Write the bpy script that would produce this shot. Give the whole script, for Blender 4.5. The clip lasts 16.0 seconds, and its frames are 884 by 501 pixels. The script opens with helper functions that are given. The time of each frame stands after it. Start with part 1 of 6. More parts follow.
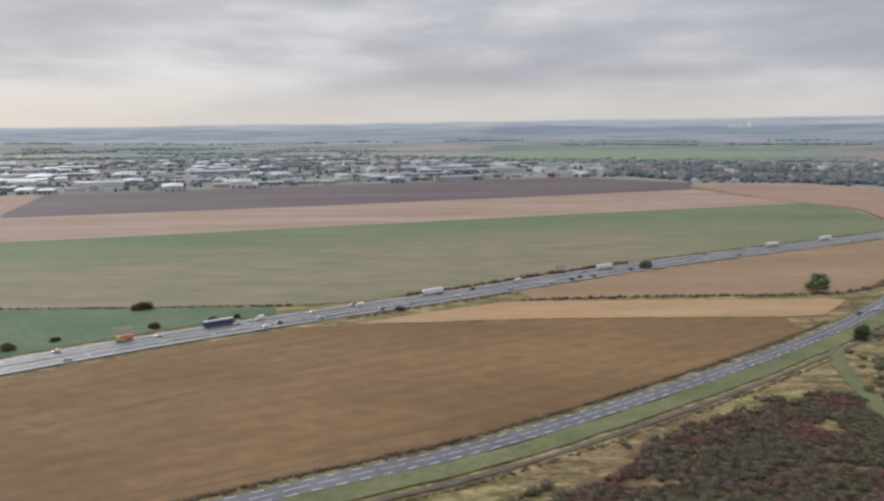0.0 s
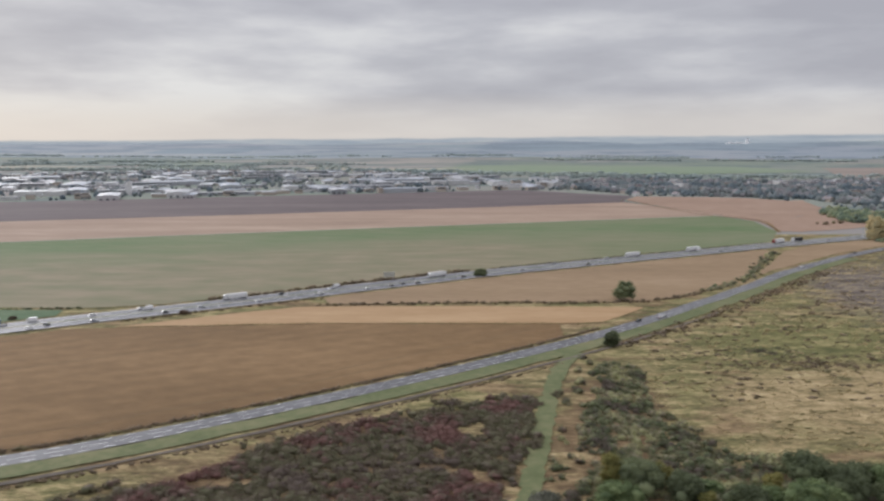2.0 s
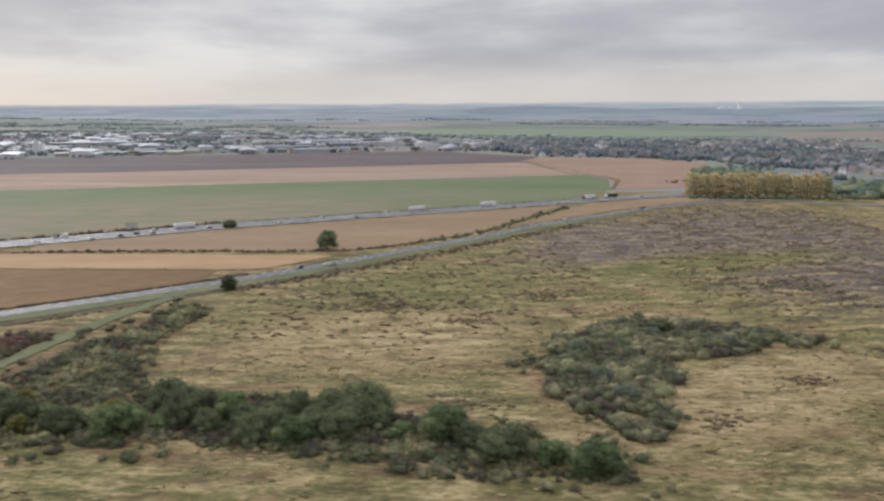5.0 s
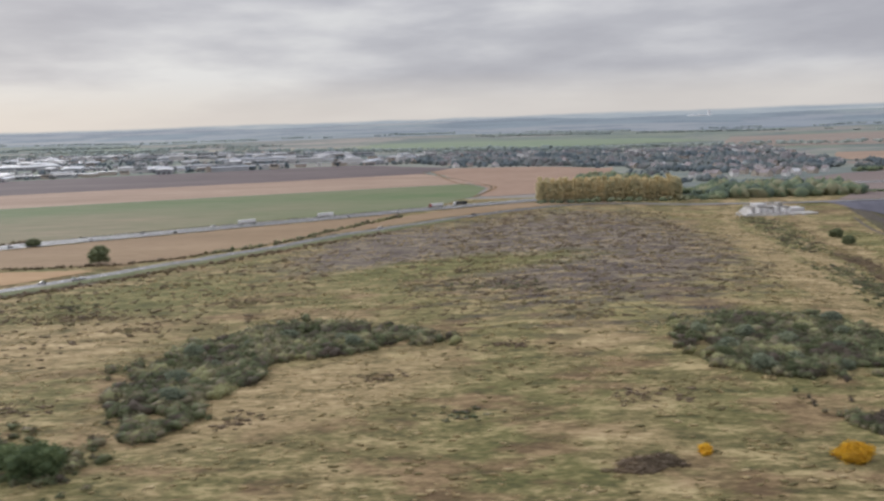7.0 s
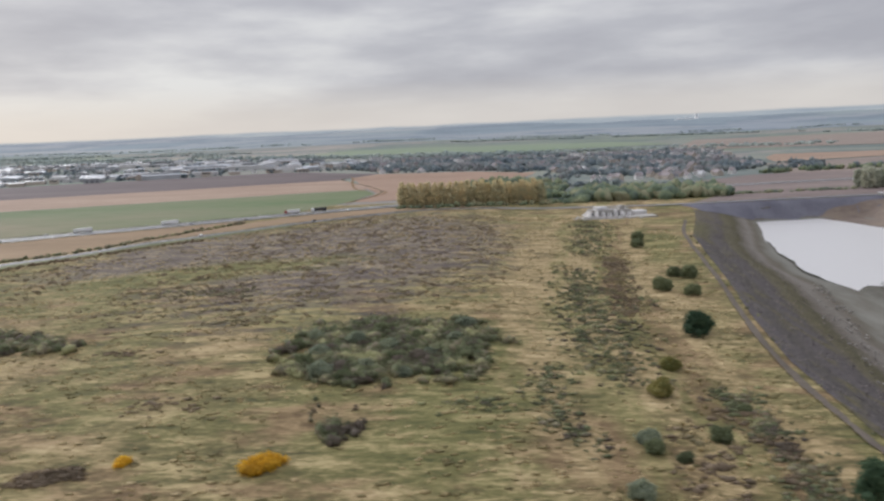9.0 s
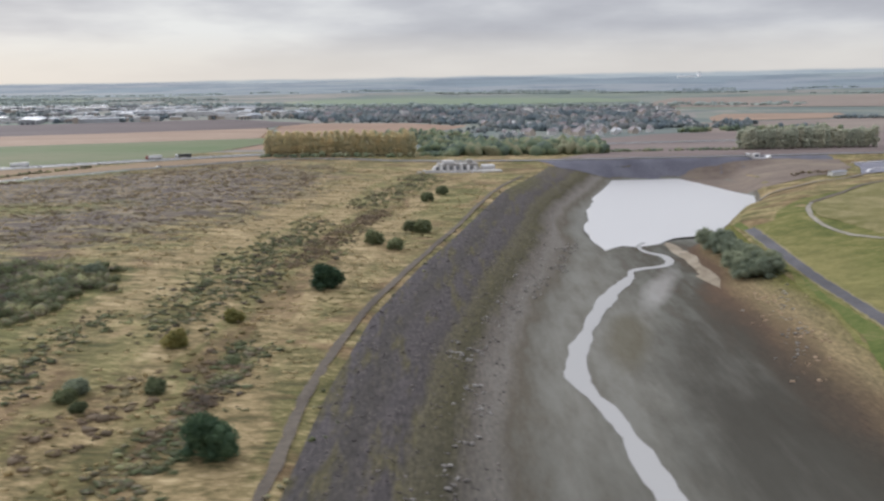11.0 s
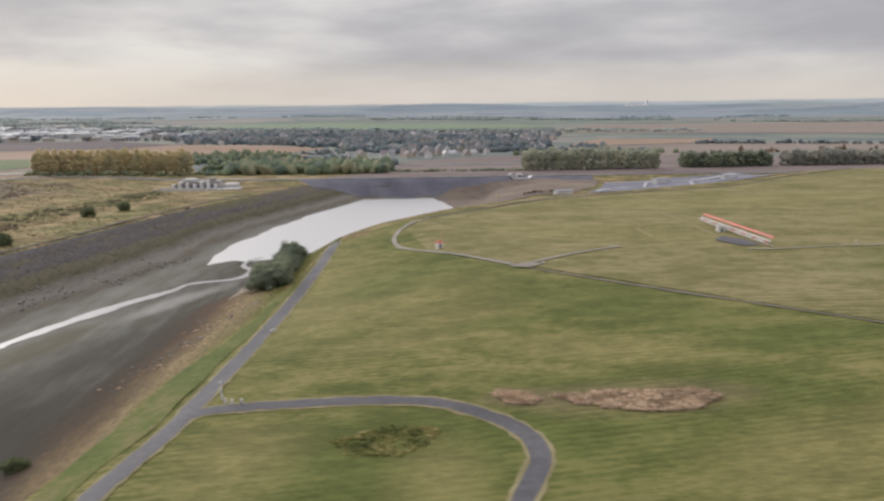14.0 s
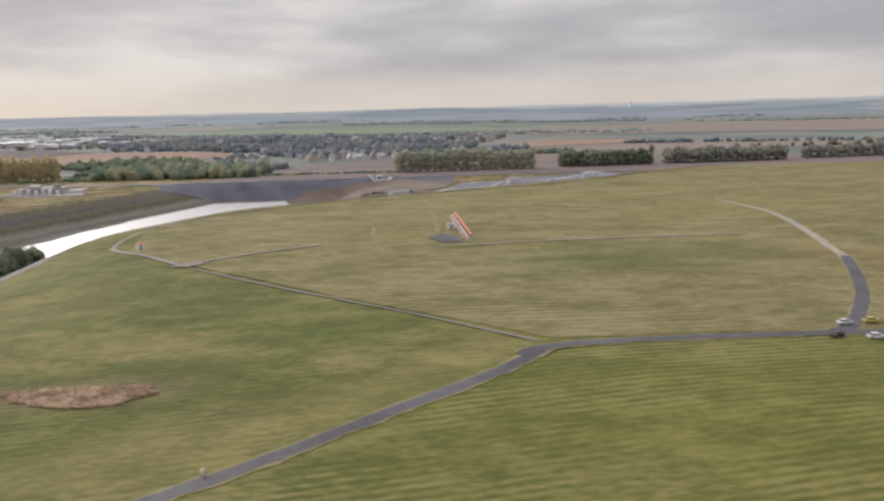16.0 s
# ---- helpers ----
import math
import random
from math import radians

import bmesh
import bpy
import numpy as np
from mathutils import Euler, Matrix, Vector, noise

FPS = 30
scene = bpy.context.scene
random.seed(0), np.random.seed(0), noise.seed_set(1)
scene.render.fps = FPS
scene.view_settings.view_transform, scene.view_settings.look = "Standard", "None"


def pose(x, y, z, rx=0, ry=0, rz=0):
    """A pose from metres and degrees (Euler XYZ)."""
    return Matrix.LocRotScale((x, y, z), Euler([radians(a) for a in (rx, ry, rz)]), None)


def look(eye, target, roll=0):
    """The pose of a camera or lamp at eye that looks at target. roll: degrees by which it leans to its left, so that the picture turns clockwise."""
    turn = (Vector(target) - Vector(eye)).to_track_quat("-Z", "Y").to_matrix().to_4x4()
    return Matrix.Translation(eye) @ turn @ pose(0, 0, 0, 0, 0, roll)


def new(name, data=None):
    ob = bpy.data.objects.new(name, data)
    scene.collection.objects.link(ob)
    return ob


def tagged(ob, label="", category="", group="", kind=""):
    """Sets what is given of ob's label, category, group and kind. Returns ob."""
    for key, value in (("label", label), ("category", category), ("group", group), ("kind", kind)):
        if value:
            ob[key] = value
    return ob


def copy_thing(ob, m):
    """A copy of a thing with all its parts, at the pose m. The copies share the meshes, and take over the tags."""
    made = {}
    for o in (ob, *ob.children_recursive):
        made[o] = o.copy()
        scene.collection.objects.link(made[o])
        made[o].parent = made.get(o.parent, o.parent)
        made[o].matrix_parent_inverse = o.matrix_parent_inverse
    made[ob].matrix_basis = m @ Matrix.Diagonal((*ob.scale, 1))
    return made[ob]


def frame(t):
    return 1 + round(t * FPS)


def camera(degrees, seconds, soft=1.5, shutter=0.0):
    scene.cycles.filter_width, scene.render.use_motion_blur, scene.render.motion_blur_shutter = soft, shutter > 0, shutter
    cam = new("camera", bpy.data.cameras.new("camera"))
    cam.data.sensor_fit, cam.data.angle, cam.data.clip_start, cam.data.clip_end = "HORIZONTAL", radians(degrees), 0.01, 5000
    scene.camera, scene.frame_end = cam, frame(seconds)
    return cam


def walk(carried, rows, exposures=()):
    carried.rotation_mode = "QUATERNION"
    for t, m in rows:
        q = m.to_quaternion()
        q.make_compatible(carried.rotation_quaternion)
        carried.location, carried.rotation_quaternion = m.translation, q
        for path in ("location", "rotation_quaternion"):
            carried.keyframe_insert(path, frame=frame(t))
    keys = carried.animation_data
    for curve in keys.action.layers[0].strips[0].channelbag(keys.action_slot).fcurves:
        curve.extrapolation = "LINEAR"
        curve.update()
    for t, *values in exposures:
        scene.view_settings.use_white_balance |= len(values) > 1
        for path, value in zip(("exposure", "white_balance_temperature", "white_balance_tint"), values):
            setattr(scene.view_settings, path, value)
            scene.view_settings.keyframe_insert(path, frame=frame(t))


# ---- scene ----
# The approach path: METRES long, EYE above the fields at its start.
cam = camera(59.3, 16.0, soft=2.6, shutter=0.3)
U = 0.49  # model scale: scene units for one metre on the land, so that the flight stays slow enough
METRES, EYE, TILT, LEAN, TURN = 1150.0 * U, 115.0 * U, -9.2, 0.9, 0.0
ROWS = [
    (0.0, 0.0, 0.0, 0.0, 0.0, 0.0, -0.0),
    (0.5, 0.0307, 0.0013, -0.0009, 0.0, 0.09, 0.06),
    (1.0, 0.0612, 0.002, -0.002, 0.13, 0.34, -0.11),
    (1.5, 0.0917, 0.0036, -0.0031, 0.26, 0.81, -0.35),
    (2.0, 0.1222, 0.0047, -0.0044, 0.54, 1.12, -0.56),
    (2.5, 0.1529, 0.0053, -0.0057, 0.82, 1.01, -0.67),
    (3.0, 0.1835, 0.0054, -0.0069, 1.11, 0.47, -0.74),
    (3.5, 0.2143, 0.0057, -0.0082, 1.29, -0.35, -0.84),
    (6.0, 0.3661, 0.0062, -0.0131, 0.56, -1.43, -0.59),
    (6.5, 0.3999, 0.0065, -0.0141, 0.38, -0.97, 0.1),
    (7.0, 0.4319, 0.0073, -0.0148, 0.2, -0.27, 0.83),
    (7.5, 0.4638, 0.0078, -0.0156, 0.11, 0.56, 1.39),
    (8.0, 0.4957, 0.0088, -0.0163, 0.07, 1.19, 1.72),
    (10.5, 0.6658, 0.0185, -0.0179, 0.88, -2.79, 0.01),
    (11.0, 0.6961, 0.0192, -0.0189, 0.89, -3.26, -0.38),
    (11.5, 0.7265, 0.02, -0.0197, 0.71, -3.13, -0.67),
    (12.0, 0.757, 0.0202, -0.0205, 0.39, -2.55, -0.86),
    (12.5, 0.7875, 0.0214, -0.0215, 0.01, -1.86, -0.91),
    (13.0, 0.8176, 0.0221, -0.0224, -0.51, -1.35, -0.85),
    (13.5, 0.8478, 0.0223, -0.023, -0.97, -1.22, -0.73),
    (14.0, 0.8777, 0.0225, -0.0235, -1.34, -1.31, -0.49),
    (14.5, 0.9078, 0.0219, -0.0238, -1.56, -1.41, -0.19),
    (15.0, 0.938, 0.0215, -0.0242, -1.64, -1.36, 0.07),
    (15.5, 0.9685, 0.0212, -0.0248, -1.61, -1.17, 0.3),
    (16.0, 0.999, 0.0214, -0.0256, -1.5, -0.98, 0.42),
]
walk(cam, [(t, pose(0, 0, EYE, TILT, LEAN, TURN) @ pose(METRES * x, METRES * y, METRES * z, 90 + pitch, roll - 0.5 * max(0, 1 - t / 11), yaw)) for t, x, y, z, yaw, pitch, roll in ROWS], ((0.0, 0.12, 6280, 10), (6.0, 0.15, 6330, 10), (8.0, 0.11, 6330, 10), (11.0, 0.25, 6230, 8.5), (12.3, 0.19, 6480, 10), (13.5, 0.13, 6600, 10), (16.0, 0.11, 6680, 11.5)))


# ---------------------------------------------------------------- node helpers
def lk(nt, a, b):
    nt.links.new(a, b)


def math_node(nt, op, a, b=None, clamp=False):
    n = nt.nodes.new("ShaderNodeMath")
    n.operation, n.use_clamp = op, clamp
    for i, v in enumerate((a, b)):
        if v is None:
            continue
        if isinstance(v, (int, float)):
            n.inputs[i].default_value = v
        else:
            lk(nt, v, n.inputs[i])
    return n.outputs[0]


def ramp_node(nt, fac, stops):
    n = nt.nodes.new("ShaderNodeValToRGB")
    e = n.color_ramp.elements
    while len(e) < len(stops):
        e.new(0.5)
    for el, (p, c) in zip(e, stops):
        el.position, el.color = p, (*c, 1)
    lk(nt, fac, n.inputs[0])
    return n.outputs[0]


def mix_node(nt, fac, a, b, blend="MIX"):
    n = nt.nodes.new("ShaderNodeMix")
    n.data_type, n.blend_type = "RGBA", blend
    for sock, v in ((n.inputs[0], fac), (n.inputs[6], a), (n.inputs[7], b)):
        if isinstance(v, (int, float)):
            sock.default_value = v
        elif isinstance(v, tuple):
            sock.default_value = (*v, 1)
        else:
            lk(nt, v, sock)
    return n.outputs[2]


def noise_node(nt, vec, scale, detail=4.0, rough=0.55):
    n = nt.nodes.new("ShaderNodeTexNoise")
    n.inputs["Scale"].default_value, n.inputs["Detail"].default_value, n.inputs["Roughness"].default_value = scale, detail, rough
    if vec is not None:
        lk(nt, vec, n.inputs["Vector"])
    return n.outputs["Fac"]


def stretch(nt, vec, scale, turn=0.0):
    n = nt.nodes.new("ShaderNodeMapping")
    n.inputs["Scale"].default_value, n.inputs["Rotation"].default_value = scale, (0, 0, radians(turn))
    lk(nt, vec, n.inputs["Vector"])
    return n.outputs[0]


def land_position(nt):
    """The place on the land, in metres before the model scale."""
    return stretch(nt, nt.nodes.new("ShaderNodeNewGeometry").outputs["Position"], (1 / U, 1 / U, 1 / U))


# ---------------------------------------------------------------- world: overcast evening sky
SUN_AZ, SUN_EL = radians(-38), radians(24)
world = bpy.data.worlds.new("sky")
scene.world = world
world.use_nodes = True
wt = world.node_tree
wt.nodes.clear()
geo = wt.nodes.new("ShaderNodeTexCoord").outputs["Generated"]
sep = wt.nodes.new("ShaderNodeSeparateXYZ")
lk(wt, geo, sep.inputs[0])
sky = wt.nodes.new("ShaderNodeTexSky")
sky.sky_type, sky.sun_disc = "NISHITA", False
sky.sun_elevation, sky.sun_rotation = SUN_EL, SUN_AZ
up = sep.outputs["Z"]
clouds_a = noise_node(wt, stretch(wt, geo, (1.4, 1.4, 7.5)), 1.7, 5.0, 0.5)
clouds_b = noise_node(wt, stretch(wt, geo, (3.4, 3.4, 15.0)), 1.6, 5.0, 0.55)
streak = math_node(wt, "ADD", math_node(wt, "MULTIPLY", clouds_a, 0.62), math_node(wt, "MULTIPLY", clouds_b, 0.38))
side = math_node(wt, "ADD", math_node(wt, "MULTIPLY", sep.outputs["X"], -0.16), math_node(wt, "MULTIPLY", math_node(wt, "SUBTRACT", 0.085, math_node(wt, "MINIMUM", up, 0.2)), 1.1))
lift = math_node(wt, "ADD", math_node(wt, "ADD", math_node(wt, "MULTIPLY", math_node(wt, "SUBTRACT", streak, 0.5), 1.45), 0.5), side)
cloud = ramp_node(wt, lift, [(0.32, (0.37, 0.365, 0.395)), (0.46, (0.435, 0.43, 0.455)), (0.56, (0.515, 0.507, 0.522)), (0.70, (0.64, 0.63, 0.62))])
glow = ramp_node(wt, up, [(0.0, (1, 1, 1)), (0.025, (0.85, 0.85, 0.85)), (0.06, (0, 0, 0))])
cloud = mix_node(wt, math_node(wt, "MULTIPLY", glow, 0.8), cloud, (0.595, 0.553, 0.51))
high = math_node(wt, "ADD", 1.0, math_node(wt, "MULTIPLY", math_node(wt, "SUBTRACT", up, 0.2, True), 2.0))
comb = wt.nodes.new("ShaderNodeCombineColor")
for i in range(3):
    lk(wt, high, comb.inputs[i])
cloud = mix_node(wt, 1.0, cloud, comb.outputs[0], "MULTIPLY")
cloud = mix_node(wt, 0.004, cloud, sky.outputs[0])
# far hills beyond the plain, below the skyline: hazy blue painted into the sky
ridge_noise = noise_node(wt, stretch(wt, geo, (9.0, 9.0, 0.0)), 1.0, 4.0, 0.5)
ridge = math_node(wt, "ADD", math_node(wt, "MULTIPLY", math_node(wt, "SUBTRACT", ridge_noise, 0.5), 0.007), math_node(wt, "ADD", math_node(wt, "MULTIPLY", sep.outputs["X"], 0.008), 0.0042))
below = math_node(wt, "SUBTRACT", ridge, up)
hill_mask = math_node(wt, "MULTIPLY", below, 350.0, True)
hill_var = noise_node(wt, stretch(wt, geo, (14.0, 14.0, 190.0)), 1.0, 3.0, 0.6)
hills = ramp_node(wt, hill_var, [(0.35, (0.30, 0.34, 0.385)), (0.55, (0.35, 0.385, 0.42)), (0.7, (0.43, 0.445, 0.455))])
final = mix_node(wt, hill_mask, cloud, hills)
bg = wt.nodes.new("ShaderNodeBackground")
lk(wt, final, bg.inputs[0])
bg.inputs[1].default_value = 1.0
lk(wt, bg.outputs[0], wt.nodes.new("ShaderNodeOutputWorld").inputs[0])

sun = new("sun", bpy.data.lights.new("sun", "SUN"))
sun.data.energy, sun.data.angle, sun.data.color = 1.5, radians(25), (1.0, 0.97, 0.95)
sun_dir = Vector((math.sin(SUN_AZ) * math.cos(SUN_EL), math.cos(SUN_AZ) * math.cos(SUN_EL), math.sin(SUN_EL)))
sun.matrix_world = look(sun_dir * 400, (0, 0, 0))


# ---------------------------------------------------------------- materials
def material(name, colours, big=0.01, small=0.3, rough=0.9, bump=0.0, stripe=None, spread=0.55, bump_scale=None, turn=0.0, squash=(1, 1, 1)):
    """Ground-like surface: three tones mixed by broad patches, fine grain and, if wanted, rows."""
    m = bpy.data.materials.new(name)
    m.use_nodes = True
    nt = m.node_tree
    b = nt.nodes["Principled BSDF"]
    pos = land_position(nt)
    vec = stretch(nt, pos, squash, turn)
    f = math_node(nt, "ADD", math_node(nt, "MULTIPLY", noise_node(nt, vec, big, 5.0), spread), math_node(nt, "MULTIPLY", noise_node(nt, vec, small, 6.0, 0.65), 1 - spread))
    if stripe:
        wave, angle, amount = stripe
        w = nt.nodes.new("ShaderNodeTexWave")
        w.inputs["Scale"].default_value, w.inputs["Distortion"].default_value, w.inputs["Detail"].default_value = 0.314 / wave, 2.5, 3.0
        w.inputs["Detail Scale"].default_value = 0.25
        lk(nt, stretch(nt, pos, (1, 1, 1), angle), w.inputs["Vector"])
        f = math_node(nt, "ADD", f, math_node(nt, "MULTIPLY", math_node(nt, "SUBTRACT", w.outputs["Fac"], 0.5), amount))
    col = ramp_node(nt, f, [(0.36, colours[0]), (0.5, colours[1]), (0.64, colours[2])])
    lk(nt, col, b.inputs["Base Color"])
    b.inputs["Roughness"].default_value = rough
    b.inputs["Specular IOR Level"].default_value = 0.2
    if bump:
        bn = nt.nodes.new("ShaderNodeBump")
        bn.inputs["Strength"].default_value, bn.inputs["Distance"].default_value = 1.0, bump * U
        lk(nt, noise_node(nt, pos, bump_scale or small, 5.0, 0.7), bn.inputs["Height"])
        lk(nt, bn.outputs[0], b.inputs["Normal"])
    return m


def thin_leaf(nt, b, col):
    """Leaves let part of the light through."""
    lk(nt, col, b.inputs["Base Color"])
    b.inputs["Roughness"].default_value = 0.8
    b.inputs["Specular IOR Level"].default_value = 0.2
    t = nt.nodes.new("ShaderNodeBsdfTranslucent")
    lk(nt, col, t.inputs["Color"])
    mix = nt.nodes.new("ShaderNodeMixShader")
    mix.inputs[0].default_value = 0.38
    lk(nt, b.outputs[0], mix.inputs[1])
    lk(nt, t.outputs[0], mix.inputs[2])
    out = [n for n in nt.nodes if n.bl_idname == "ShaderNodeOutputMaterial"][0]
    lk(nt, mix.outputs[0], out.inputs["Surface"])


def leaf_material(name, colours):
    """Foliage: tone by clump, by leaf and by plant."""
    m = bpy.data.materials.new(name)
    m.use_nodes = True
    nt = m.node_tree
    b = nt.nodes["Principled BSDF"]
    g = nt.nodes.new("ShaderNodeNewGeometry")
    info = nt.nodes.new("ShaderNodeObjectInfo")
    f = math_node(nt, "ADD", math_node(nt, "MULTIPLY", noise_node(nt, land_position(nt), 0.16, 3.0), 0.5), math_node(nt, "MULTIPLY", g.outputs["Random Per Island"], 0.28))
    f = math_node(nt, "ADD", f, math_node(nt, "MULTIPLY", info.outputs["Random"], 0.24))
    thin_leaf(nt, b, ramp_node(nt, f, [(0.3, colours[0]), (0.5, colours[1]), (0.72, colours[2])]))
    return m


def plain(name, colour, rough=0.6, metal=0.0, vary=0.12, scale=0.6):
    m = bpy.data.materials.new(name)
    m.use_nodes = True
    nt = m.node_tree
    b = nt.nodes["Principled BSDF"]
    pos = land_position(nt)
    info = nt.nodes.new("ShaderNodeObjectInfo")
    f = math_node(nt, "ADD", math_node(nt, "MULTIPLY", noise_node(nt, pos, scale, 5.0, 0.65), 0.7), math_node(nt, "MULTIPLY", info.outputs["Random"], 0.3))
    dark = tuple(c * (1 - 2.2 * vary) for c in colour)
    pale = tuple(min(1, c * (1 + 1.2 * vary)) for c in colour)
    lk(nt, ramp_node(nt, f, [(0.3, dark), (0.7, pale)]), b.inputs["Base Color"])
    b.inputs["Roughness"].default_value, b.inputs["Metallic"].default_value = rough, metal
    return m


def oval(nt, s, ragged, cx, cy, rx, ry, turn, soft=0.55, amount=2.4):
    """1 inside an oval on the plan, fading raggedly to 0."""
    c, k = math.cos(radians(turn)), math.sin(radians(turn))
    dx, dy = math_node(nt, "SUBTRACT", s.outputs["X"], cx), math_node(nt, "SUBTRACT", s.outputs["Y"], cy)
    u = math_node(nt, "ADD", math_node(nt, "MULTIPLY", dx, c / rx), math_node(nt, "MULTIPLY", dy, k / rx))
    v = math_node(nt, "ADD", math_node(nt, "MULTIPLY", dx, -k / ry), math_node(nt, "MULTIPLY", dy, c / ry))
    r = math_node(nt, "SQRT", math_node(nt, "ADD", math_node(nt, "MULTIPLY", u, u), math_node(nt, "MULTIPLY", v, v)))
    r = math_node(nt, "ADD", r, math_node(nt, "MULTIPLY", math_node(nt, "SUBTRACT", ragged, 0.5), amount))
    return math_node(nt, "MULTIPLY", math_node(nt, "SUBTRACT", 1.0 + soft / 2, r), 1 / soft, True)


def heath_material():
    """Rough heath: olive turf, straw-coloured swathes, dark burnt heather, each broken up by the ones beside it."""
    m = bpy.data.materials.new("heath")
    m.use_nodes = True
    nt = m.node_tree
    b = nt.nodes["Principled BSDF"]
    pos = land_position(nt)
    s = nt.nodes.new("ShaderNodeSeparateXYZ")
    lk(nt, pos, s.inputs[0])
    broad = noise_node(nt, pos, 0.016, 4.0, 0.6)
    mid = noise_node(nt, stretch(nt, pos, (0.4, 1.2, 1), 8), 0.11, 7.0, 0.68)
    fine = noise_node(nt, stretch(nt, pos, (0.7, 1.4, 1)), 0.42, 5.0, 0.72)
    f = math_node(nt, "ADD", math_node(nt, "MULTIPLY", mid, 0.56), math_node(nt, "MULTIPLY", fine, 0.44))
    f = math_node(nt, "ADD", math_node(nt, "MULTIPLY", math_node(nt, "SUBTRACT", f, 0.5), 2.1), 0.5)
    turf = ramp_node(nt, f, [(0.28, (0.078, 0.072, 0.036)), (0.42, (0.142, 0.128, 0.056)), (0.54, (0.235, 0.196, 0.092)), (0.70, (0.45, 0.36, 0.195))])
    straw = ramp_node(nt, f, [(0.30, (0.12, 0.104, 0.05)), (0.44, (0.25, 0.194, 0.098)), (0.60, (0.40, 0.306, 0.168)), (0.72, (0.54, 0.43, 0.255))])
    dark = ramp_node(nt, f, [(0.30, (0.066, 0.055, 0.051)), (0.46, (0.132, 0.109, 0.094)), (0.56, (0.20, 0.166, 0.13)), (0.70, (0.38, 0.315, 0.20))])
    green = ramp_node(nt, f, [(0.28, (0.075, 0.08, 0.033)), (0.5, (0.16, 0.152, 0.06)), (0.70, (0.34, 0.29, 0.14))])

    col = mix_node(nt, ramp_node(nt, broad, [(0.42, (0, 0, 0)), (0.6, (0.8, 0.8, 0.8))]), turf, green)
    bracken = ramp_node(nt, f, [(0.36, (0.13, 0.088, 0.05)), (0.5, (0.20, 0.138, 0.075)), (0.64, (0.30, 0.215, 0.12))])
    col = mix_node(nt, ramp_node(nt, noise_node(nt, stretch(nt, pos, (0.8, 1.5, 1), 15), 0.03, 5.0, 0.65), [(0.5, (0, 0, 0)), (0.6, (0.9, 0.9, 0.9))]), col, bracken)
    col = mix_node(nt, ramp_node(nt, noise_node(nt, pos, 0.021, 3.0), [(0.53, (0, 0, 0)), (0.66, (0.75, 0.75, 0.75))]), col, straw)
    for spec, tone in (((315, 325, 60, 45, 20), straw), ((330, 420, 70, 40, 30), green), ((440, 255, 60, 30, 30), straw), ((708, 450, 22, 200, -4), straw), ((750, 370, 12, 120, -8), straw), ((725, 225, 8, 40, -12), green), ((727, 320, 9, 34, -2), green), ((742, 400, 8, 44, -10), green), ((750, 480, 12, 50, -14), green), ((690, 200, 20, 24, 10), bracken), ((800, 560, 14, 60, -16), green), ((590, 560, 95, 190, -8), dark), ((465, 560, 60, 110, -20), dark), ((500, 470, 90, 30, 20), green), ((660, 260, 25, 70, -20), green), ((203, 290, 20, 70, -14), bracken), ((255, 236, 60, 18, -6), bracken), ((105, 240, 70, 45, 30), bracken)):
        col = mix_node(nt, oval(nt, s, mid, *spec), col, tone)
    # terraces along the reservoir bank: straw swathes between bands of scrub
    run = math_node(nt, "SUBTRACT", s.outputs["Y"], 150.0)
    bank = math_node(nt, "SUBTRACT", math_node(nt, "ADD", 757.0, math_node(nt, "MULTIPLY", math_node(nt, "MULTIPLY", run, run), 0.00036)), s.outputs["X"])
    bank = math_node(nt, "ADD", bank, math_node(nt, "MULTIPLY", math_node(nt, "SUBTRACT", noise_node(nt, stretch(nt, pos, (1.0, 0.35, 1)), 0.045, 6.0, 0.66), 0.5), 62.0))
    bank = math_node(nt, "ADD", bank, math_node(nt, "MULTIPLY", run, -0.07))
    scale = math_node(nt, "MULTIPLY", bank, 0.01)
    k0, k1 = (0, 0, 0), (0.9, 0.9, 0.9)
    for tone, stops in ((straw, [(0.04, k0), (0.09, k1), (0.17, k1), (0.2, k0), (0.33, k0), (0.38, k1), (0.46, k1), (0.52, k0)]), (bracken, [(0.18, k0), (0.22, (0.8, 0.8, 0.8)), (0.28, (0.8, 0.8, 0.8)), (0.33, k0)]), (green, [(0.24, k0), (0.29, (0.7, 0.7, 0.7)), (0.34, k0), (0.5, k0), (0.56, (0.8, 0.8, 0.8)), (0.66, k0)]), (straw, [(0.66, k0), (0.72, k1), (0.8, k1), (0.88, k0)])):
        col = mix_node(nt, ramp_node(nt, scale, stops), col, tone)
    lk(nt, col, b.inputs["Base Color"])
    b.inputs["Roughness"].default_value = 0.95
    b.inputs["Specular IOR Level"].default_value = 0.15
    bn = nt.nodes.new("ShaderNodeBump")
    bn.inputs["Distance"].default_value = 0.7 * U
    lk(nt, f, bn.inputs["Height"])
    lk(nt, bn.outputs[0], b.inputs["Normal"])
    return m


GRASS = heath_material()


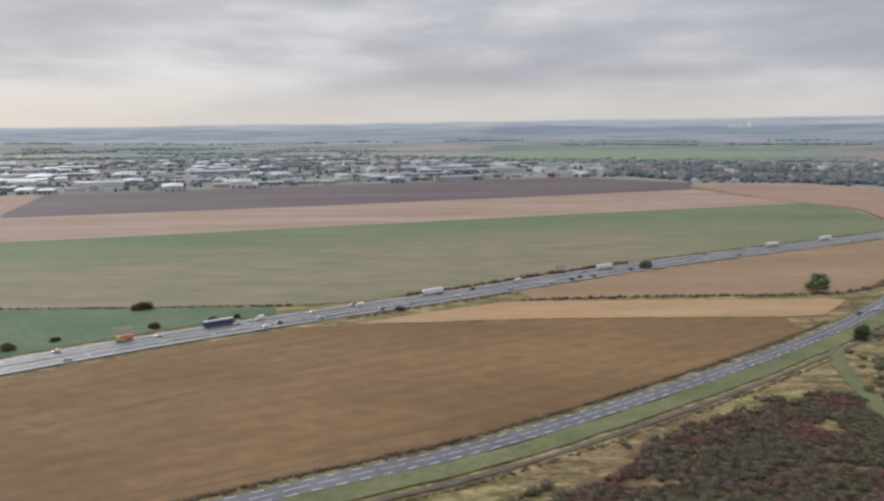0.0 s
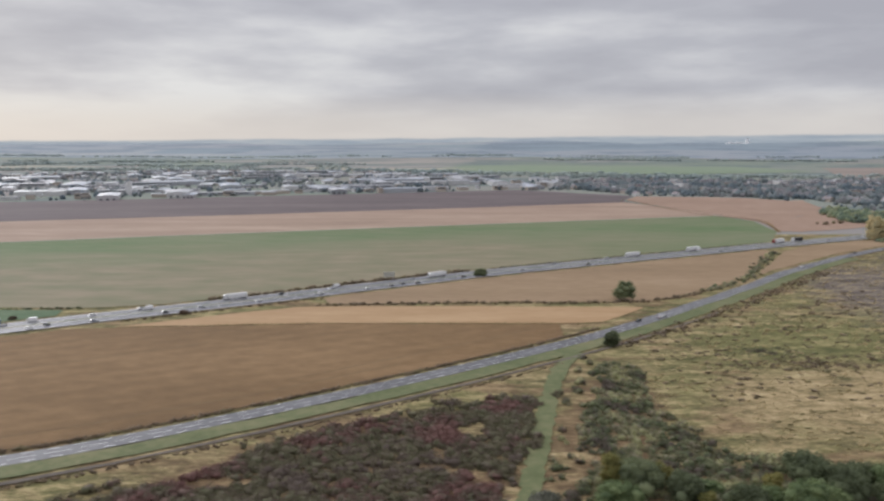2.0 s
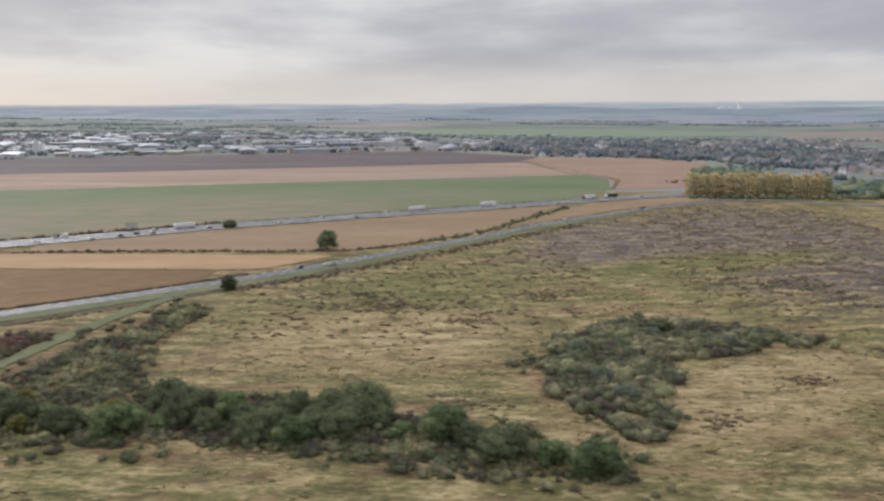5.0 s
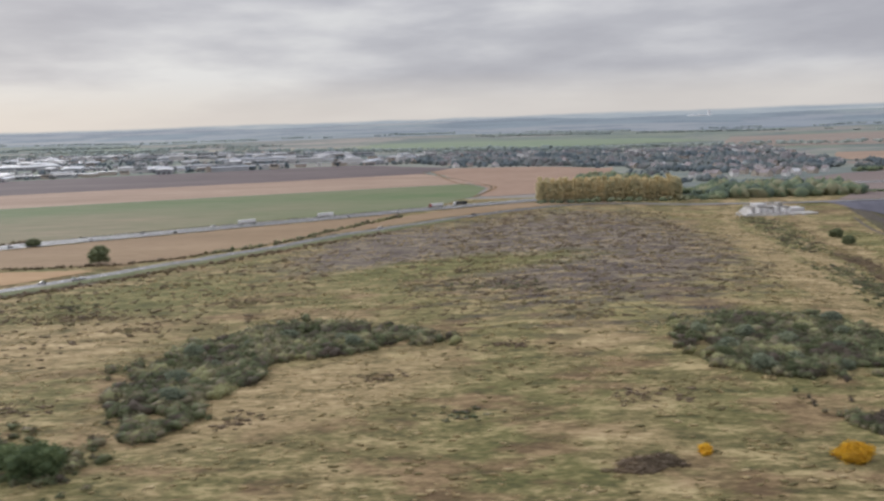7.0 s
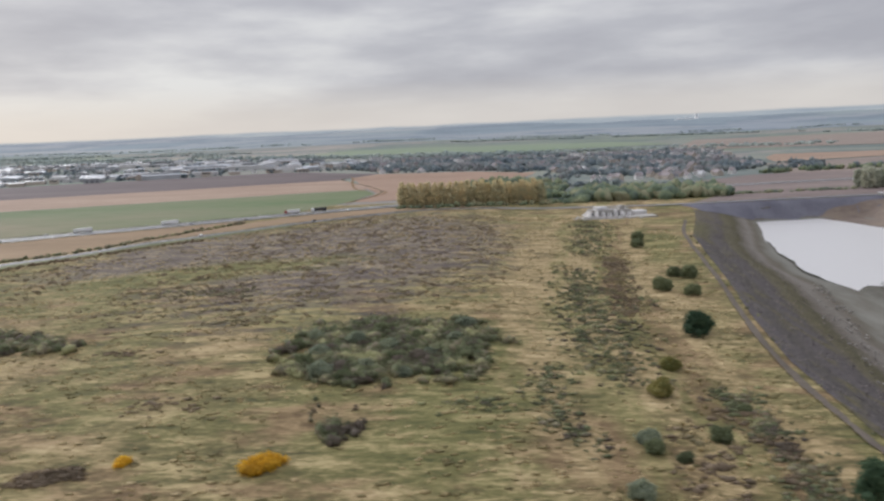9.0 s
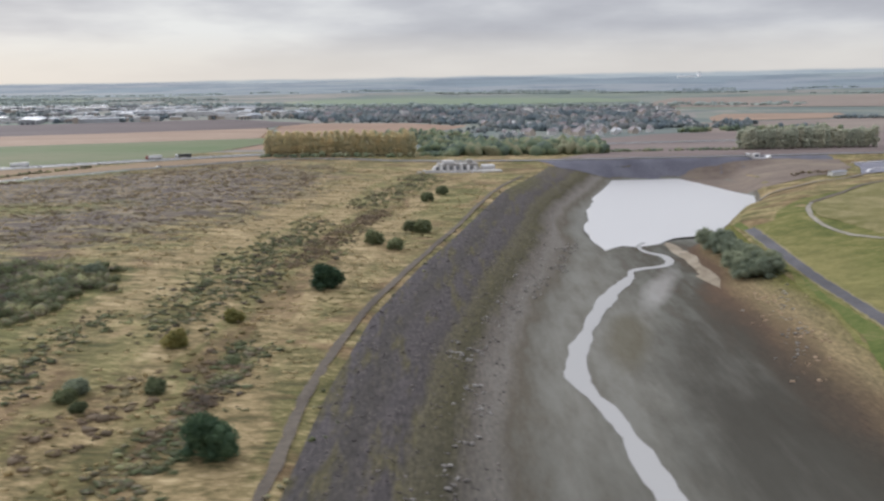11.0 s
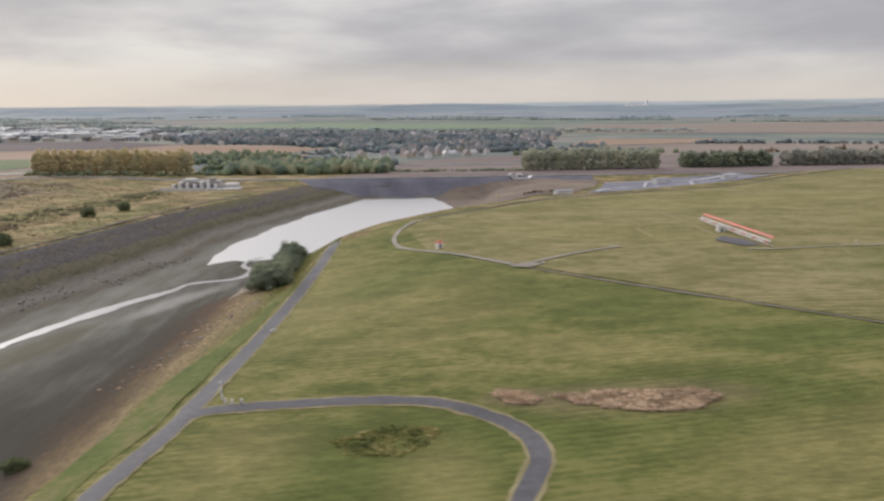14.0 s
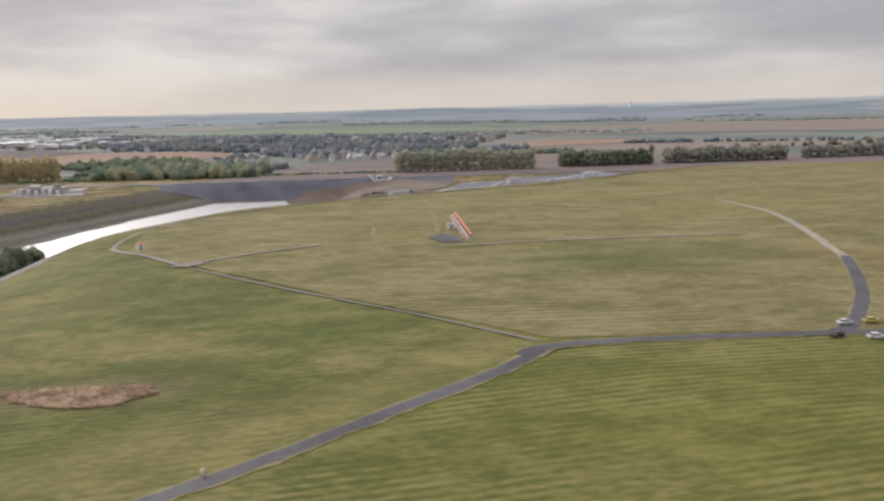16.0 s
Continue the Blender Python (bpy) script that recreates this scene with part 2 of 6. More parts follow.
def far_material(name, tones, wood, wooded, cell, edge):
    """Distant country: a patchwork of fields of many hazed tones, broken up by woods and hedges."""
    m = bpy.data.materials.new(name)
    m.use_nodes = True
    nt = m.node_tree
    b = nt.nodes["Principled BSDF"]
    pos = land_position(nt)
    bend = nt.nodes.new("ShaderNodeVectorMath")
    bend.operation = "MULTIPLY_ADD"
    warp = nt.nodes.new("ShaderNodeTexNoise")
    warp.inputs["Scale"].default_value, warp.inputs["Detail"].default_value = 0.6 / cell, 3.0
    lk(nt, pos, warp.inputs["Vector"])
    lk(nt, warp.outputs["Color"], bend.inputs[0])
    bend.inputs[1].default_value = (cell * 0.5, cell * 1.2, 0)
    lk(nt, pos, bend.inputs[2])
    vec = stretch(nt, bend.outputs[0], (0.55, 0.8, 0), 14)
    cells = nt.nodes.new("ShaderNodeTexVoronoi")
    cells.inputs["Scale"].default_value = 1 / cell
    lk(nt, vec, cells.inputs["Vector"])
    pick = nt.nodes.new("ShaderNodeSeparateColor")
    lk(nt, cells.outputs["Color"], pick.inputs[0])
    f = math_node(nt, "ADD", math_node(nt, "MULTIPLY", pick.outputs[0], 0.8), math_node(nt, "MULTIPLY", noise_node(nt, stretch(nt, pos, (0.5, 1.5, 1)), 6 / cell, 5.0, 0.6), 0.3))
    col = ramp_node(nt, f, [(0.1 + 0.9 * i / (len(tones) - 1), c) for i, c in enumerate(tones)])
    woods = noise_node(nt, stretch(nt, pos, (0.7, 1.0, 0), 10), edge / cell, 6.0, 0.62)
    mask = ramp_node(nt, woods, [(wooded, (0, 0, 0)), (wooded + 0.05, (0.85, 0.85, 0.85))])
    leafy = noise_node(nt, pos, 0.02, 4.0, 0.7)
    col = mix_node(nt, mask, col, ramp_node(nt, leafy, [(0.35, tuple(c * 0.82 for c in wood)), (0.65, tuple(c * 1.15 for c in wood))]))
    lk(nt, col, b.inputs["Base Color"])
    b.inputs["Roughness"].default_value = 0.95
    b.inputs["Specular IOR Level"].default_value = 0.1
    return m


# Distance haze is put into these greyed, bluish field and wood tones.
HAZED_HILLS = far_material("hazed_hills", [(0.205, 0.255, 0.285), (0.235, 0.28, 0.31), (0.26, 0.305, 0.305), (0.285, 0.305, 0.33), (0.245, 0.285, 0.32), (0.35, 0.36, 0.355)], (0.185, 0.225, 0.26), 0.50, 900.0, 1.4)
PLAIN = far_material("hazed_plain", [(0.185, 0.225, 0.17), (0.215, 0.24, 0.20), (0.265, 0.245, 0.23), (0.215, 0.25, 0.19), (0.25, 0.245, 0.235), (0.33, 0.30, 0.26)], (0.15, 0.182, 0.175), 0.49, 420.0, 1.3)
F_GREEN = material("young_crop", [(0.10, 0.152, 0.062), (0.142, 0.172, 0.088), (0.19, 0.19, 0.115)], 0.006, 0.05, squash=(0.5, 1.6, 1), turn=-18)
def fading_crop(m):
    """The crop of the long field thins out towards the motorway."""
    nt = m.node_tree
    b = nt.nodes["Principled BSDF"]
    green = b.inputs["Base Color"].links[0].from_socket
    pos = land_position(nt)
    s = nt.nodes.new("ShaderNodeSeparateXYZ")
    lk(nt, pos, s.inputs[0])
    d = math_node(nt, "ADD", math_node(nt, "MULTIPLY", math_node(nt, "ADD", s.outputs["X"], 458.0), 0.33), math_node(nt, "MULTIPLY", math_node(nt, "SUBTRACT", s.outputs["Y"], 790.0), -0.944))
    d = math_node(nt, "ADD", d, math_node(nt, "MULTIPLY", math_node(nt, "SUBTRACT", noise_node(nt, stretch(nt, pos, (0.5, 1.4, 1)), 0.012, 5.0), 0.5), 260.0))
    bare = math_node(nt, "MULTIPLY", math_node(nt, "SUBTRACT", d, 85.0), 0.007, True)
    east = math_node(nt, "MULTIPLY", math_node(nt, "SUBTRACT", 420.0, s.outputs["X"]), 0.004, True)
    soil = ramp_node(nt, noise_node(nt, stretch(nt, pos, (0.6, 1.5, 1)), 0.03, 6.0, 0.65), [(0.35, (0.175, 0.168, 0.10)), (0.5, (0.215, 0.188, 0.12)), (0.65, (0.255, 0.212, 0.145))])
    lk(nt, mix_node(nt, math_node(nt, "MULTIPLY", math_node(nt, "MULTIPLY", bare, east), 0.92), green, soil), b.inputs["Base Color"])


fading_crop(F_GREEN)
# Far meadow green, paled with haze in the colour.
F_MEADOW = material("hazed_meadow", [(0.17, 0.225, 0.15), (0.20, 0.25, 0.17), (0.235, 0.265, 0.195)], 0.004, 0.03, squash=(0.4, 1.4, 1))
F_DKGREEN = material("dense_crop", [(0.068, 0.115, 0.055), (0.095, 0.145, 0.075), (0.145, 0.175, 0.11)], 0.015, 0.2)
F_TAN = material("pale_stubble", [(0.255, 0.18, 0.132), (0.31, 0.222, 0.165), (0.40, 0.30, 0.225)], 0.01, 0.06, squash=(0.35, 2.0, 1), turn=-18)
F_PURPLE = material("ploughed_soil", [(0.098, 0.078, 0.08), (0.122, 0.098, 0.099), (0.158, 0.127, 0.124)], 0.008, 0.05, squash=(0.4, 1.8, 1), turn=-18)
F_PLOUGH = material("red_brown_ploughland", [(0.162, 0.129, 0.121), (0.204, 0.164, 0.151), (0.252, 0.205, 0.185)], 0.012, 0.08, squash=(0.4, 1.6, 1))
F_SOIL = material("pale_brown_soil", [(0.215, 0.175, 0.155), (0.255, 0.21, 0.18), (0.30, 0.255, 0.215)], 0.008, 0.06, squash=(0.4, 1.6, 1))
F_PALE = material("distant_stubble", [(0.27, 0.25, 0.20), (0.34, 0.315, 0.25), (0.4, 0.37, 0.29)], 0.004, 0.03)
F_PINK = material("dry_soil", [(0.25, 0.168, 0.12), (0.298, 0.203, 0.147), (0.345, 0.243, 0.18)], 0.008, 0.06)
F_BROWN = material("ripe_brown_crop", [(0.150, 0.092, 0.042), (0.190, 0.117, 0.054), (0.242, 0.152, 0.074)], 0.012, 0.14, bump=0.25, bump_scale=0.8, stripe=(14, 60, 0.05), squash=(0.7, 1.2, 1), turn=-30)
F_STUBBLE = material("brown_stubble", [(0.215, 0.15, 0.088), (0.262, 0.183, 0.108), (0.315, 0.226, 0.14)], 0.012, 0.16, squash=(0.5, 1.6, 1), turn=-25)
F_GOLD = material("cut_straw", [(0.32, 0.205, 0.105), (0.38, 0.25, 0.135), (0.44, 0.305, 0.175)], 0.03, 0.3, squash=(0.4, 2.0, 1))
def lawn_material(name, tones, zones, stripe):
    """Mown grass: broad tones, mower rows, worn yellow and wet green places."""
    m = bpy.data.materials.new(name)
    m.use_nodes = True
    nt = m.node_tree
    b = nt.nodes["Principled BSDF"]
    pos = land_position(nt)
    s = nt.nodes.new("ShaderNodeSeparateXYZ")
    lk(nt, pos, s.inputs[0])
    mid = noise_node(nt, stretch(nt, pos, (0.5, 1.2, 1), 20), 0.035, 5.0, 0.6)
    fine = noise_node(nt, stretch(nt, pos, (0.55, 1.5, 1), 6), 0.5, 6.0, 0.74)
    w = nt.nodes.new("ShaderNodeTexWave")
    w.inputs["Scale"].default_value, w.inputs["Distortion"].default_value, w.inputs["Detail"].default_value, w.inputs["Detail Scale"].default_value = 0.314 / stripe[0], 5.0, 3.0, 0.05
    lk(nt, stretch(nt, pos, (1, 1, 1), stripe[1]), w.inputs["Vector"])
    clump = noise_node(nt, stretch(nt, pos, (0.7, 1.3, 1), 12), 0.11, 4.0, 0.6)
    f = math_node(nt, "ADD", math_node(nt, "MULTIPLY", math_node(nt, "ADD", mid, clump), 0.29), math_node(nt, "MULTIPLY", fine, 0.42))
    rows = math_node(nt, "MULTIPLY", math_node(nt, "SUBTRACT", w.outputs["Fac"], 0.5), math_node(nt, "MULTIPLY", ramp_node(nt, noise_node(nt, pos, 0.017, 3.0), [(0.42, (0.15, 0.15, 0.15)), (0.58, (1, 1, 1))]), stripe[2]))
    near = math_node(nt, "MULTIPLY", math_node(nt, "SUBTRACT", 216.0, s.outputs["Y"]), 0.4, True)
    near = math_node(nt, "MULTIPLY", near, math_node(nt, "MULTIPLY", math_node(nt, "SUBTRACT", math_node(nt, "SUBTRACT", s.outputs["X"], s.outputs["Y"]), 965.0), 0.2, True))
    rows = math_node(nt, "MULTIPLY", rows, math_node(nt, "ADD", 1.0, math_node(nt, "MULTIPLY", near, 1.3)))
    f = math_node(nt, "ADD", math_node(nt, "ADD", math_node(nt, "MULTIPLY", math_node(nt, "SUBTRACT", f, 0.5), 2.1), 0.5), rows)
    col = ramp_node(nt, f, [(0.34, tones[0]), (0.5, tones[1]), (0.66, tones[2])])
    for spec, tone in zones:
        col = mix_node(nt, math_node(nt, "MULTIPLY", oval(nt, s, mid, *spec, 1.1, 2.2), 0.6), col, ramp_node(nt, f, [(0.34, tuple(c * 0.78 for c in tone)), (0.66, tuple(c * 1.25 for c in tone))]))
    lk(nt, col, b.inputs["Base Color"])
    b.inputs["Roughness"].default_value = 0.9
    b.inputs["Specular IOR Level"].default_value = 0.2
    bn = nt.nodes.new("ShaderNodeBump")
    bn.inputs["Distance"].default_value = 0.45 * U
    lk(nt, fine, bn.inputs["Height"])
    lk(nt, bn.outputs[0], b.inputs["Normal"])
    return m


G_REED, G_LIME = (0.21, 0.15, 0.10), (0.175, 0.175, 0.042)
G_GREEN, G_YELLOW, G_TAN = (0.096, 0.118, 0.028), (0.242, 0.212, 0.085), (0.255, 0.191, 0.085)
LAWN = lawn_material("mown_grass", [(0.086, 0.104, 0.026), (0.152, 0.154, 0.045), (0.25, 0.22, 0.088)], [((1030, 180, 75, 30, 15), G_GREEN), ((1075, 280, 105, 20, -42), G_GREEN), ((1100, 212, 20, 14, 0), G_GREEN), ((985, 300, 45, 26, 25), G_YELLOW), ((1150, 205, 40, 10, 40), G_YELLOW), ((1000, 180, 26, 14, 10), G_GREEN), ((968, 350, 14, 60, 0), G_YELLOW), ((1240, 170, 90, 40, 5), G_LIME), ((1090, 170, 30, 14, 20), G_YELLOW), ((1062, 204, 23, 8, 0), G_REED), ((1032, 209, 7, 5, 0), G_REED), ((1008, 262, 34, 9, 35), G_YELLOW), ((1060, 240, 34, 9, -20), G_YELLOW), ((1035, 188, 14, 8, -50), G_GREEN), ((1035, 268, 26, 6, 12), G_GREEN), ((1120, 240, 34, 9, 15), G_GREEN), ((965, 185, 12, 18, 0), G_YELLOW), ((1012, 172, 10, 14, 0), G_YELLOW), ((990, 330, 20, 24, 0), G_GREEN)], (2.7, 84, 0.11))
LAWN_PALE = lawn_material("mown_grass_pale", [(0.142, 0.136, 0.046), (0.214, 0.190, 0.082), (0.30, 0.258, 0.132)], [((1230, 330, 60, 24, 10), G_GREEN), ((1100, 420, 60, 20, -20), G_YELLOW), ((1330, 480, 80, 40, 30), G_YELLOW), ((1330, 300, 14, 60, 20), G_TAN), ((1250, 560, 120, 30, 20), G_YELLOW)], (4.2, 88, 0.15))
LAWN_LUSH = material("lush_grass", [(0.077, 0.106, 0.025), (0.117, 0.140, 0.038), (0.198, 0.171, 0.077)], 0.05, 0.4, bump=0.25)
VERGE = material("verge_grass", [(0.095, 0.115, 0.05), (0.135, 0.15, 0.07), (0.2, 0.19, 0.1)], 0.03, 0.3, bump=0.2)
DIRT = material("lane_gravel", [(0.16, 0.14, 0.115), (0.22, 0.195, 0.165), (0.28, 0.25, 0.21)], 0.05, 0.7)
PALE_GRAVEL = material("pale_gravel", [(0.23, 0.21, 0.17), (0.31, 0.285, 0.24), (0.39, 0.365, 0.32)], 0.05, 0.7)
ASPHALT = material("old_asphalt", [(0.173, 0.173, 0.187), (0.230, 0.230, 0.247), (0.298, 0.292, 0.314)], 0.03, 0.5, rough=0.6)
ASPHALT_DK = material("patched_asphalt", [(0.085, 0.085, 0.095), (0.12, 0.12, 0.13), (0.17, 0.17, 0.18)], 0.04, 0.5, rough=0.55)
SIDE_TAR = material("worn_road", [(0.103, 0.103, 0.110), (0.133, 0.133, 0.142), (0.172, 0.172, 0.181)], 0.04, 0.5, rough=0.6)
TRACK = material("worn_track", [(0.095, 0.08, 0.064), (0.13, 0.11, 0.09), (0.175, 0.15, 0.12)], 0.05, 0.5)
TARMAC = material("lane_tarmac", [(0.077, 0.075, 0.079), (0.107, 0.103, 0.111), (0.146, 0.142, 0.151)], 0.05, 0.6, rough=0.65)
PAINT = plain("road_paint", (0.75, 0.75, 0.73), 0.6)


def reservoir_material():
    """Shore bands left by the falling water: stones, weed, pale scree, wet mud with painted sheen."""
    m = bpy.data.materials.new("drained_shore")
    m.use_nodes = True
    nt = m.node_tree
    b = nt.nodes["Principled BSDF"]
    pos = land_position(nt)
    s = nt.nodes.new("ShaderNodeSeparateXYZ")
    lk(nt, pos, s.inputs[0])
    wob = math_node(nt, "MULTIPLY", math_node(nt, "SUBTRACT", noise_node(nt, stretch(nt, pos, (2.2, 0.5, 1)), 0.05, 6.0, 0.7), 0.5), 4.6)
    level = math_node(nt, "DIVIDE", math_node(nt, "ADD", math_node(nt, "ADD", s.outputs["Z"], wob), 21.0), 18.0)
    west = ramp_node(nt, level, [(0.06, (0.195, 0.192, 0.168)), (0.12, (0.155, 0.148, 0.125)), (0.17, (0.125, 0.11, 0.085)), (0.25, (0.205, 0.189, 0.166)), (0.34, (0.165, 0.147, 0.125)), (0.42, (0.10, 0.092, 0.055)), (0.54, (0.15, 0.135, 0.09)), (0.60, (0.108, 0.097, 0.095)), (0.70, (0.13, 0.117, 0.116)), (0.78, (0.104, 0.095, 0.087)), (0.9, (0.135, 0.122, 0.124))])
    east = ramp_node(nt, level, [(0.04, (0.15, 0.15, 0.13)), (0.10, (0.088, 0.082, 0.066)), (0.15, (0.092, 0.07, 0.052)), (0.23, (0.128, 0.086, 0.058)), (0.32, (0.205, 0.15, 0.088)), (0.42, (0.32, 0.25, 0.142)), (0.52, (0.25, 0.21, 0.105)), (0.6, (0.17, 0.17, 0.05))])
    which = math_node(nt, "MULTIPLY", math_node(nt, "SUBTRACT", s.outputs["X"], 868.0), 0.03, True)
    far = math_node(nt, "MULTIPLY", math_node(nt, "SUBTRACT", s.outputs["Y"], 480.0), 0.01, True)
    which = math_node(nt, "MULTIPLY", which, math_node(nt, "SUBTRACT", 1.0, far))
    col = mix_node(nt, which, west, east)
    soft = noise_node(nt, stretch(nt, pos, (1.5, 0.7, 1)), 0.03, 5.0, 0.65)
    col = mix_node(nt, math_node(nt, "MULTIPLY", oval(nt, s, soft, 886, 185, 25, 130, -6, 0.9, 1.5), 0.88), col, (0.056, 0.052, 0.042))
    col = mix_node(nt, math_node(nt, "MULTIPLY", oval(nt, s, soft, 855, 120, 60, 75, 0, 1.2, 1.5), 0.72), col, (0.082, 0.079, 0.066))
    # pale oval: sky sheen on wet mud, painted as colour
    col = mix_node(nt, math_node(nt, "MULTIPLY", oval(nt, s, soft, 896, 372, 6, 40, -22, 0.9, 1.8), 0.65), col, (0.36, 0.35, 0.33))
    col = mix_node(nt, math_node(nt, "MULTIPLY", oval(nt, s, soft, 865, 300, 7, 30, -15, 0.7, 1.2), 0.6), col, (0.10, 0.085, 0.05))
    # pale streaks along the bed, likewise sheen put in as tone
    streak = noise_node(nt, stretch(nt, pos, (2.6, 0.22, 1), -12), 0.06, 4.0, 0.6)
    bed = math_node(nt, "SUBTRACT", 1.0, math_node(nt, "MULTIPLY", math_node(nt, "SUBTRACT", level, 0.03), 7.0, True))
    col = mix_node(nt, math_node(nt, "MULTIPLY", ramp_node(nt, streak, [(0.5, (0, 0, 0)), (0.72, (0.22, 0.22, 0.22))]), bed), col, (0.27, 0.255, 0.225))
    col = mix_node(nt, math_node(nt, "MULTIPLY", oval(nt, s, soft, 850, 655, 16, 46, -14, 0.8, 1.6), 0.8), col, (0.16, 0.15, 0.075))
    col = mix_node(nt, math_node(nt, "MULTIPLY", oval(nt, s, soft, 862, 735, 34, 62, -20, 0.8, 1.2), 0.85), col, (0.17, 0.148, 0.11))
    weeds = noise_node(nt, stretch(nt, pos, (1.9, 0.28, 1), -8), 0.10, 6.0, 0.68)
    col = mix_node(nt, math_node(nt, "MULTIPLY", ramp_node(nt, weeds, [(0.53, (0, 0, 0)), (0.63, (0.85, 0.85, 0.85))]), math_node(nt, "MULTIPLY", math_node(nt, "SUBTRACT", level, 0.3), 4.0, True)), col, (0.15, 0.135, 0.075))
    grain = noise_node(nt, stretch(nt, pos, (1.8, 0.5, 1), -8), 0.6, 6.0, 0.75)
    col = mix_node(nt, math_node(nt, "MULTIPLY", math_node(nt, "SUBTRACT", level, 0.07), 3.0, True), col, ramp_node(nt, grain, [(0.3, (0.35, 0.35, 0.35)), (0.5, (0.75, 0.75, 0.75)), (0.7, (1.3, 1.25, 1.2))]), "MULTIPLY")
    lk(nt, col, b.inputs["Base Color"])
    wet = ramp_node(nt, level, [(0.06, (0.9, 0.9, 0.9)), (0.16, (0.97, 0.97, 0.97))])
    lk(nt, wet, b.inputs["Roughness"])
    b.inputs["Specular IOR Level"].default_value = 0.12
    bn = nt.nodes.new("ShaderNodeBump")
    bn.inputs["Distance"].default_value = 0.35 * U
    lk(nt, math_node(nt, "MULTIPLY", grain, math_node(nt, "MULTIPLY", level, 2.0, True)), bn.inputs["Height"])
    lk(nt, bn.outputs[0], b.inputs["Normal"])
    return m


SHORE = reservoir_material()


def water_material(name, shine, colour):
    m = bpy.data.materials.new(name)
    m.use_nodes = True
    nt = m.node_tree
    b = nt.nodes["Principled BSDF"]
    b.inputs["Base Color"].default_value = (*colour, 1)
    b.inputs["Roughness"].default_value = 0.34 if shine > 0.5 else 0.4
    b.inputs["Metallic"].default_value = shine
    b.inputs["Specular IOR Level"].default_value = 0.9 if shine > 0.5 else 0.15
    b.inputs["IOR"].default_value = 1.5
    pos = land_position(nt)
    bn = nt.nodes.new("ShaderNodeBump")
    bn.inputs["Strength"].default_value, bn.inputs["Distance"].default_value = 0.5, 0.05
    lk(nt, noise_node(nt, pos, 0.6, 4.0), bn.inputs["Height"])
    lk(nt, bn.outputs[0], b.inputs["Normal"])
    return m


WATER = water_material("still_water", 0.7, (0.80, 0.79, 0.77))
# Stream: the sky's reflection is put into a pale, matt base colour.
SHALLOW = water_material("sky_toned_water", 0.0, (0.40, 0.395, 0.385))


# ---------------------------------------------------------------- the lie of the land
def ss(a, b, v):
    t = np.clip((v - a) / (b - a), 0, 1)
    return t * t * (3 - 2 * t)


BANK_Y = [-600, 160, 215, 281, 347, 436, 601, 700, 760]
BANK_W = [740, 760, 761, 766, 778, 798, 832, 866, 884]
ROAD_Y = [-600, 167, 209, 277, 360, 458, 520, 600, 700, 800]
ROAD_E = [860, 937, 947, 952, 956, 966, 990, 1040, 1072, 1085]


def dam_line(x):
    return np.interp(x, [845, 940, 1027, 1105, 1243, 1600], [792, 799, 810, 818, 832, 850])


def ground_height(x, y):
    x, y = np.asarray(x, float), np.asarray(y, float)
    west = -1.5 + 4.5 * np.exp(-((x - 590) / 170) ** 2 - ((y - 420) / 300) ** 2) - 4.0 * ss(640, 770, x) * (1 - ss(760, 900, y))
    west = west + 0.5 * np.sin(x * 0.061 + 1.3 * np.sin(y * 0.047)) * np.cos(y * 0.053 + 0.8) * ss(240, 330, x) * (1 - ss(640, 760, y))
    s = (x - 1013) * 0.707 + (y - 377) * 0.707
    low = 2.6 + 0.075 * np.minimum(s, 0) + 0.8 * ss(0, 200, s)
    d = x - np.interp(y, ROAD_Y, ROAD_E)
    q = -(x - 1001) * 0.55 + (y - 483) * 0.835
    rim = np.minimum(low, -9.2 + 0.16 * np.maximum(d, 0) + 7 * ss(330, 480, y))
    rim = rim - 10.5 * ss(14, 95, q) * (1 - ss(1270, 1480, x)) - 7 * ss(840, 930, y) * ss(1270, 1480, x)
    w, e = np.interp(y, BANK_Y, BANK_W), np.interp(y, ROAD_Y, ROAD_E)
    mix = ss(0, 1, (x - w) / np.maximum(e - w, 1))
    bed = -19.6 - 2.4 * ss(455, 530, y)
    top_w = -1.5 + 4.5 * np.exp(-((w - 590) / 170) ** 2 - ((y - 420) / 300) ** 2) - 4.0 * ss(640, 770, w)
    fall_w = np.clip((x - w) / (62 + 0.03 * np.maximum(y - 160, 0)), 0, 1)
    fall_e = np.clip((e - x) / (52 - 11 * ss(350, 395, y) - 23 * ss(430, 500, y)), 0, 1)
    zw = top_w + (bed - top_w) * (0.55 * fall_w + 0.45 * ss(0, 1, fall_w))
    top_e = np.minimum(low, -9.2 + 7 * ss(330, 480, y)) - 10.5 * ss(14, 95, -(e - 1001) * 0.55 + (y - 483) * 0.835)
    ze = top_e + (bed - top_e) * (0.5 * fall_e + 0.5 * ss(0, 1, fall_e))
    z = np.where(x <= w, west, np.where(x >= e, rim, np.maximum(zw, ze)))
    z = np.where((x > w) & (x < e) & (fall_w >= 1) & (fall_e >= 1), bed, z)
    # the dam across the valley, and the land behind it
    back = -3.0 - 3.0 * ss(20, 300, y - dam_line(x))
    k = ss(-30, -4, y - dam_line(x)) * ss(700, 820, x)
    z = z * (1 - k) + back * k
    far = -4.5 * ss(800, 1600, y) - 2 * ss(1600, 3000, y)
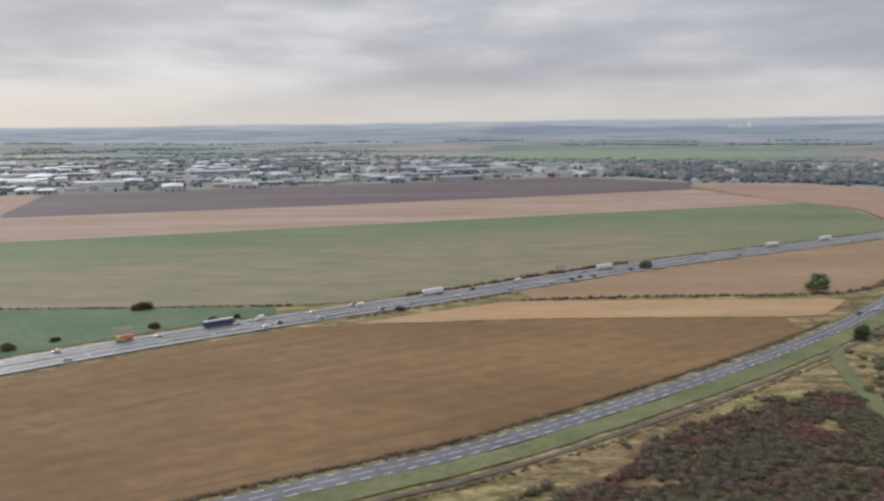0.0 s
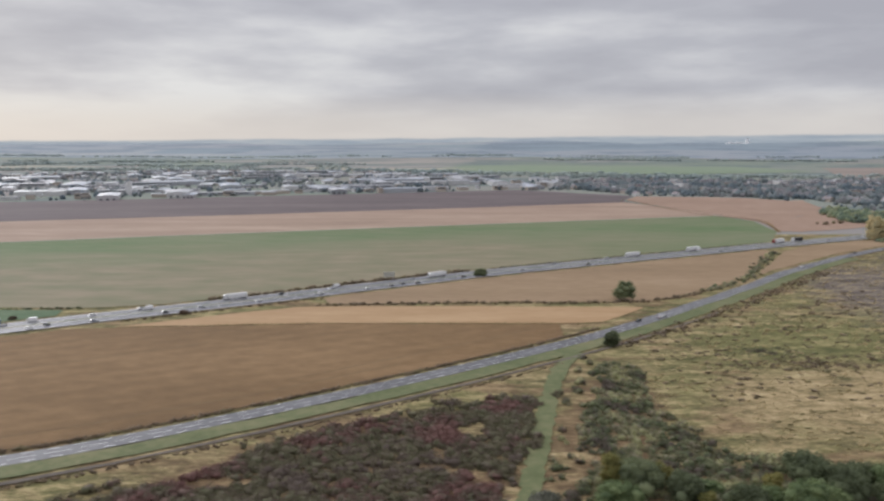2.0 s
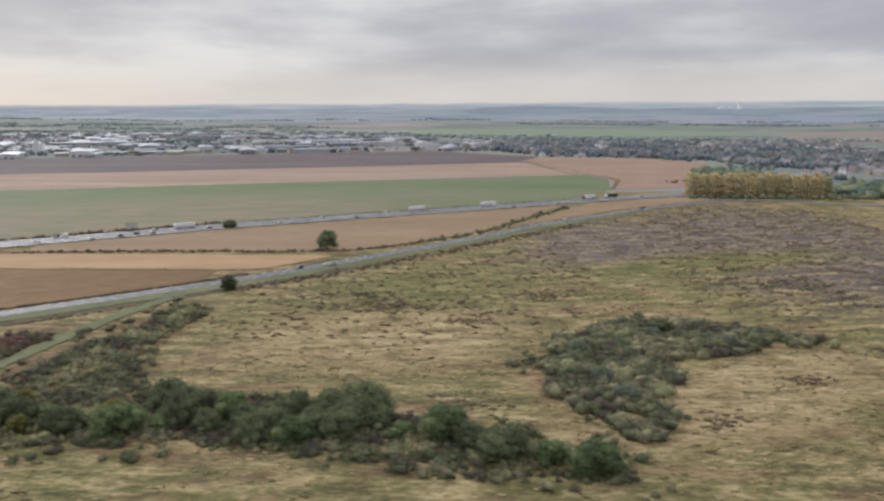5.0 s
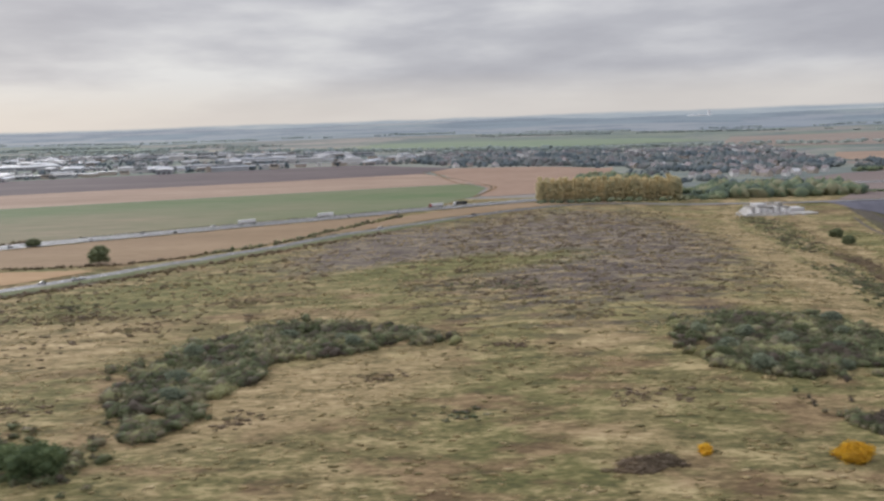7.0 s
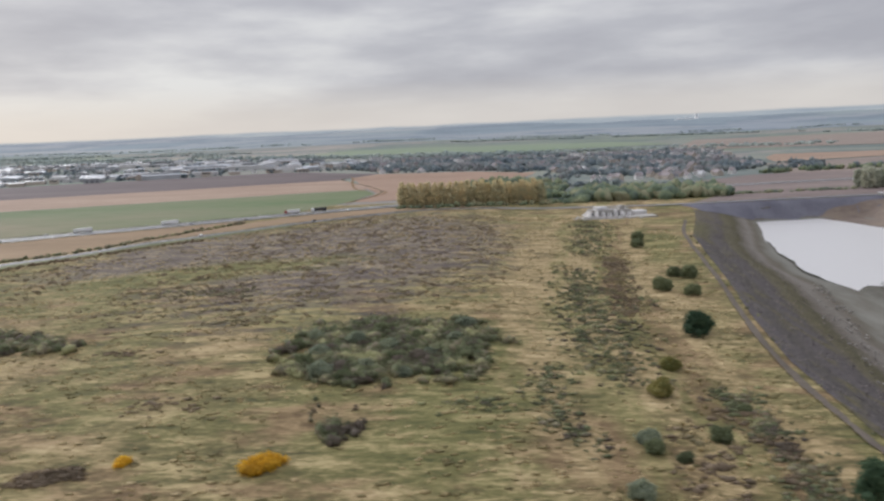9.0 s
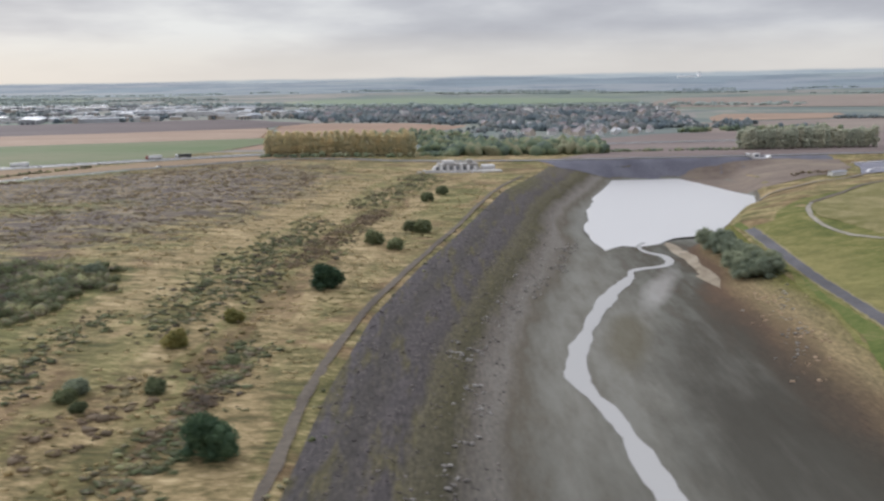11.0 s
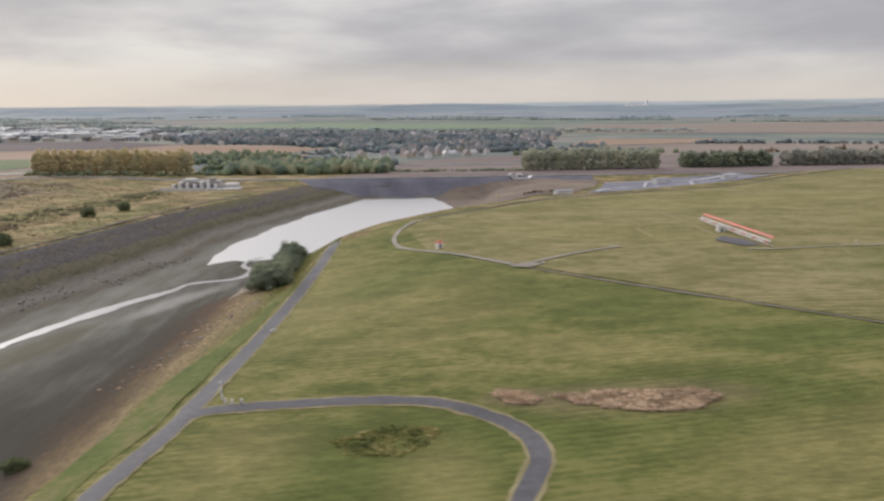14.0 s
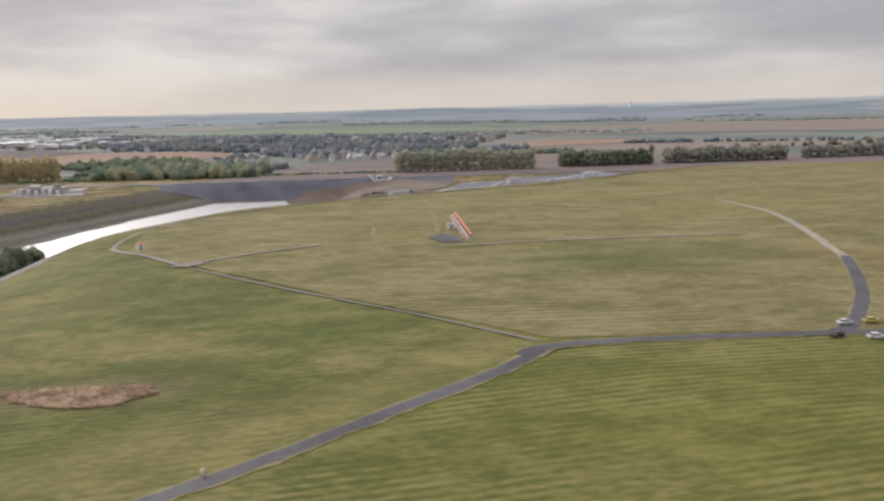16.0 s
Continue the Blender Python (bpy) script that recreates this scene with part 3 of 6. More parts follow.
    rise = 98 * (1 + 0.00003 * np.clip(x, -9000, 9000)) * ss(5600, 9800, y) * (0.84 + 0.11 * np.sin(x * 0.0011 + 0.6) + 0.07 * np.sin(x * 0.0031 + y * 0.001)) + 8 * ss(3500, 6000, y) * np.sin(x * 0.0017 + y * 0.0013)
    return z + np.where(x < 820, far * 1.0, far * 0.6) + rise


def link_mesh(name, verts, faces, mat, smooth=True, parent=None):
    me = bpy.data.meshes.new(name)
    me.from_pydata([tuple(map(float, v)) for v in verts], [], faces)
    me.update()
    if smooth:
        me.shade_smooth()
    me.materials.append(mat)
    ob = new(name, me)
    if parent is not None:
        ob.parent = parent
    return ob


def structure(ob, label, category):
    return tagged(ob, label, category, kind="structure")


xs = np.concatenate([np.linspace(-13000, -900, 50), np.arange(-860, 690, 14), np.arange(690, 1340, 5.5), np.arange(1345, 2000, 20), np.linspace(2050, 14000, 55)])
ys = np.concatenate([np.linspace(-3000, 60, 30), np.arange(90, 900, 6), np.arange(905, 2000, 20), np.linspace(2040, 10080, 90)])
gx, gy = np.meshgrid(xs, ys)
gz = ground_height(gx, gy)
nx = len(xs)
verts = np.stack([gx.ravel(), gy.ravel(), gz.ravel()], 1)
faces = [(j * nx + i, j * nx + i + 1, (j + 1) * nx + i + 1, (j + 1) * nx + i) for j in range(len(ys) - 1) for i in range(nx - 1)]
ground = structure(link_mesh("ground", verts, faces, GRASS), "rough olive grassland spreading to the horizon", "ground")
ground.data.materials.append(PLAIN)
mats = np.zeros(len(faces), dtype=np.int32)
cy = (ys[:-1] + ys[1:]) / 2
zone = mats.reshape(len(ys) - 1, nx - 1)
# the far zones take the materials with haze in their colours
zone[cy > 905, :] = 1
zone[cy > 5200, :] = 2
ground.data.materials.append(HAZED_HILLS)
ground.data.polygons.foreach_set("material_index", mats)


def wobble(poly, step=12.0, amount=1.5, seed=0):
    """The outline with its edges cut short and made a little uneven."""
    out = []
    for (ax, ay), (bx, by) in zip(poly, poly[1:] + poly[:1]):
        n = max(1, int(math.hypot(bx - ax, by - ay) / step))
        for i in range(n):
            px, py = ax + (bx - ax) * i / n, ay + (by - ay) * i / n
            v = noise.noise_vector(Vector((px * 0.05, py * 0.05, seed)))
            out.append((px + v.x * amount * 2, py + v.y * amount * 2))
    return out


def drape(name, poly, mat, label, category, lift=0.3, step=25.0):
    """A sheet with the given outline, laid on the land."""
    bm = bmesh.new()
    bm.faces.new([bm.verts.new((px, py, 0)) for px, py in poly])
    for axis in (0, 1):
        lo, hi = min(p[axis] for p in poly), max(p[axis] for p in poly)
        n = Vector((1, 0, 0)) if axis == 0 else Vector((0, 1, 0))
        c = math.ceil(lo / step) * step
        while c < hi:
            bmesh.ops.bisect_plane(bm, geom=bm.verts[:] + bm.edges[:] + bm.faces[:], dist=1e-4, plane_co=n * c, plane_no=n)
            c += step
    bmesh.ops.triangulate(bm, faces=[f for f in bm.faces if len(f.verts) > 4])
    co = np.array([v.co[:] for v in bm.verts])
    z = ground_height(co[:, 0], co[:, 1]) + lift
    for v, h in zip(bm.verts, z):
        v.co.z = h
    bmesh.ops.recalc_face_normals(bm, faces=bm.faces[:])
    if sum(f.normal.z for f in bm.faces) < 0:
        bmesh.ops.reverse_faces(bm, faces=bm.faces[:])
    me = bpy.data.meshes.new(name)
    bm.to_mesh(me)
    bm.free()
    me.shade_smooth()
    me.materials.append(mat)
    return structure(new(name, me), label, category)


def smooth_line(pts, step=10.0):
    """A curve through the points (Catmull-Rom), in even steps."""
    p = [Vector((*q, 0)) for q in pts]
    p = [p[0] * 2 - p[1]] + p + [p[-1] * 2 - p[-2]]
    out = []
    for i in range(1, len(p) - 2):
        n = max(2, int((p[i + 1] - p[i]).length / step))
        for k in range(n):
            t = k / n
            out.append(0.5 * (2 * p[i] + (p[i + 1] - p[i - 1]) * t + (2 * p[i - 1] - 5 * p[i] + 4 * p[i + 1] - p[i + 2]) * t * t + (3 * p[i] - p[i - 1] - 3 * p[i + 1] + p[i + 2]) * t ** 3))
    out.append(p[-2])
    return [(v.x, v.y) for v in out]


def offset_line(line, d):
    """The line moved to its left by d."""
    out = []
    for i, (px, py) in enumerate(line):
        ax, ay = line[max(i - 1, 0)]
        bx, by = line[min(i + 1, len(line) - 1)]
        n = math.hypot(bx - ax, by - ay) or 1
        out.append((px - (by - ay) / n * d, py + (bx - ax) / n * d))
    return out


def ribbon(name, line, width, mat, lift=0.4, parent=None, level=None, cross=2, ragged=0.0):
    """A strip along a line, on the land or at a fixed level."""
    rows = [offset_line(line, width * (0.5 - k / cross)) for k in range(cross + 1)]
    if ragged:
        for k, side in ((0, 1.0), (cross, -1.0)):
            rows[k] = [(px + ragged * noise.noise(Vector((px * 0.3, py * 0.3, side))), py + ragged * noise.noise(Vector((px * 0.3, py * 0.3, side + 5)))) for px, py in rows[k]]
    flat = np.array([p for row in zip(*rows) for p in row])
    z = ground_height(flat[:, 0], flat[:, 1]) + lift if level is None else np.full(len(flat), level)
    v = np.column_stack([flat, z])
    c = cross + 1
    f = [(i * c + k + 1, i * c + k, (i + 1) * c + k, (i + 1) * c + k + 1) for i in range(len(line) - 1) for k in range(cross)]
    return link_mesh(name, v, [q[::-1] for q in f], mat, parent=parent)


def dashes(name, line, width, length, gap, mat, lift, parent):
    """Road paint along a line, one mesh a line."""
    pts, left, on = [Vector((*line[0], 0))], length, True
    v, f = [], []
    run = 0.0
    seg = [(Vector((*a, 0)), Vector((*b, 0))) for a, b in zip(line, line[1:])]
    total = sum((b - a).length for a, b in seg)

    def at(s):
        for a, b in seg:
            n = (b - a).length
            if s <= n:
                return a + (b - a) * (s / n), (b - a) / n
            s -= n
        return seg[-1][1], (seg[-1][1] - seg[-1][0]).normalized()
    while run < total:
        a, da = at(run)
        b, db = at(min(run + length, total))
        k = len(v)
        for p, dd in ((a, da), (b, db)):
            side_v = Vector((-dd.y, dd.x, 0)) * width / 2
            v += [p + side_v, p - side_v]
        f.append((k, k + 1, k + 3, k + 2))
        run += length + gap
    co = np.array([q[:] for q in v])
    co[:, 2] = ground_height(co[:, 0], co[:, 1]) + lift
    return link_mesh(name, co, f, mat, smooth=False, parent=parent)


# ---------------------------------------------------------------- fields
MOTOR = smooth_line([(-700, 10), (-420, 218), (-300, 305), (-222, 364), (-160, 413), (-85, 465), (5, 523), (92, 583), (175, 638), (262, 688), (343, 733), (468, 802), (590, 868), (700, 925), (900, 1000), (1300, 1080)])
DAM_TOP = smooth_line([(700, 815), (760, 806), (845, 794), (940, 802), (1027, 813), (1105, 821), (1243, 836), (1700, 866)])
SIDE = smooth_line([(-420, 20), (-230, 135), (-56, 232), (15, 270), (103, 332), (180, 393), (240, 446), (316, 525), (425, 644), (522, 735), (620, 805), (700, 815)])


def along(line, x0, x1, d):
    """The stretch of a line between two x, moved to its left by d."""
    return [p for p in offset_line(line, d) if x0 <= p[0] <= x1][::3]


drape("field_1", wobble([(-1500, 470), (-458, 790), (-186, 885), (157, 1010), (530, 1147), (552, 1059), (530, 935)] + along(MOTOR, -60, 500, 20)[::-1] + [(-95, 499), (-288, 493), (-1500, 440)], 40, 1.0, 1), F_GREEN, "young green crop thinning to bare brown soil", "field")
drape("field_2", wobble([(-1500, 432), (-288, 488), (-110, 493)] + along(MOTOR, -900, -100, 20)[::-1] + [(-1500, 0)], 40, 1.0, 2), F_DKGREEN, "dense dark green crop beside the motorway", "field")
drape("field_3", wobble([(-1700, 640), (-582, 1012), (-237, 1134), (203, 1310), (460, 1430), (532, 1205), (530, 1148), (157, 1011), (-186, 886), (-458, 791), (-1500, 472)], 50, 1.5, 3), F_TAN, "pale pinkish stubble strip", "field")
drape("field_4", wobble([(-598, 1040), (-722, 1405), (-102, 1640), (290, 1788), (512, 1592), (471, 1500), (460, 1432), (203, 1312), (-237, 1136), (-582, 1014)], 50, 2, 4), F_PURPLE, "dark purplish ploughed field below the town", "field")
drape("field_5", wobble([(-599, 1040), (-723, 1405), (-1700, 1180), (-1700, 650)], 50, 2, 5), F_PINK, "pinkish bare field", "field")
drape("field_6", wobble([(514, 1580), (670, 1555), (825, 1518), (770, 1320), (690, 1190), (626, 1115), (600, 1000), (560, 930), (535, 935), (556, 1059), (528, 1186), (470, 1482)], 40, 2, 6), F_PINK, "dry pinkish-brown field with a dirt track", "field")
drape("field_17", wobble([(580, 1070), (640, 1130), (762, 1286), (830, 1300), (760, 1120), (690, 1010), (640, 965), (560, 932)], 30, 2, 17), F_PINK, "dry pinkish field beside the woodland", "field", lift=0.36)
structure(ribbon("field_track", smooth_line([(471, 1496), (514, 1170), (566, 1080), (530, 925)]), 4.0, F_BROWN, 0.55, ragged=1.0), "dark track between two dry fields", "track")
structure(ribbon("field_edge", smooth_line([(-1400, 500), (-458, 790), (-186, 885), (157, 1010), (530, 1147)], 25), 6.0, F_PALE, 0.5, ragged=1.5), "pale grass strip along the edge of the crop", "field edge")
drape("field_7", wobble([(-57, 447), (-5, 478), (41, 503), (150, 506), (268, 504), (232, 462), (205, 458), (72, 458)], 14, 0.7, 7), F_GOLD, "pale golden cut straw strip", "field")
drape("field_8", wobble(along(MOTOR, -700, -70, -21) + [(-60, 444), (72, 456), (205, 456)] + along(SIDE, -400, 205, 11)[::-1], 14, 0.7, 8), F_BROWN, "ripe brown field with darker tramlines", "field", step=20)
TRAM = material("trodden_crop", [(0.12, 0.08, 0.04), (0.165, 0.11, 0.055), (0.21, 0.145, 0.075)], 0.03, 0.3)
brown_field = bpy.data.objects["field_8"]
for base, d, x0, x1, wide in ((MOTOR, -34, -260, -90, 1.6), (MOTOR, -52, -280, -40, 1.3), (MOTOR, -30, -150, -60, 1.1), (MOTOR, -96, -330, 20, 1.0), (SIDE, 24, -140, 120, 1.2), (SIDE, 34, 60, 190, 1.0), (SIDE, 17, -200, -20, 1.4)):
    run = [p for p in offset_line(base, d) if x0 < p[0] < x1]
    ribbon("tramline", [(px + 1.6 * noise.noise(Vector((px * 0.03, d, 0))), py + 3.0 * noise.noise(Vector((px * 0.025, d, 4)))) for px, py in run], wide, TRAM, 0.36, brown_field)
drape("field_9", wobble(along(MOTOR, 45, 470, -19) + [(455, 750), (415, 690), (372, 610), (318, 556), (275, 522), (160, 517), (60, 512)], 20, 0.8, 9), F_STUBBLE, "brown stubble field between motorway and hedge", "field")
drape("field_18", wobble([(342, 572), (384, 618), (428, 694), (464, 757), (505, 800), (580, 842), (640, 866), (640, 838), (606, 813), (510, 744), (414, 650)], 14, 1.0, 18), F_STUBBLE, "brown bare strip between hedge and road", "field")
drape("field_10", wobble([(905, 812), (960, 815), (1027, 824), (1105, 832), (1243, 847), (1500, 866), (1700, 880), (1900, 1050), (1700, 1150), (1500, 1180), (1420, 1230), (1250, 1245), (1120, 1215), (1010, 1130), (965, 1060), (972, 900)], 30, 2, 10), F_PLOUGH, "dark ploughed field behind the dam", "field")
drape("field_11", wobble([(1180, 1210), (1260, 1500), (1700, 1650), (2100, 1500), (1500, 1230)], 40, 2, 11), F_SOIL, "brownish dry field beyond the tree rows", "field")
drape("field_16", wobble([(1300, 1545), (1340, 1700), (1420, 1850), (1680, 1840), (1640, 1700), (1540, 1610)], 60, 4, 16), F_TAN, "pale tan field beside the town", "field", lift=0.8)
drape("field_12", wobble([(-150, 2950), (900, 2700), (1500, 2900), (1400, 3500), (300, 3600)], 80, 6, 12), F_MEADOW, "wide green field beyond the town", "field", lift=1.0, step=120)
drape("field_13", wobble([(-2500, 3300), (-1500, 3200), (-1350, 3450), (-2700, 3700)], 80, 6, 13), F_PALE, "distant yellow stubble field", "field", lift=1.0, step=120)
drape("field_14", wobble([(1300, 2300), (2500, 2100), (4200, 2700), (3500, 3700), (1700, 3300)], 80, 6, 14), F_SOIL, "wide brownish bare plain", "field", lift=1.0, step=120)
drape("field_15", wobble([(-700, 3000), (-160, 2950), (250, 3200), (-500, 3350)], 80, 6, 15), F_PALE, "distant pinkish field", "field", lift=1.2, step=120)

# ---------------------------------------------------------------- heath, lawn, shore
drape("lawn_1", wobble([(842, -600), (880, -100), (921, 165), (930, 229), (944, 310), (953, 400), (962, 440), (976, 446), (1001, 486), (1046, 522), (1090, 567), (1165, 608), (1262, 656), (1350, 745), (1490, 862), (1671, 892), (1900, 905), (1900, -600)], 7, 2.2, 23), LAWN, "mown green-yellow airfield grass", "lawn", step=12)
drape("lawn_2", wobble([(998, 440), (1010, 480), (1050, 516), (1092, 560), (1166, 600), (1262, 648), (1352, 735), (1492, 850), (1672, 880), (1890, 890), (1890, 218), (1268, 221), (1182, 222), (1147, 252), (1101, 291), (1052, 337), (1010, 380)], 12, 0.6, 24), LAWN_PALE, "paler mown grass on the plateau", "lawn", lift=0.42, step=12)
drape("lawn_3", wobble([(905, 100), (922, 168), (931, 229), (945, 310), (955, 400), (962, 455), (957, 455), (951, 360), (947, 277), (941, 209), (930, 167), (918, 100)], 6, 1.3, 25), LAWN_LUSH, "lush green grass strip above the shore", "lawn", lift=0.42, step=10)
shore_pts = [(w + 4, y) for y, w in zip(range(-600, 780, 10), np.interp(range(-600, 780, 10), BANK_Y, BANK_W))]
east_pts = [(e - 9 - 14 * float(ss(200, 120, y)), y) for y, e in zip(range(-600, 790, 10), np.interp(range(-600, 790, 10), ROAD_Y, ROAD_E))]
drape("reservoir_shore", shore_pts + [(980, 792)] + east_pts[::-1], SHORE, "drained reservoir bed with stone banks and wet mud", "shore", lift=0.25, step=6)
DAM_STONE = material("dam_stone", [(0.107, 0.107, 0.132), (0.145, 0.145, 0.174), (0.182, 0.181, 0.212)], 0.05, 0.6, bump=0.3)
drape("dam", [(x, float(dam_line(x)) - 5) for x in range(880, 1190, 10)] + [(x, float(dam_line(x)) - 26) for x in range(1180, 890, -10)], DAM_STONE, "dark stone-faced dam embankment", "dam", lift=0.35, step=6)
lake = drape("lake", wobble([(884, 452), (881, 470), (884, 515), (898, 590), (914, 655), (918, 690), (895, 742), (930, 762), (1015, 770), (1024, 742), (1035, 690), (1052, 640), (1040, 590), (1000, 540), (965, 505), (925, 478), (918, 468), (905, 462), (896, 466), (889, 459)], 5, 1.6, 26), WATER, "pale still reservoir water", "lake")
for v in lake.data.vertices:
    v.co.z = -19.3
STREAM = smooth_line([(812, -560), (830, -300), (852, -80), (862, 60), (855, 140), (850, 184), (846, 228), (840, 265), (853, 315), (870, 360), (886, 392), (889, 404), (898, 410), (908, 414), (914, 424), (914, 438), (907, 448), (906, 462), (912, 474)], 4)
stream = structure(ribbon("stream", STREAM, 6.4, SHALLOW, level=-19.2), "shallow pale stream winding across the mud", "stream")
for i in range(len(STREAM)):
    k = 1 + 0.2 * math.sin(i * 0.31) + 0.12 * math.sin(i * 0.83 + 1) - 0.45 * float(ss(375, 420, STREAM[i][1]))
    mid = stream.data.vertices[3 * i + 1].co.copy()
    for j in (0, 2):
        edge = k + 0.35 * noise.noise(Vector((i * 0.45, j, 1.0))) + 0.22 * noise.noise(Vector((i * 1.1, j, 6.0)))
        stream.data.vertices[3 * i + j].co = mid + (stream.data.vertices[3 * i + j].co - mid) * edge

BEACH = material("gravel_beach", [(0.2, 0.165, 0.12), (0.29, 0.245, 0.185), (0.38, 0.33, 0.26)], 0.08, 0.6, bump=0.2)
drape("gravel_beach", wobble([(925, 478), (931, 448), (928, 420), (926, 395), (924, 375), (920, 362), (918, 380), (919, 400), (922, 430), (922, 450), (921, 470)], 4, 1.4, 27), BEACH, "pale gravel beach below the trees", "beach", lift=0.36, step=5)

# ---------------------------------------------------------------- roads
motorway = structure(ribbon("motorway", MOTOR, 27.0, ASPHALT, 0.55, cross=4), "grey dual carriageway motorway with worn lanes", "motorway")
ribbon("median", MOTOR, 2.6, VERGE, 0.62, motorway)
for d in (-12.2, -1.9, 1.9, 12.2):
    ribbon("edge_line", offset_line(MOTOR, d), 0.4, PAINT, 0.66, motorway)
for d in (-8.4, -5.0, 5.0, 8.4):
    dashes("lane_line", offset_line(MOTOR, d), 0.3, 4, 9, PAINT, 0.66, motorway)
for d in (-7.0, 7.0):
    ribbon("worn_lane", offset_line(MOTOR, d), 5.5, ASPHALT_DK, 0.6, motorway)
side_road = structure(ribbon("side_road", SIDE, 10.0, SIDE_TAR, 0.5, cross=4), "grey two-lane road with white dashes", "road")
for d, n in ((-3.9, "edge_line"), (3.9, "edge_line")):
    dashes(n, offset_line(SIDE, d), 0.28, 4.0, 4.5, PAINT, 0.56, side_road)
dashes("centre_line", SIDE, 0.28, 9.0, 2.5, PAINT, 0.56, side_road)
structure(ribbon("dam_road", DAM_TOP, 9, ASPHALT, 0.6), "pale grey road along the top of the dam", "road")
structure(ribbon("verge", offset_line([p for p in SIDE if p[0] < 500], -10.5), 11, VERGE, 0.45, ragged=1.6), "bright green roadside verge", "verge")
structure(ribbon("lane", offset_line([p for p in SIDE if p[0] < 300], -20), 2.4, TRACK, 0.4, ragged=0.9), "dark rutted lane along the verge", "lane")
structure(ribbon("grass_track", smooth_line([(150, 120), (160, 202), (164, 228), (172, 270), (189, 353), (205, 395)], 3.0), 7.5, VERGE, 0.4, ragged=2.4), "mown green track between thickets", "track")
structure(ribbon("shore_track", smooth_line([(737, -590), (746, -250), (755, 60), (760, 160), (760, 215), (766, 281), (778, 347), (797, 436), (830, 601), (858, 690)], 3.0), 2.8, TRACK, 0.35, ragged=0.7), "narrow grey track on top of the bank", "track")
structure(ribbon("shore_road", smooth_line([(838, -560), (866, -250), (900, 40), (928, 120), (938.5, 174), (947, 212), (952.5, 280), (956.5, 361), (960, 437)], 3.0), 5.5, TARMAC, 0.47, ragged=0.7), "narrow grey service road above the shore", "road")
structure(ribbon("loop_road", smooth_line([(945, 208), (949, 211), (958, 213), (991, 213), (1012, 208.5), (1028, 195), (1033.5, 180), (1027, 161), (1012, 130)], 3.0), 4.6, TARMAC, 0.5, ragged=0.7), "curving grey service road", "road")
structure(ribbon("airfield_road", smooth_line([(1040, 105), (1092, 147), (1113, 161), (1139, 180), (1166, 199.5), (1179, 212.5)], 3.0), 4.2, TARMAC, 0.47, ragged=0.7), "grey airfield road running to a junction", "road")
structure(ribbon("perimeter_road", smooth_line([(1172, 209), (1181, 214), (1200, 217), (1231, 218.5), (1262, 218.5), (1300, 217), (1450, 208), (1700, 195)], 3.0), 3.9, TARMAC, 0.52, ragged=0.7), "grey airfield perimeter road", "road")
structure(ribbon("grass_road", smooth_line([(1315, 317), (1335, 394), (1346, 458), (1340, 520)], 3.0), 4.0, F_PALE, 0.46, ragged=1.2), "pale worn track fading into the grass", "track")
structure(ribbon("curved_road", smooth_line([(1258, 219), (1268, 227), (1286.5, 255), (1302, 286), (1317, 321)], 3.0), 4.2, TARMAC, 0.5, ragged=0.7), "grey curved service road", "road")
structure(ribbon("crest_path", smooth_line([(1178, 219), (1146, 249), (1099, 289.5), (1050, 335), (1020, 367)]), 1.5, DIRT, 0.5, ragged=0.6), "narrow trodden path along the crest", "path")
structure(ribbon("crest_track", smooth_line([(1048, 338), (1014, 375), (996, 398), (992, 420), (995, 442), (1002, 462), (1012, 480)]), 2.4, PALE_GRAVEL, 0.54, ragged=0.9), "thin grey track round the crest", "track")


MARGIN = material("worn_margin", [(0.19, 0.17, 0.085), (0.255, 0.222, 0.118), (0.32, 0.28, 0.16)], 0.08, 0.6)
for pts, width in (([(928, 120), (938.5, 174), (947, 212), (952.5, 280), (956.5, 361), (960, 437)], 7.2), ([(949, 211), (958, 213), (991, 213), (1012, 208.5), (1028, 195), (1033.5, 180), (1027, 161), (1012, 130)], 6.6), ([(1040, 105), (1092, 147), (1113, 161), (1139, 180), (1166, 199.5), (1179, 212.5)], 5.8), ([(1172, 209), (1181, 214), (1200, 217), (1231, 218.5), (1262, 218.5), (1300, 217), (1450, 208)], 5.4), ([(1258, 219), (1268, 227), (1286.5, 255), (1302, 286), (1317, 321)], 6.0)):
    structure(ribbon("road_margin", smooth_line(pts, 2.5), width, MARGIN, 0.44, ragged=1.3), "worn pale grass margin beside the service road", "margin")
for pts, width in (([(1153, 494), (1155, 453), (1155.5, 410)], 2.4), ([(1122, 431), (1123, 404)], 2.0)):
    structure(ribbon("wheel_track", smooth_line(pts, 3.0), width, MARGIN, 0.5, ragged=1.0), "faint pale wheel track in the grass", "track")
structure(ribbon("boundary_track", smooth_line([(1011, 479), (1046, 515), (1090, 560), (1165, 602), (1262, 650), (1350, 738), (1490, 852)], 6), 3.0, TRACK, 0.62, ragged=0.6), "dark boundary track at the edge of the lawn", "track")


# ---------------------------------------------------------------- plants
def ico(level=1):
    bm = bmesh.new()
    bmesh.ops.create_icosphere(bm, subdivisions=level, radius=1.0)
    v = np.array([q.co[:] for q in bm.verts])
    f = np.array([[q.index for q in face.verts] for face in bm.faces])
    bm.free()
    return v, f


ICO1, ICO2 = ico(1), ico(2)


def lumps(rng, centres, radii, shape=(1, 1, 0.85), base=ICO1, rough=0.22):
    """Uneven clumps as vertex and face arrays."""
    bv, bf = base
    n = len(centres)
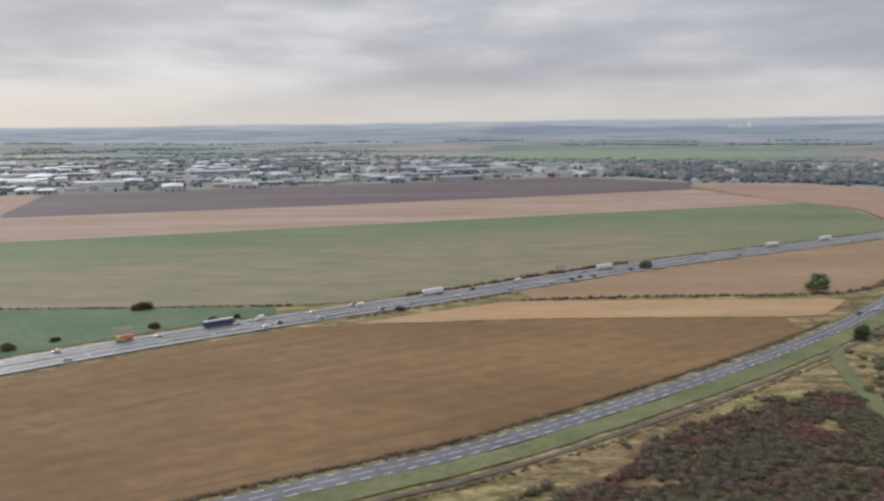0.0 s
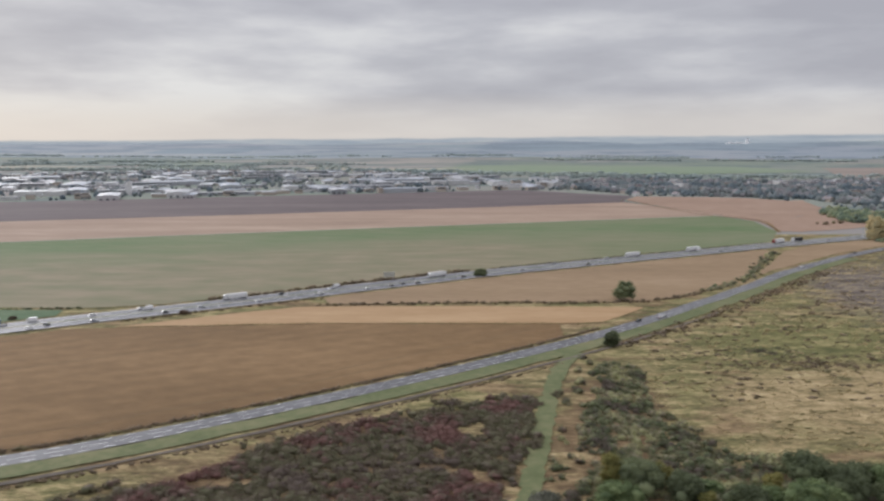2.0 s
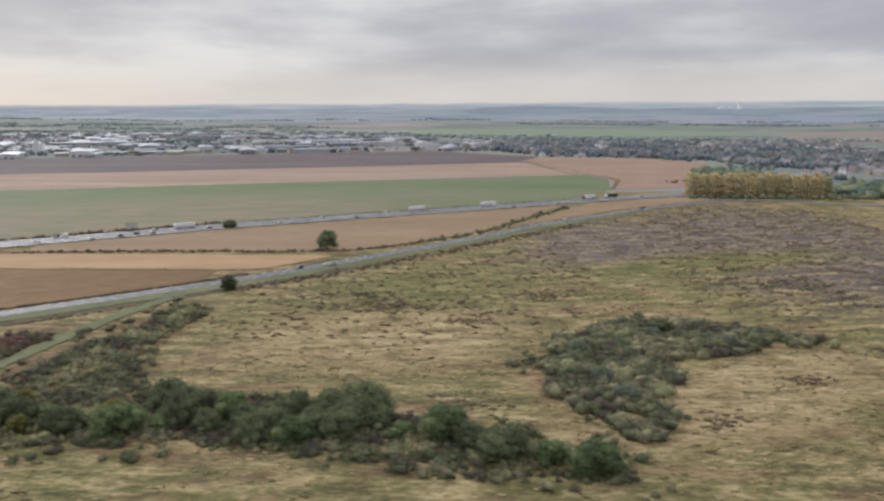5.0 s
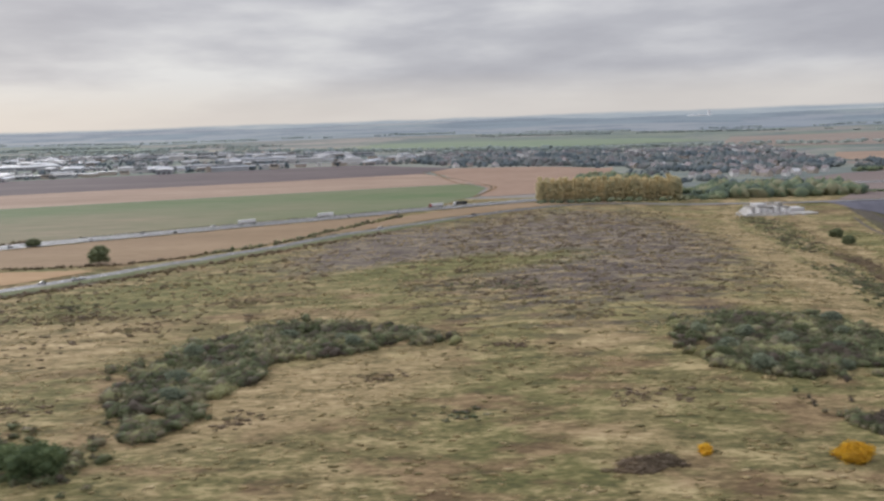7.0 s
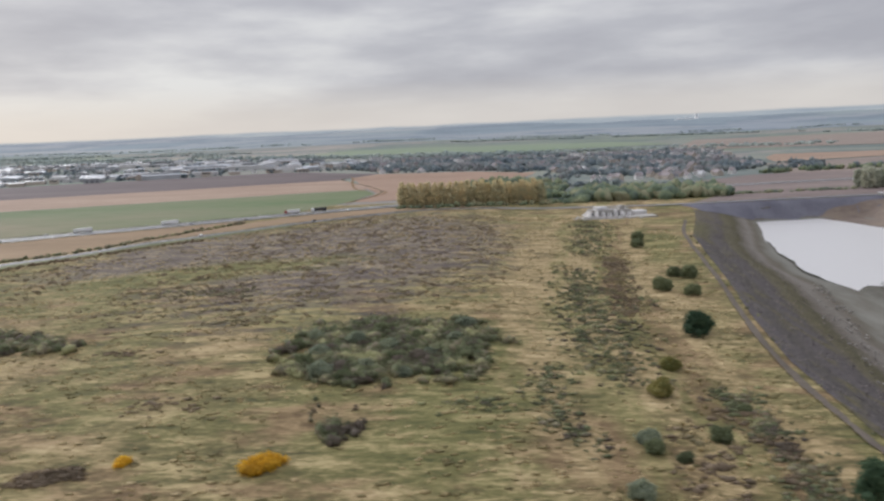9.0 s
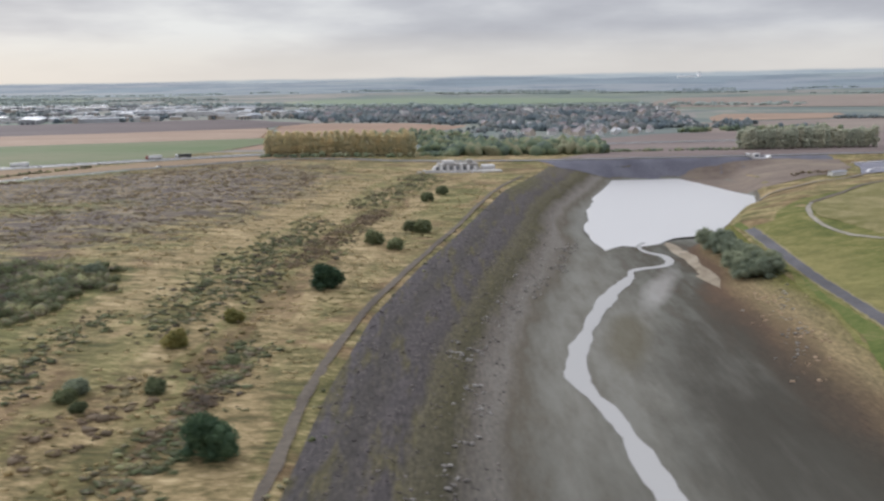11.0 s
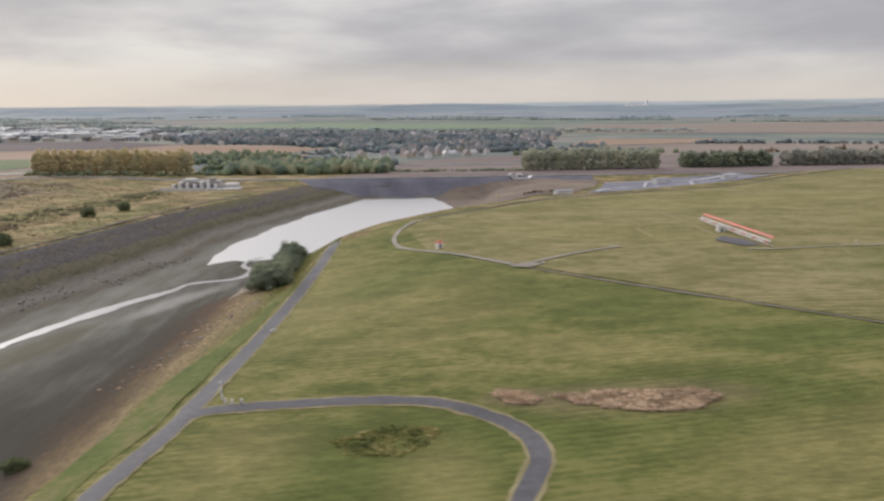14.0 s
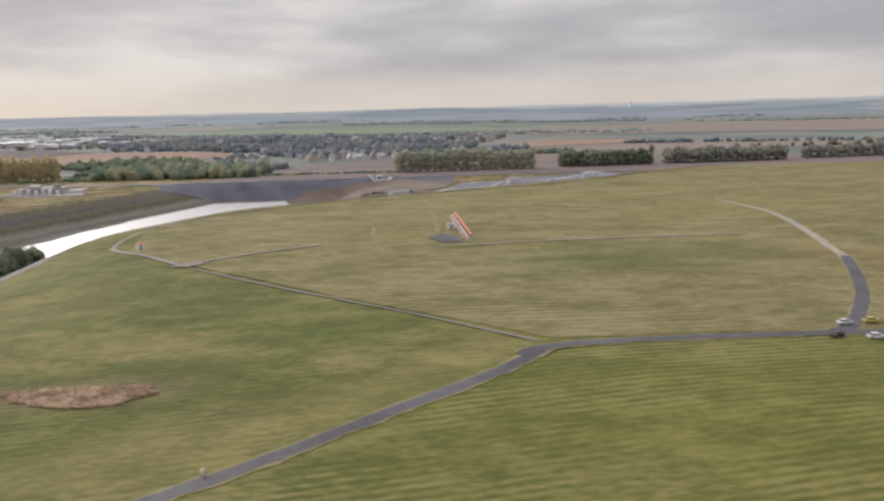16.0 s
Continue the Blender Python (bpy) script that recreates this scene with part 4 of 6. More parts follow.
    r = np.asarray(radii)[:, None, None] * (1 + rough * rng.uniform(-1, 1, (n, len(bv), 1)))
    v = np.asarray(centres)[:, None, :] + bv[None] * r * np.asarray(shape)
    f = bf[None] + (np.arange(n) * len(bv))[:, None, None]
    return v.reshape(-1, 3), f.reshape(-1, 3)


def leaves(rng, centres, radii, per, size, shape=(1, 1, 0.85)):
    """Small leaf sprays standing out of the clumps."""
    c = np.repeat(np.asarray(centres), per, 0)
    r = np.repeat(np.asarray(radii), per)
    d = rng.normal(size=(len(c), 3))
    d /= np.linalg.norm(d, axis=1)[:, None]
    p = c + d * (r * rng.uniform(0.85, 1.18, len(c)))[:, None] * np.asarray(shape)
    a, b = rng.normal(size=(len(c), 3)), rng.normal(size=(len(c), 3))
    k = (size * rng.uniform(0.6, 1.4, len(c)))[:, None]
    a, b = a / np.linalg.norm(a, axis=1)[:, None] * k, b / np.linalg.norm(b, axis=1)[:, None] * k
    v = np.stack([p - a, p + a * 0.6 + b * 0.5, p + b - a * 0.2], 1).reshape(-1, 3)
    return v, np.arange(len(v)).reshape(-1, 3)


def join(*chunks):
    vs, fs, k = [], [], 0
    for v, f in chunks:
        vs.append(v)
        fs.append(f + k)
        k += len(v)
    return np.concatenate(vs), np.concatenate(fs)


def tri_mesh(name, v, f, mat):
    me = bpy.data.meshes.new(name)
    me.vertices.add(len(v))
    me.vertices.foreach_set("co", np.asarray(v, dtype=np.float32).ravel())
    me.loops.add(len(f) * 3)
    me.loops.foreach_set("vertex_index", np.asarray(f, dtype=np.int32).ravel())
    me.polygons.add(len(f))
    me.polygons.foreach_set("loop_start", np.arange(0, len(f) * 3, 3, dtype=np.int32))
    me.update(calc_edges=True)
    me.validate()
    me.materials.append(mat)
    return me


def limb(bm, a, b, ra, rb, sides=6):
    """A tapered limb from a to b."""
    a, b = Vector(a), Vector(b)
    q = (b - a).to_track_quat("Z", "Y").to_matrix()
    rings = []
    for p, r in ((a, ra), (b, rb)):
        rings.append([bm.verts.new(p + q @ Vector((r * math.cos(i * math.tau / sides), r * math.sin(i * math.tau / sides), 0))) for i in range(sides)])
    for i in range(sides):
        bm.faces.new((rings[0][i], rings[0][(i + 1) % sides], rings[1][(i + 1) % sides], rings[1][i]))
    bm.faces.new(rings[1])


BARK = plain("bark", (0.13, 0.10, 0.075), 0.9)


def make_tree(name, seed, height, width, leaf, label, category="tree", base=0.12, lobes=40, per=95, size=0.55, form="round", group=""):
    """A tree: tapered trunk with limbs, and a crown of clumps and leaf sprays with gaps."""
    rng = np.random.default_rng(seed)
    root = tagged(new(name), label, category, group)
    low = base * height
    cs, rs = [], []
    for _ in range(lobes):
        if form == "tall":
            h = rng.uniform(0, 1)
            ring = width / 2 * (0.55 + 0.45 * math.sin(math.pi * min(1, h * 0.9 + 0.15))) * math.sqrt(rng.uniform(0.05, 1)) * 0.8
            r = width * rng.uniform(0.16, 0.26)
        else:
            h = rng.uniform(0, 1) ** 0.85
            ring = width / 2 * math.sqrt(max(0.05, 1 - (h * 1.15 - 0.3) ** 2)) * math.sqrt(rng.uniform(0.1, 1)) * 0.78
            r = width * rng.uniform(0.11, 0.21)
        a = rng.uniform(0, math.tau)
        if form == "round":
            ring *= 1 + 0.24 * math.sin(2 * a + seed) + 0.16 * math.sin(3 * a + 1.7 * seed)
            h *= 0.86 + 0.14 * math.sin(a + 2.3 * seed)
        cs.append((ring * math.cos(a), ring * math.sin(a), low + r * 0.7 + h * (height - low - r * 1.6)))
        rs.append(r)
    v, f = join(lumps(rng, cs, np.array(rs) * 0.78), leaves(rng, cs, rs, per, size))
    crown = new("crown", tri_mesh("crown", v, f, leaf))
    crown.parent = root
    bm = bmesh.new()
    tr = 0.025 * height + 0.05
    limb(bm, (0, 0, -0.5), (0, 0, low + 0.35 * height), tr, tr * 0.55, 8)
    for i in range(5):
        a = i * 2.4 + seed
        limb(bm, (0, 0, low + 0.1 * height + 0.04 * i * height), (math.cos(a) * width * 0.28, math.sin(a) * width * 0.28, low + (0.35 + 0.07 * i) * height), tr * 0.45, tr * 0.15, 5)
    me = bpy.data.meshes.new("trunk")
    bm.to_mesh(me)
    bm.free()
    me.materials.append(BARK)
    trunk = new("trunk", me)
    trunk.parent = root
    return root


def on_ground(x, y, sink=0.0):
    return float(ground_height(x, y)) - sink


def plant_at(master, spots, seed=0, spread=0.15):
    """The first spot takes the master, the others copies of it."""
    rng = np.random.default_rng(seed)
    for i, (x, y) in enumerate(spots):
        k = 1 + rng.uniform(-spread, spread)
        m = pose(x, y, on_ground(x, y, 0.1), 0, 0, rng.uniform(0, 360)) @ Matrix.Diagonal((k * rng.uniform(0.92, 1.08), k, k * rng.uniform(0.9, 1.1), 1))
        if i == 0:
            master.matrix_basis = m
        else:
            c = copy_thing(master, Matrix.Identity(4))
            c.matrix_basis = m


# Grove, olive, yellow and dun leaf tones are paled with distance haze.
LEAF_DARK = leaf_material("dark_leaves", [(0.102, 0.120, 0.068), (0.162, 0.190, 0.105), (0.234, 0.258, 0.138)])
LEAF_GROVE = leaf_material("hazed_grove_leaves", [(0.179, 0.213, 0.162), (0.252, 0.289, 0.207), (0.347, 0.375, 0.252)])
LEAF_PINE = leaf_material("evergreen_leaves", [(0.042, 0.075, 0.045), (0.072, 0.12, 0.068), (0.12, 0.18, 0.095)])
LEAF_MID = leaf_material("green_leaves", [(0.090, 0.128, 0.064), (0.166, 0.217, 0.102), (0.280, 0.331, 0.159)])
LEAF_PALE = leaf_material("silvery_leaves", [(0.128, 0.136, 0.104), (0.224, 0.224, 0.176), (0.352, 0.336, 0.272)])
LEAF_OLIVE = leaf_material("hazed_olive_leaves", [(0.407, 0.431, 0.344), (0.493, 0.512, 0.403), (0.604, 0.585, 0.454)])
LEAF_YELLOW = leaf_material("yellow_leaves", [(0.47, 0.46, 0.31), (0.62, 0.55, 0.34), (0.76, 0.62, 0.36)])
LEAF_DUN = leaf_material("hazed_brown_leaves", [(0.306, 0.314, 0.282), (0.393, 0.393, 0.345), (0.510, 0.488, 0.408)])
LEAF_BRIGHT = leaf_material("bright_yellow_leaves", [(0.5, 0.29, 0.03), (0.76, 0.47, 0.04), (0.85, 0.6, 0.08)])
LEAF_GOLD = leaf_material("turning_leaves", [(0.16, 0.17, 0.06), (0.25, 0.235, 0.085), (0.36, 0.30, 0.11)])
LEAF_RUST = leaf_material("bare_brown_twigs", [(0.072, 0.053, 0.041), (0.133, 0.094, 0.070), (0.224, 0.163, 0.102)])

plant_at(make_tree("tree", 1, 15.5, 17, LEAF_DARK, "large round dark green tree beside a field hedge", size=0.6, lobes=34, base=0.02), [(259, 527)])
plant_at(make_tree("tree", 2, 9.5, 9, LEAF_DARK, "dark upright tree beside the road verge", base=0.03), [(226, 408)])
plant_at(make_tree("tree", 3, 7, 11, LEAF_DARK, "low dark green tree at the motorway edge", base=0.02), [(164, 622)])
plant_at(make_tree("bush", 4, 5, 12, LEAF_RUST, "dark round bush in the field hedge", "bush", base=0.0), [(-195, 490)])
plant_at(make_tree("bush", 5, 3.2, 7, LEAF_RUST, "small dark bush on the motorway verge", "bush", base=0.0, lobes=34), [(-28, 482), (-215, 415), (-232, 398), (-170, 442), (-140, 458), (-128, 466)], 3, 0.3)
plant_at(make_tree("tree", 6, 11.5, 11, LEAF_PINE, "dark blue-green evergreen tree on dry grass", base=0.0, lobes=72), [(748, 317), (745, 177)], 4, 0.06)
plant_at(make_tree("tree", 7, 7.5, 9.5, LEAF_DARK, "rounded dark green tree near the shore track", base=0.0, group="trees near the shore track"), [(758, 405), (770, 393), (775, 441), (782, 436), (780, 548), (790, 585)], 5, 0.12)
plant_at(make_tree("bush", 8, 5, 7, LEAF_GOLD, "yellow-green bush on dry grass", "bush", base=0.0, lobes=26), [(724, 271), (713, 245)], 6, 0.2)
plant_at(make_tree("tree", 9, 12.2, 13, LEAF_GROVE, "full green lakeside tree with a rounded crown", base=0.0, lobes=58, per=120, size=0.5, group="trees at the lakeside"), [(940, 373), (941, 383), (940, 394), (940, 405), (939, 416), (939, 427), (938, 437), (934, 379), (933, 367), (939, 361), (943, 366), (934, 373)], 7, 0.12)
plant_at(make_tree("bush", 10, 3.2, 10.5, LEAF_BRIGHT, "bright yellow autumn bush on the heath", "bush", base=0.0, size=0.5), [(600, 194)])
plant_at(make_tree("bush", 11, 2.0, 4.5, LEAF_BRIGHT, "small bright yellow bush on the heath", "bush", base=0.0, lobes=20), [(563, 199)], 8, 0.2)
plant_at(make_tree("bush", 12, 6, 8.5, LEAF_PALE, "silvery grey-leaved bush beside the grass track", "bush", base=0.0, lobes=34), [(168, 220), (146, 214), (120, 214)], 9, 0.12)
plant_at(make_tree("tree", 13, 8.5, 12.5, LEAF_DARK, "bushy dark green tree in a heath thicket", base=0.0, lobes=44, group="trees of the dark thicket"), [(200, 236), (212, 229), (229, 224), (262, 232), (272, 226), (283, 229), (293, 224), (304, 228), (314, 226), (324, 228), (255, 243), (267, 240), (309, 237), (320, 236), (288, 219), (352, 214), (362, 208), (296, 238)], 10, 0.36)
plant_at(make_tree("tree", 14, 8, 11.5, LEAF_MID, "bushy mid-green tree in a heath thicket", base=0.0, lobes=40, group="trees of the dark thicket"), [(220, 233), (238, 228), (246, 222), (277, 236), (190, 224), (345, 222), (374, 205), (386, 200), (258, 227), (300, 219), (332, 222)], 11, 0.38)
plant_at(make_tree("tree", 15, 9, 8, LEAF_GOLD, "tree with yellowing crown among dark bushes", base=0.0, lobes=34), [(208, 242), (240, 234), (192, 240), (216, 222)], 12, 0.3)
plant_at(make_tree("bush", 16, 4.5, 7, LEAF_GROVE, "bushy green shrub on the heath", "bush", base=0.0, lobes=40, group="shrubs on the heath"), [(400, 268), (408, 288), (396, 300), (414, 312), (430, 320), (452, 314), (458, 306), (405, 250), (600, 285), (612, 300), (625, 292), (640, 283), (596, 305), (650, 300), (632, 262), (618, 270), (604, 262), (655, 318), (700, 208), (690, 176)], 13, 0.3)
plant_at(make_tree("bush", 17, 3.4, 6, LEAF_DARK, "low dark shrub on the heath", "bush", base=0.0, lobes=26, group="shrubs on the heath"), [(392, 284), (404, 302), (420, 298), (438, 330), (446, 318), (412, 262), (590, 296), (607, 312), (620, 316), (636, 304), (645, 272), (628, 280), (612, 258), (660, 304), (596, 276), (700, 202), (706, 196), (720, 210), (735, 232), (910, 197)], 14, 0.35)

poplar = make_tree("poplar", 20, 25, 10, LEAF_YELLOW, "tall poplar with yellow autumn leaves in a row", lobes=60, per=34, size=1.0, form="tall", base=0.02, group="poplar row")
rng = np.random.default_rng(5)
spots = [(600 + i * 7.3 + rng.uniform(-1.5, 1.5), 846 + i * 0.7 + r * 11 + rng.uniform(-2, 2)) for r in range(2) for i in range(22)]
plant_at(poplar, spots, 15, 0.1)
row = make_tree("tree", 21, 23, 11, LEAF_OLIVE, "tall olive-green poplar in a wind-break row", lobes=44, per=36, size=0.9, form="tall", base=0.04, group="wind-break rows")
plant_at(row, [(1122 + i * 8.0, 893 + i * 1.1 + r * 12 + rng.uniform(-2, 2)) for r in range(2) for i in range(20)], 16, 0.1)
grove = make_tree("tree", 22, 20, 13, LEAF_GROVE, "tall dark green tree in a dense wind-break", lobes=44, per=36, size=0.9, form="tall", base=0.0, group="wind-break rows")
plant_at(grove, [(1316 + i * 9.5, 930 + i * 1.6 + r * 12 + rng.uniform(-2, 2)) for r in range(2) for i in range(12)], 17, 0.12)
dun = make_tree("tree", 23, 19, 13, LEAF_DUN, "tall tree with dull brownish crown in a wind-break", lobes=44, per=36, size=0.9, form="tall", base=0.0, group="wind-break rows")
plant_at(dun, [(1448 + i * 9.5, 955 + i * 1.8 + r * 12) for r in range(2) for i in range(17)] + [(1640 + i * 10, 1010 + i * 3) for i in range(14)], 18, 0.14)


# ---------------------------------------------------------------- thickets, hedges, tufts: too many to count
def inside(poly, px, py):
    ok = np.zeros(len(px), bool)
    for (ax, ay), (bx, by) in zip(poly, poly[1:] + poly[:1]):
        hit = ((ay > py) != (by > py)) & (px < (bx - ax) * (py - ay) / (by - ay + 1e-9) + ax)
        ok ^= hit
    return ok


def scatter(poly, n, seed):
    rng = np.random.default_rng(seed)
    px = rng.uniform(min(p[0] for p in poly), max(p[0] for p in poly), n)
    py = rng.uniform(min(p[1] for p in poly), max(p[1] for p in poly), n)
    k = inside(poly, px, py)
    return px[k], py[k]


def scatter_ragged(poly, n, seed, hole=0.42):
    """The same with a ragged edge and gaps."""
    px, py = scatter(wobble(poly, 5, 4.5, seed), n, seed)
    mx, my = sum(p[0] for p in poly) / len(poly), sum(p[1] for p in poly) / len(poly)
    qx, qy = scatter([(mx + (a - mx) * 1.12, my + (b - my) * 1.12) for a, b in wobble(poly, 8, 9.0, seed + 1)], n // 5, seed + 500)
    clear = np.abs(qx - np.interp(qy, [120, 202, 228, 270, 353, 395], [150, 160, 164, 172, 189, 205])) > 5.5
    px, py = np.append(px, qx[clear]), np.append(py, qy[clear])
    k = np.array([noise.noise(Vector((a * 0.07, b * 0.09, seed))) for a, b in zip(px, py)]) < hole
    return px[k], py[k]


def shrubs(name, px, py, low, high, mat, label, category, seed, leaf=10, size=0.35, flat=0.8, wide=1.1, up=0.0):
    """Many shrubs of one thicket in one mesh."""
    rng = np.random.default_rng(seed)
    r = low + (high - low) * rng.uniform(0, 1, len(px)) ** 1.6
    z = ground_height(px, py) + r * flat * 0.45 + up
    c = np.column_stack([px, py, z])
    v, f = join(lumps(rng, c, r * (0.92 if leaf < 8 else 0.74), (wide, 1.1, flat), rough=0.6), leaves(rng, c, r, leaf, size, (wide, 1.1, flat)))
    return tagged(new(name, tri_mesh(name, v, f, mat)), label, category, kind="stuff")


def thicket_leaves(name, tones, scale):
    """Mixed thicket: patches of differing plants, each shrub a little different."""
    m = bpy.data.materials.new(name)
    m.use_nodes = True
    nt = m.node_tree
    b = nt.nodes["Principled BSDF"]
    g = nt.nodes.new("ShaderNodeNewGeometry")
    f = math_node(nt, "ADD", math_node(nt, "MULTIPLY", math_node(nt, "SUBTRACT", noise_node(nt, land_position(nt), scale, 4.0, 0.6), 0.5), 1.9), math_node(nt, "ADD", math_node(nt, "MULTIPLY", g.outputs["Random Per Island"], 0.2), 0.4))
    thin_leaf(nt, b, ramp_node(nt, f, [(0.3 + 0.4 * i / (len(tones) - 1), c) for i, c in enumerate(tones)]))
    return m


T_RED = thicket_leaves("red_thicket_leaves", [(0.215, 0.122, 0.105), (0.19, 0.132, 0.108), (0.165, 0.14, 0.10), (0.15, 0.152, 0.085), (0.195, 0.17, 0.11), (0.165, 0.13, 0.108)], 0.03)
T_DARK = thicket_leaves("dark_thicket_leaves", [(0.144, 0.119, 0.094), (0.125, 0.147, 0.079), (0.206, 0.231, 0.120), (0.256, 0.213, 0.156), (0.375, 0.375, 0.198)], 0.07)
T_TUFT = thicket_leaves("tuft_leaves", [(0.20, 0.175, 0.085), (0.29, 0.245, 0.12), (0.41, 0.33, 0.17), (0.52, 0.415, 0.225), (0.60, 0.49, 0.29)], 0.07)
T_BROWN = thicket_leaves("heather_leaves", [(0.165, 0.130, 0.090), (0.230, 0.177, 0.123), (0.289, 0.224, 0.153), (0.242, 0.210, 0.118)], 0.06)
T_WOOD = thicket_leaves("woodland_leaves", [(0.131, 0.174, 0.138), (0.192, 0.248, 0.168), (0.267, 0.316, 0.186), (0.347, 0.342, 0.222)], 0.03)
# Town trees and far woods: foliage paled and blued with painted distance haze.
T_TOWN = thicket_leaves("hazed_town_leaves", [(0.147, 0.190, 0.217), (0.194, 0.235, 0.253), (0.252, 0.282, 0.274), (0.293, 0.282, 0.293)], 0.006)
T_FAR = thicket_leaves("hazed_wood_leaves", [(0.30, 0.36, 0.35), (0.36, 0.42, 0.40), (0.42, 0.47, 0.43)], 0.002)

px, py = scatter_ragged([(20, 215), (58, 248), (88, 283), (130, 304), (177, 322), (184, 330), (170, 268), (158, 222), (140, 190), (60, 180)], 7000, 30, 0.36)
shrubs("red_thicket", px, py, 0.7, 2.4, T_RED, "tangled thicket of red-brown and purple autumn shrubs", "thicket", 30, 64, 0.55)
px, py = scatter_ragged([(172, 215), (184, 262), (200, 330), (215, 375), (230, 360), (222, 300), (238, 262), (290, 252), (332, 240), (360, 222), (395, 210), (400, 190), (340, 200), (300, 212), (220, 212)], 7500, 31, 0.5)
shrubs("dark_thicket", px, py, 0.6, 2.2, T_DARK, "thicket of brown and dark green shrubs", "thicket", 31, 64, 0.55)
px, py = scatter_ragged([(395, 228), (380, 262), (386, 300), (400, 326), (424, 342), (455, 344), (486, 322), (500, 312), (470, 304), (440, 298), (424, 280), (420, 242), (408, 222)], 3600, 32)
shrubs("heath_thicket", px, py, 0.8, 3.6, T_DARK, "curved thicket of dark green and brown shrubs", "thicket", 32, 64, 0.55)
px, py = scatter_ragged([(590, 276), (595, 318), (614, 338), (638, 328), (660, 322), (663, 292), (644, 264), (614, 254), (597, 262)], 2400, 33)
shrubs("heath_thicket", px, py, 0.7, 3.4, T_DARK, "dense oval thicket of dark green shrubs", "thicket", 33, 64, 0.55)
px, py = scatter_ragged([(696, 160), (712, 240), (722, 300), (730, 380), (738, 460), (745, 450), (736, 330), (728, 250), (722, 180), (722, 150)], 420, 34)
shrubs("heather", px, py, 0.5, 1.3, T_TUFT, "low scrub along the dry bank", "heather", 34, 10)

px, py = scatter([(200, 140), (240, 420), (330, 520), (440, 640), (540, 745), (620, 790), (700, 780), (790, 720), (826, 620), (794, 440), (762, 300), (757, 130)], 46000, 35)
dens = np.array([noise.noise(Vector((a * 0.022, b * 0.03, 3.0))) + 0.6 * noise.noise(Vector((a * 0.09, b * 0.12, 8.0))) for a, b in zip(px, py)])
k = dens > np.random.default_rng(3).uniform(-0.5, 0.9, len(dens))
shrubs("grass_tufts", px[k], py[k], 0.25, 0.8, T_TUFT, "clumps of dry and green grass all over the heath", "grass", 35, 6, 0.42, 0.38, 2.0)
px, py = scatter_ragged([(480, 345), (470, 460), (500, 640), (560, 760), (690, 735), (702, 600), (664, 392), (600, 350)], 5200, 36, 0.0)
shrubs("heather", px, py, 0.4, 1.3, T_BROWN, "low dark heather on the burnt rise", "heather", 36, 10, 0.5, 0.4, 2.0)
px, py = scatter_ragged([(230, 330), (250, 430), (345, 480), (420, 560), (430, 440), (400, 350), (330, 300)], 700, 37)
shrubs("heather", px, py, 0.6, 1.5, T_BROWN, "scattered dark brown shrubs on dry grass", "heather", 37, 12, 0.5, 0.5, 1.8)
px, py = scatter([(760, 130), (766, 281), (798, 436), (832, 601), (840, 601), (806, 436), (774, 281), (768, 130)], 420, 38)
shrubs("bank_weeds", px, py, 0.4, 1.0, T_DARK, "weeds growing along the edge of the track", "weeds", 38, 6)


def hedge(line, width, low, high, step, mat, label, seed, leaf=12):
    rng = np.random.default_rng(seed)
    pts = smooth_line(line, step)
    a = np.repeat(np.array(pts), 2, 0) + rng.normal(0, width / 2, (2 * len(pts), 2))
    keep = rng.uniform(0, 1, len(a)) < 0.85
    return shrubs("hedge", a[keep, 0], a[keep, 1], low, high, mat, label, "hedge", seed, leaf, 0.4)


hedge([p for p in offset_line(MOTOR, 19) if -30 < p[0] < 175][::4], 2.0, 1.2, 2.6, 2.2, T_BROWN, "dark brown hedge along the motorway", 40)
hedge([p for p in offset_line(MOTOR, 17.5) if 175 < p[0] < 470][::4], 1.2, 0.5, 1.2, 2.6, T_DARK, "low dark hedge along the motorway", 41, 13)
hedge([p for p in offset_line(MOTOR, -17.5) if -60 < p[0] < 60][::3], 2.5, 0.5, 1.4, 3.0, T_BROWN, "scrubby verge hedge beside the motorway", 42, 14)
hedge([(-620, 474), (-288, 491), (-200, 492), (-100, 497)], 1.2, 0.7, 1.5, 2.6, T_DARK, "thin dark hedge between two green fields", 43, 14)
hedge([(50, 509), (160, 517), (230, 518), (285, 528), (328, 560)], 2.5, 0.8, 2.0, 2.4, T_BROWN, "overgrown hedge between straw and stubble fields", 44, 16)
hedge([(328, 560), (375, 612), (418, 690), (452, 752)], 5.0, 1.0, 2.6, 2.0, T_DARK, "broad green hedge running to the motorway", 45, 16)
hedge([p for p in offset_line(SIDE, 9.5) if -220 < p[0] < 230][::3], 1.2, 0.6, 1.3, 1.1, T_BROWN, "low brown bank between field and road", 46, 16)
hedge([p for p in offset_line(SIDE, -24) if -120 < p[0] < 215][::4], 1.2, 0.4, 1.0, 2.2, T_BROWN, "low brown hedge beside the gravel lane", 47, 14)
hedge([p for p in offset_line(SIDE, -22) if 228 < p[0] < 470][::3], 7.0, 0.6, 2.0, 1.8, T_BROWN, "scrubby hedge between road and heath", 48, 16)
hedge([(-62, 443), (72, 459), (150, 459), (215, 459)], 1.5, 0.3, 0.6, 2.6, T_TUFT, "uncut strip of dry stems between crops", 49, 14)
hedge([(471, 1500), (460, 1430), (532, 1205), (560, 1075), (535, 935)], 1.5, 0.5, 1.2, 5, T_DARK, "thin field boundary hedge", 50, 12)

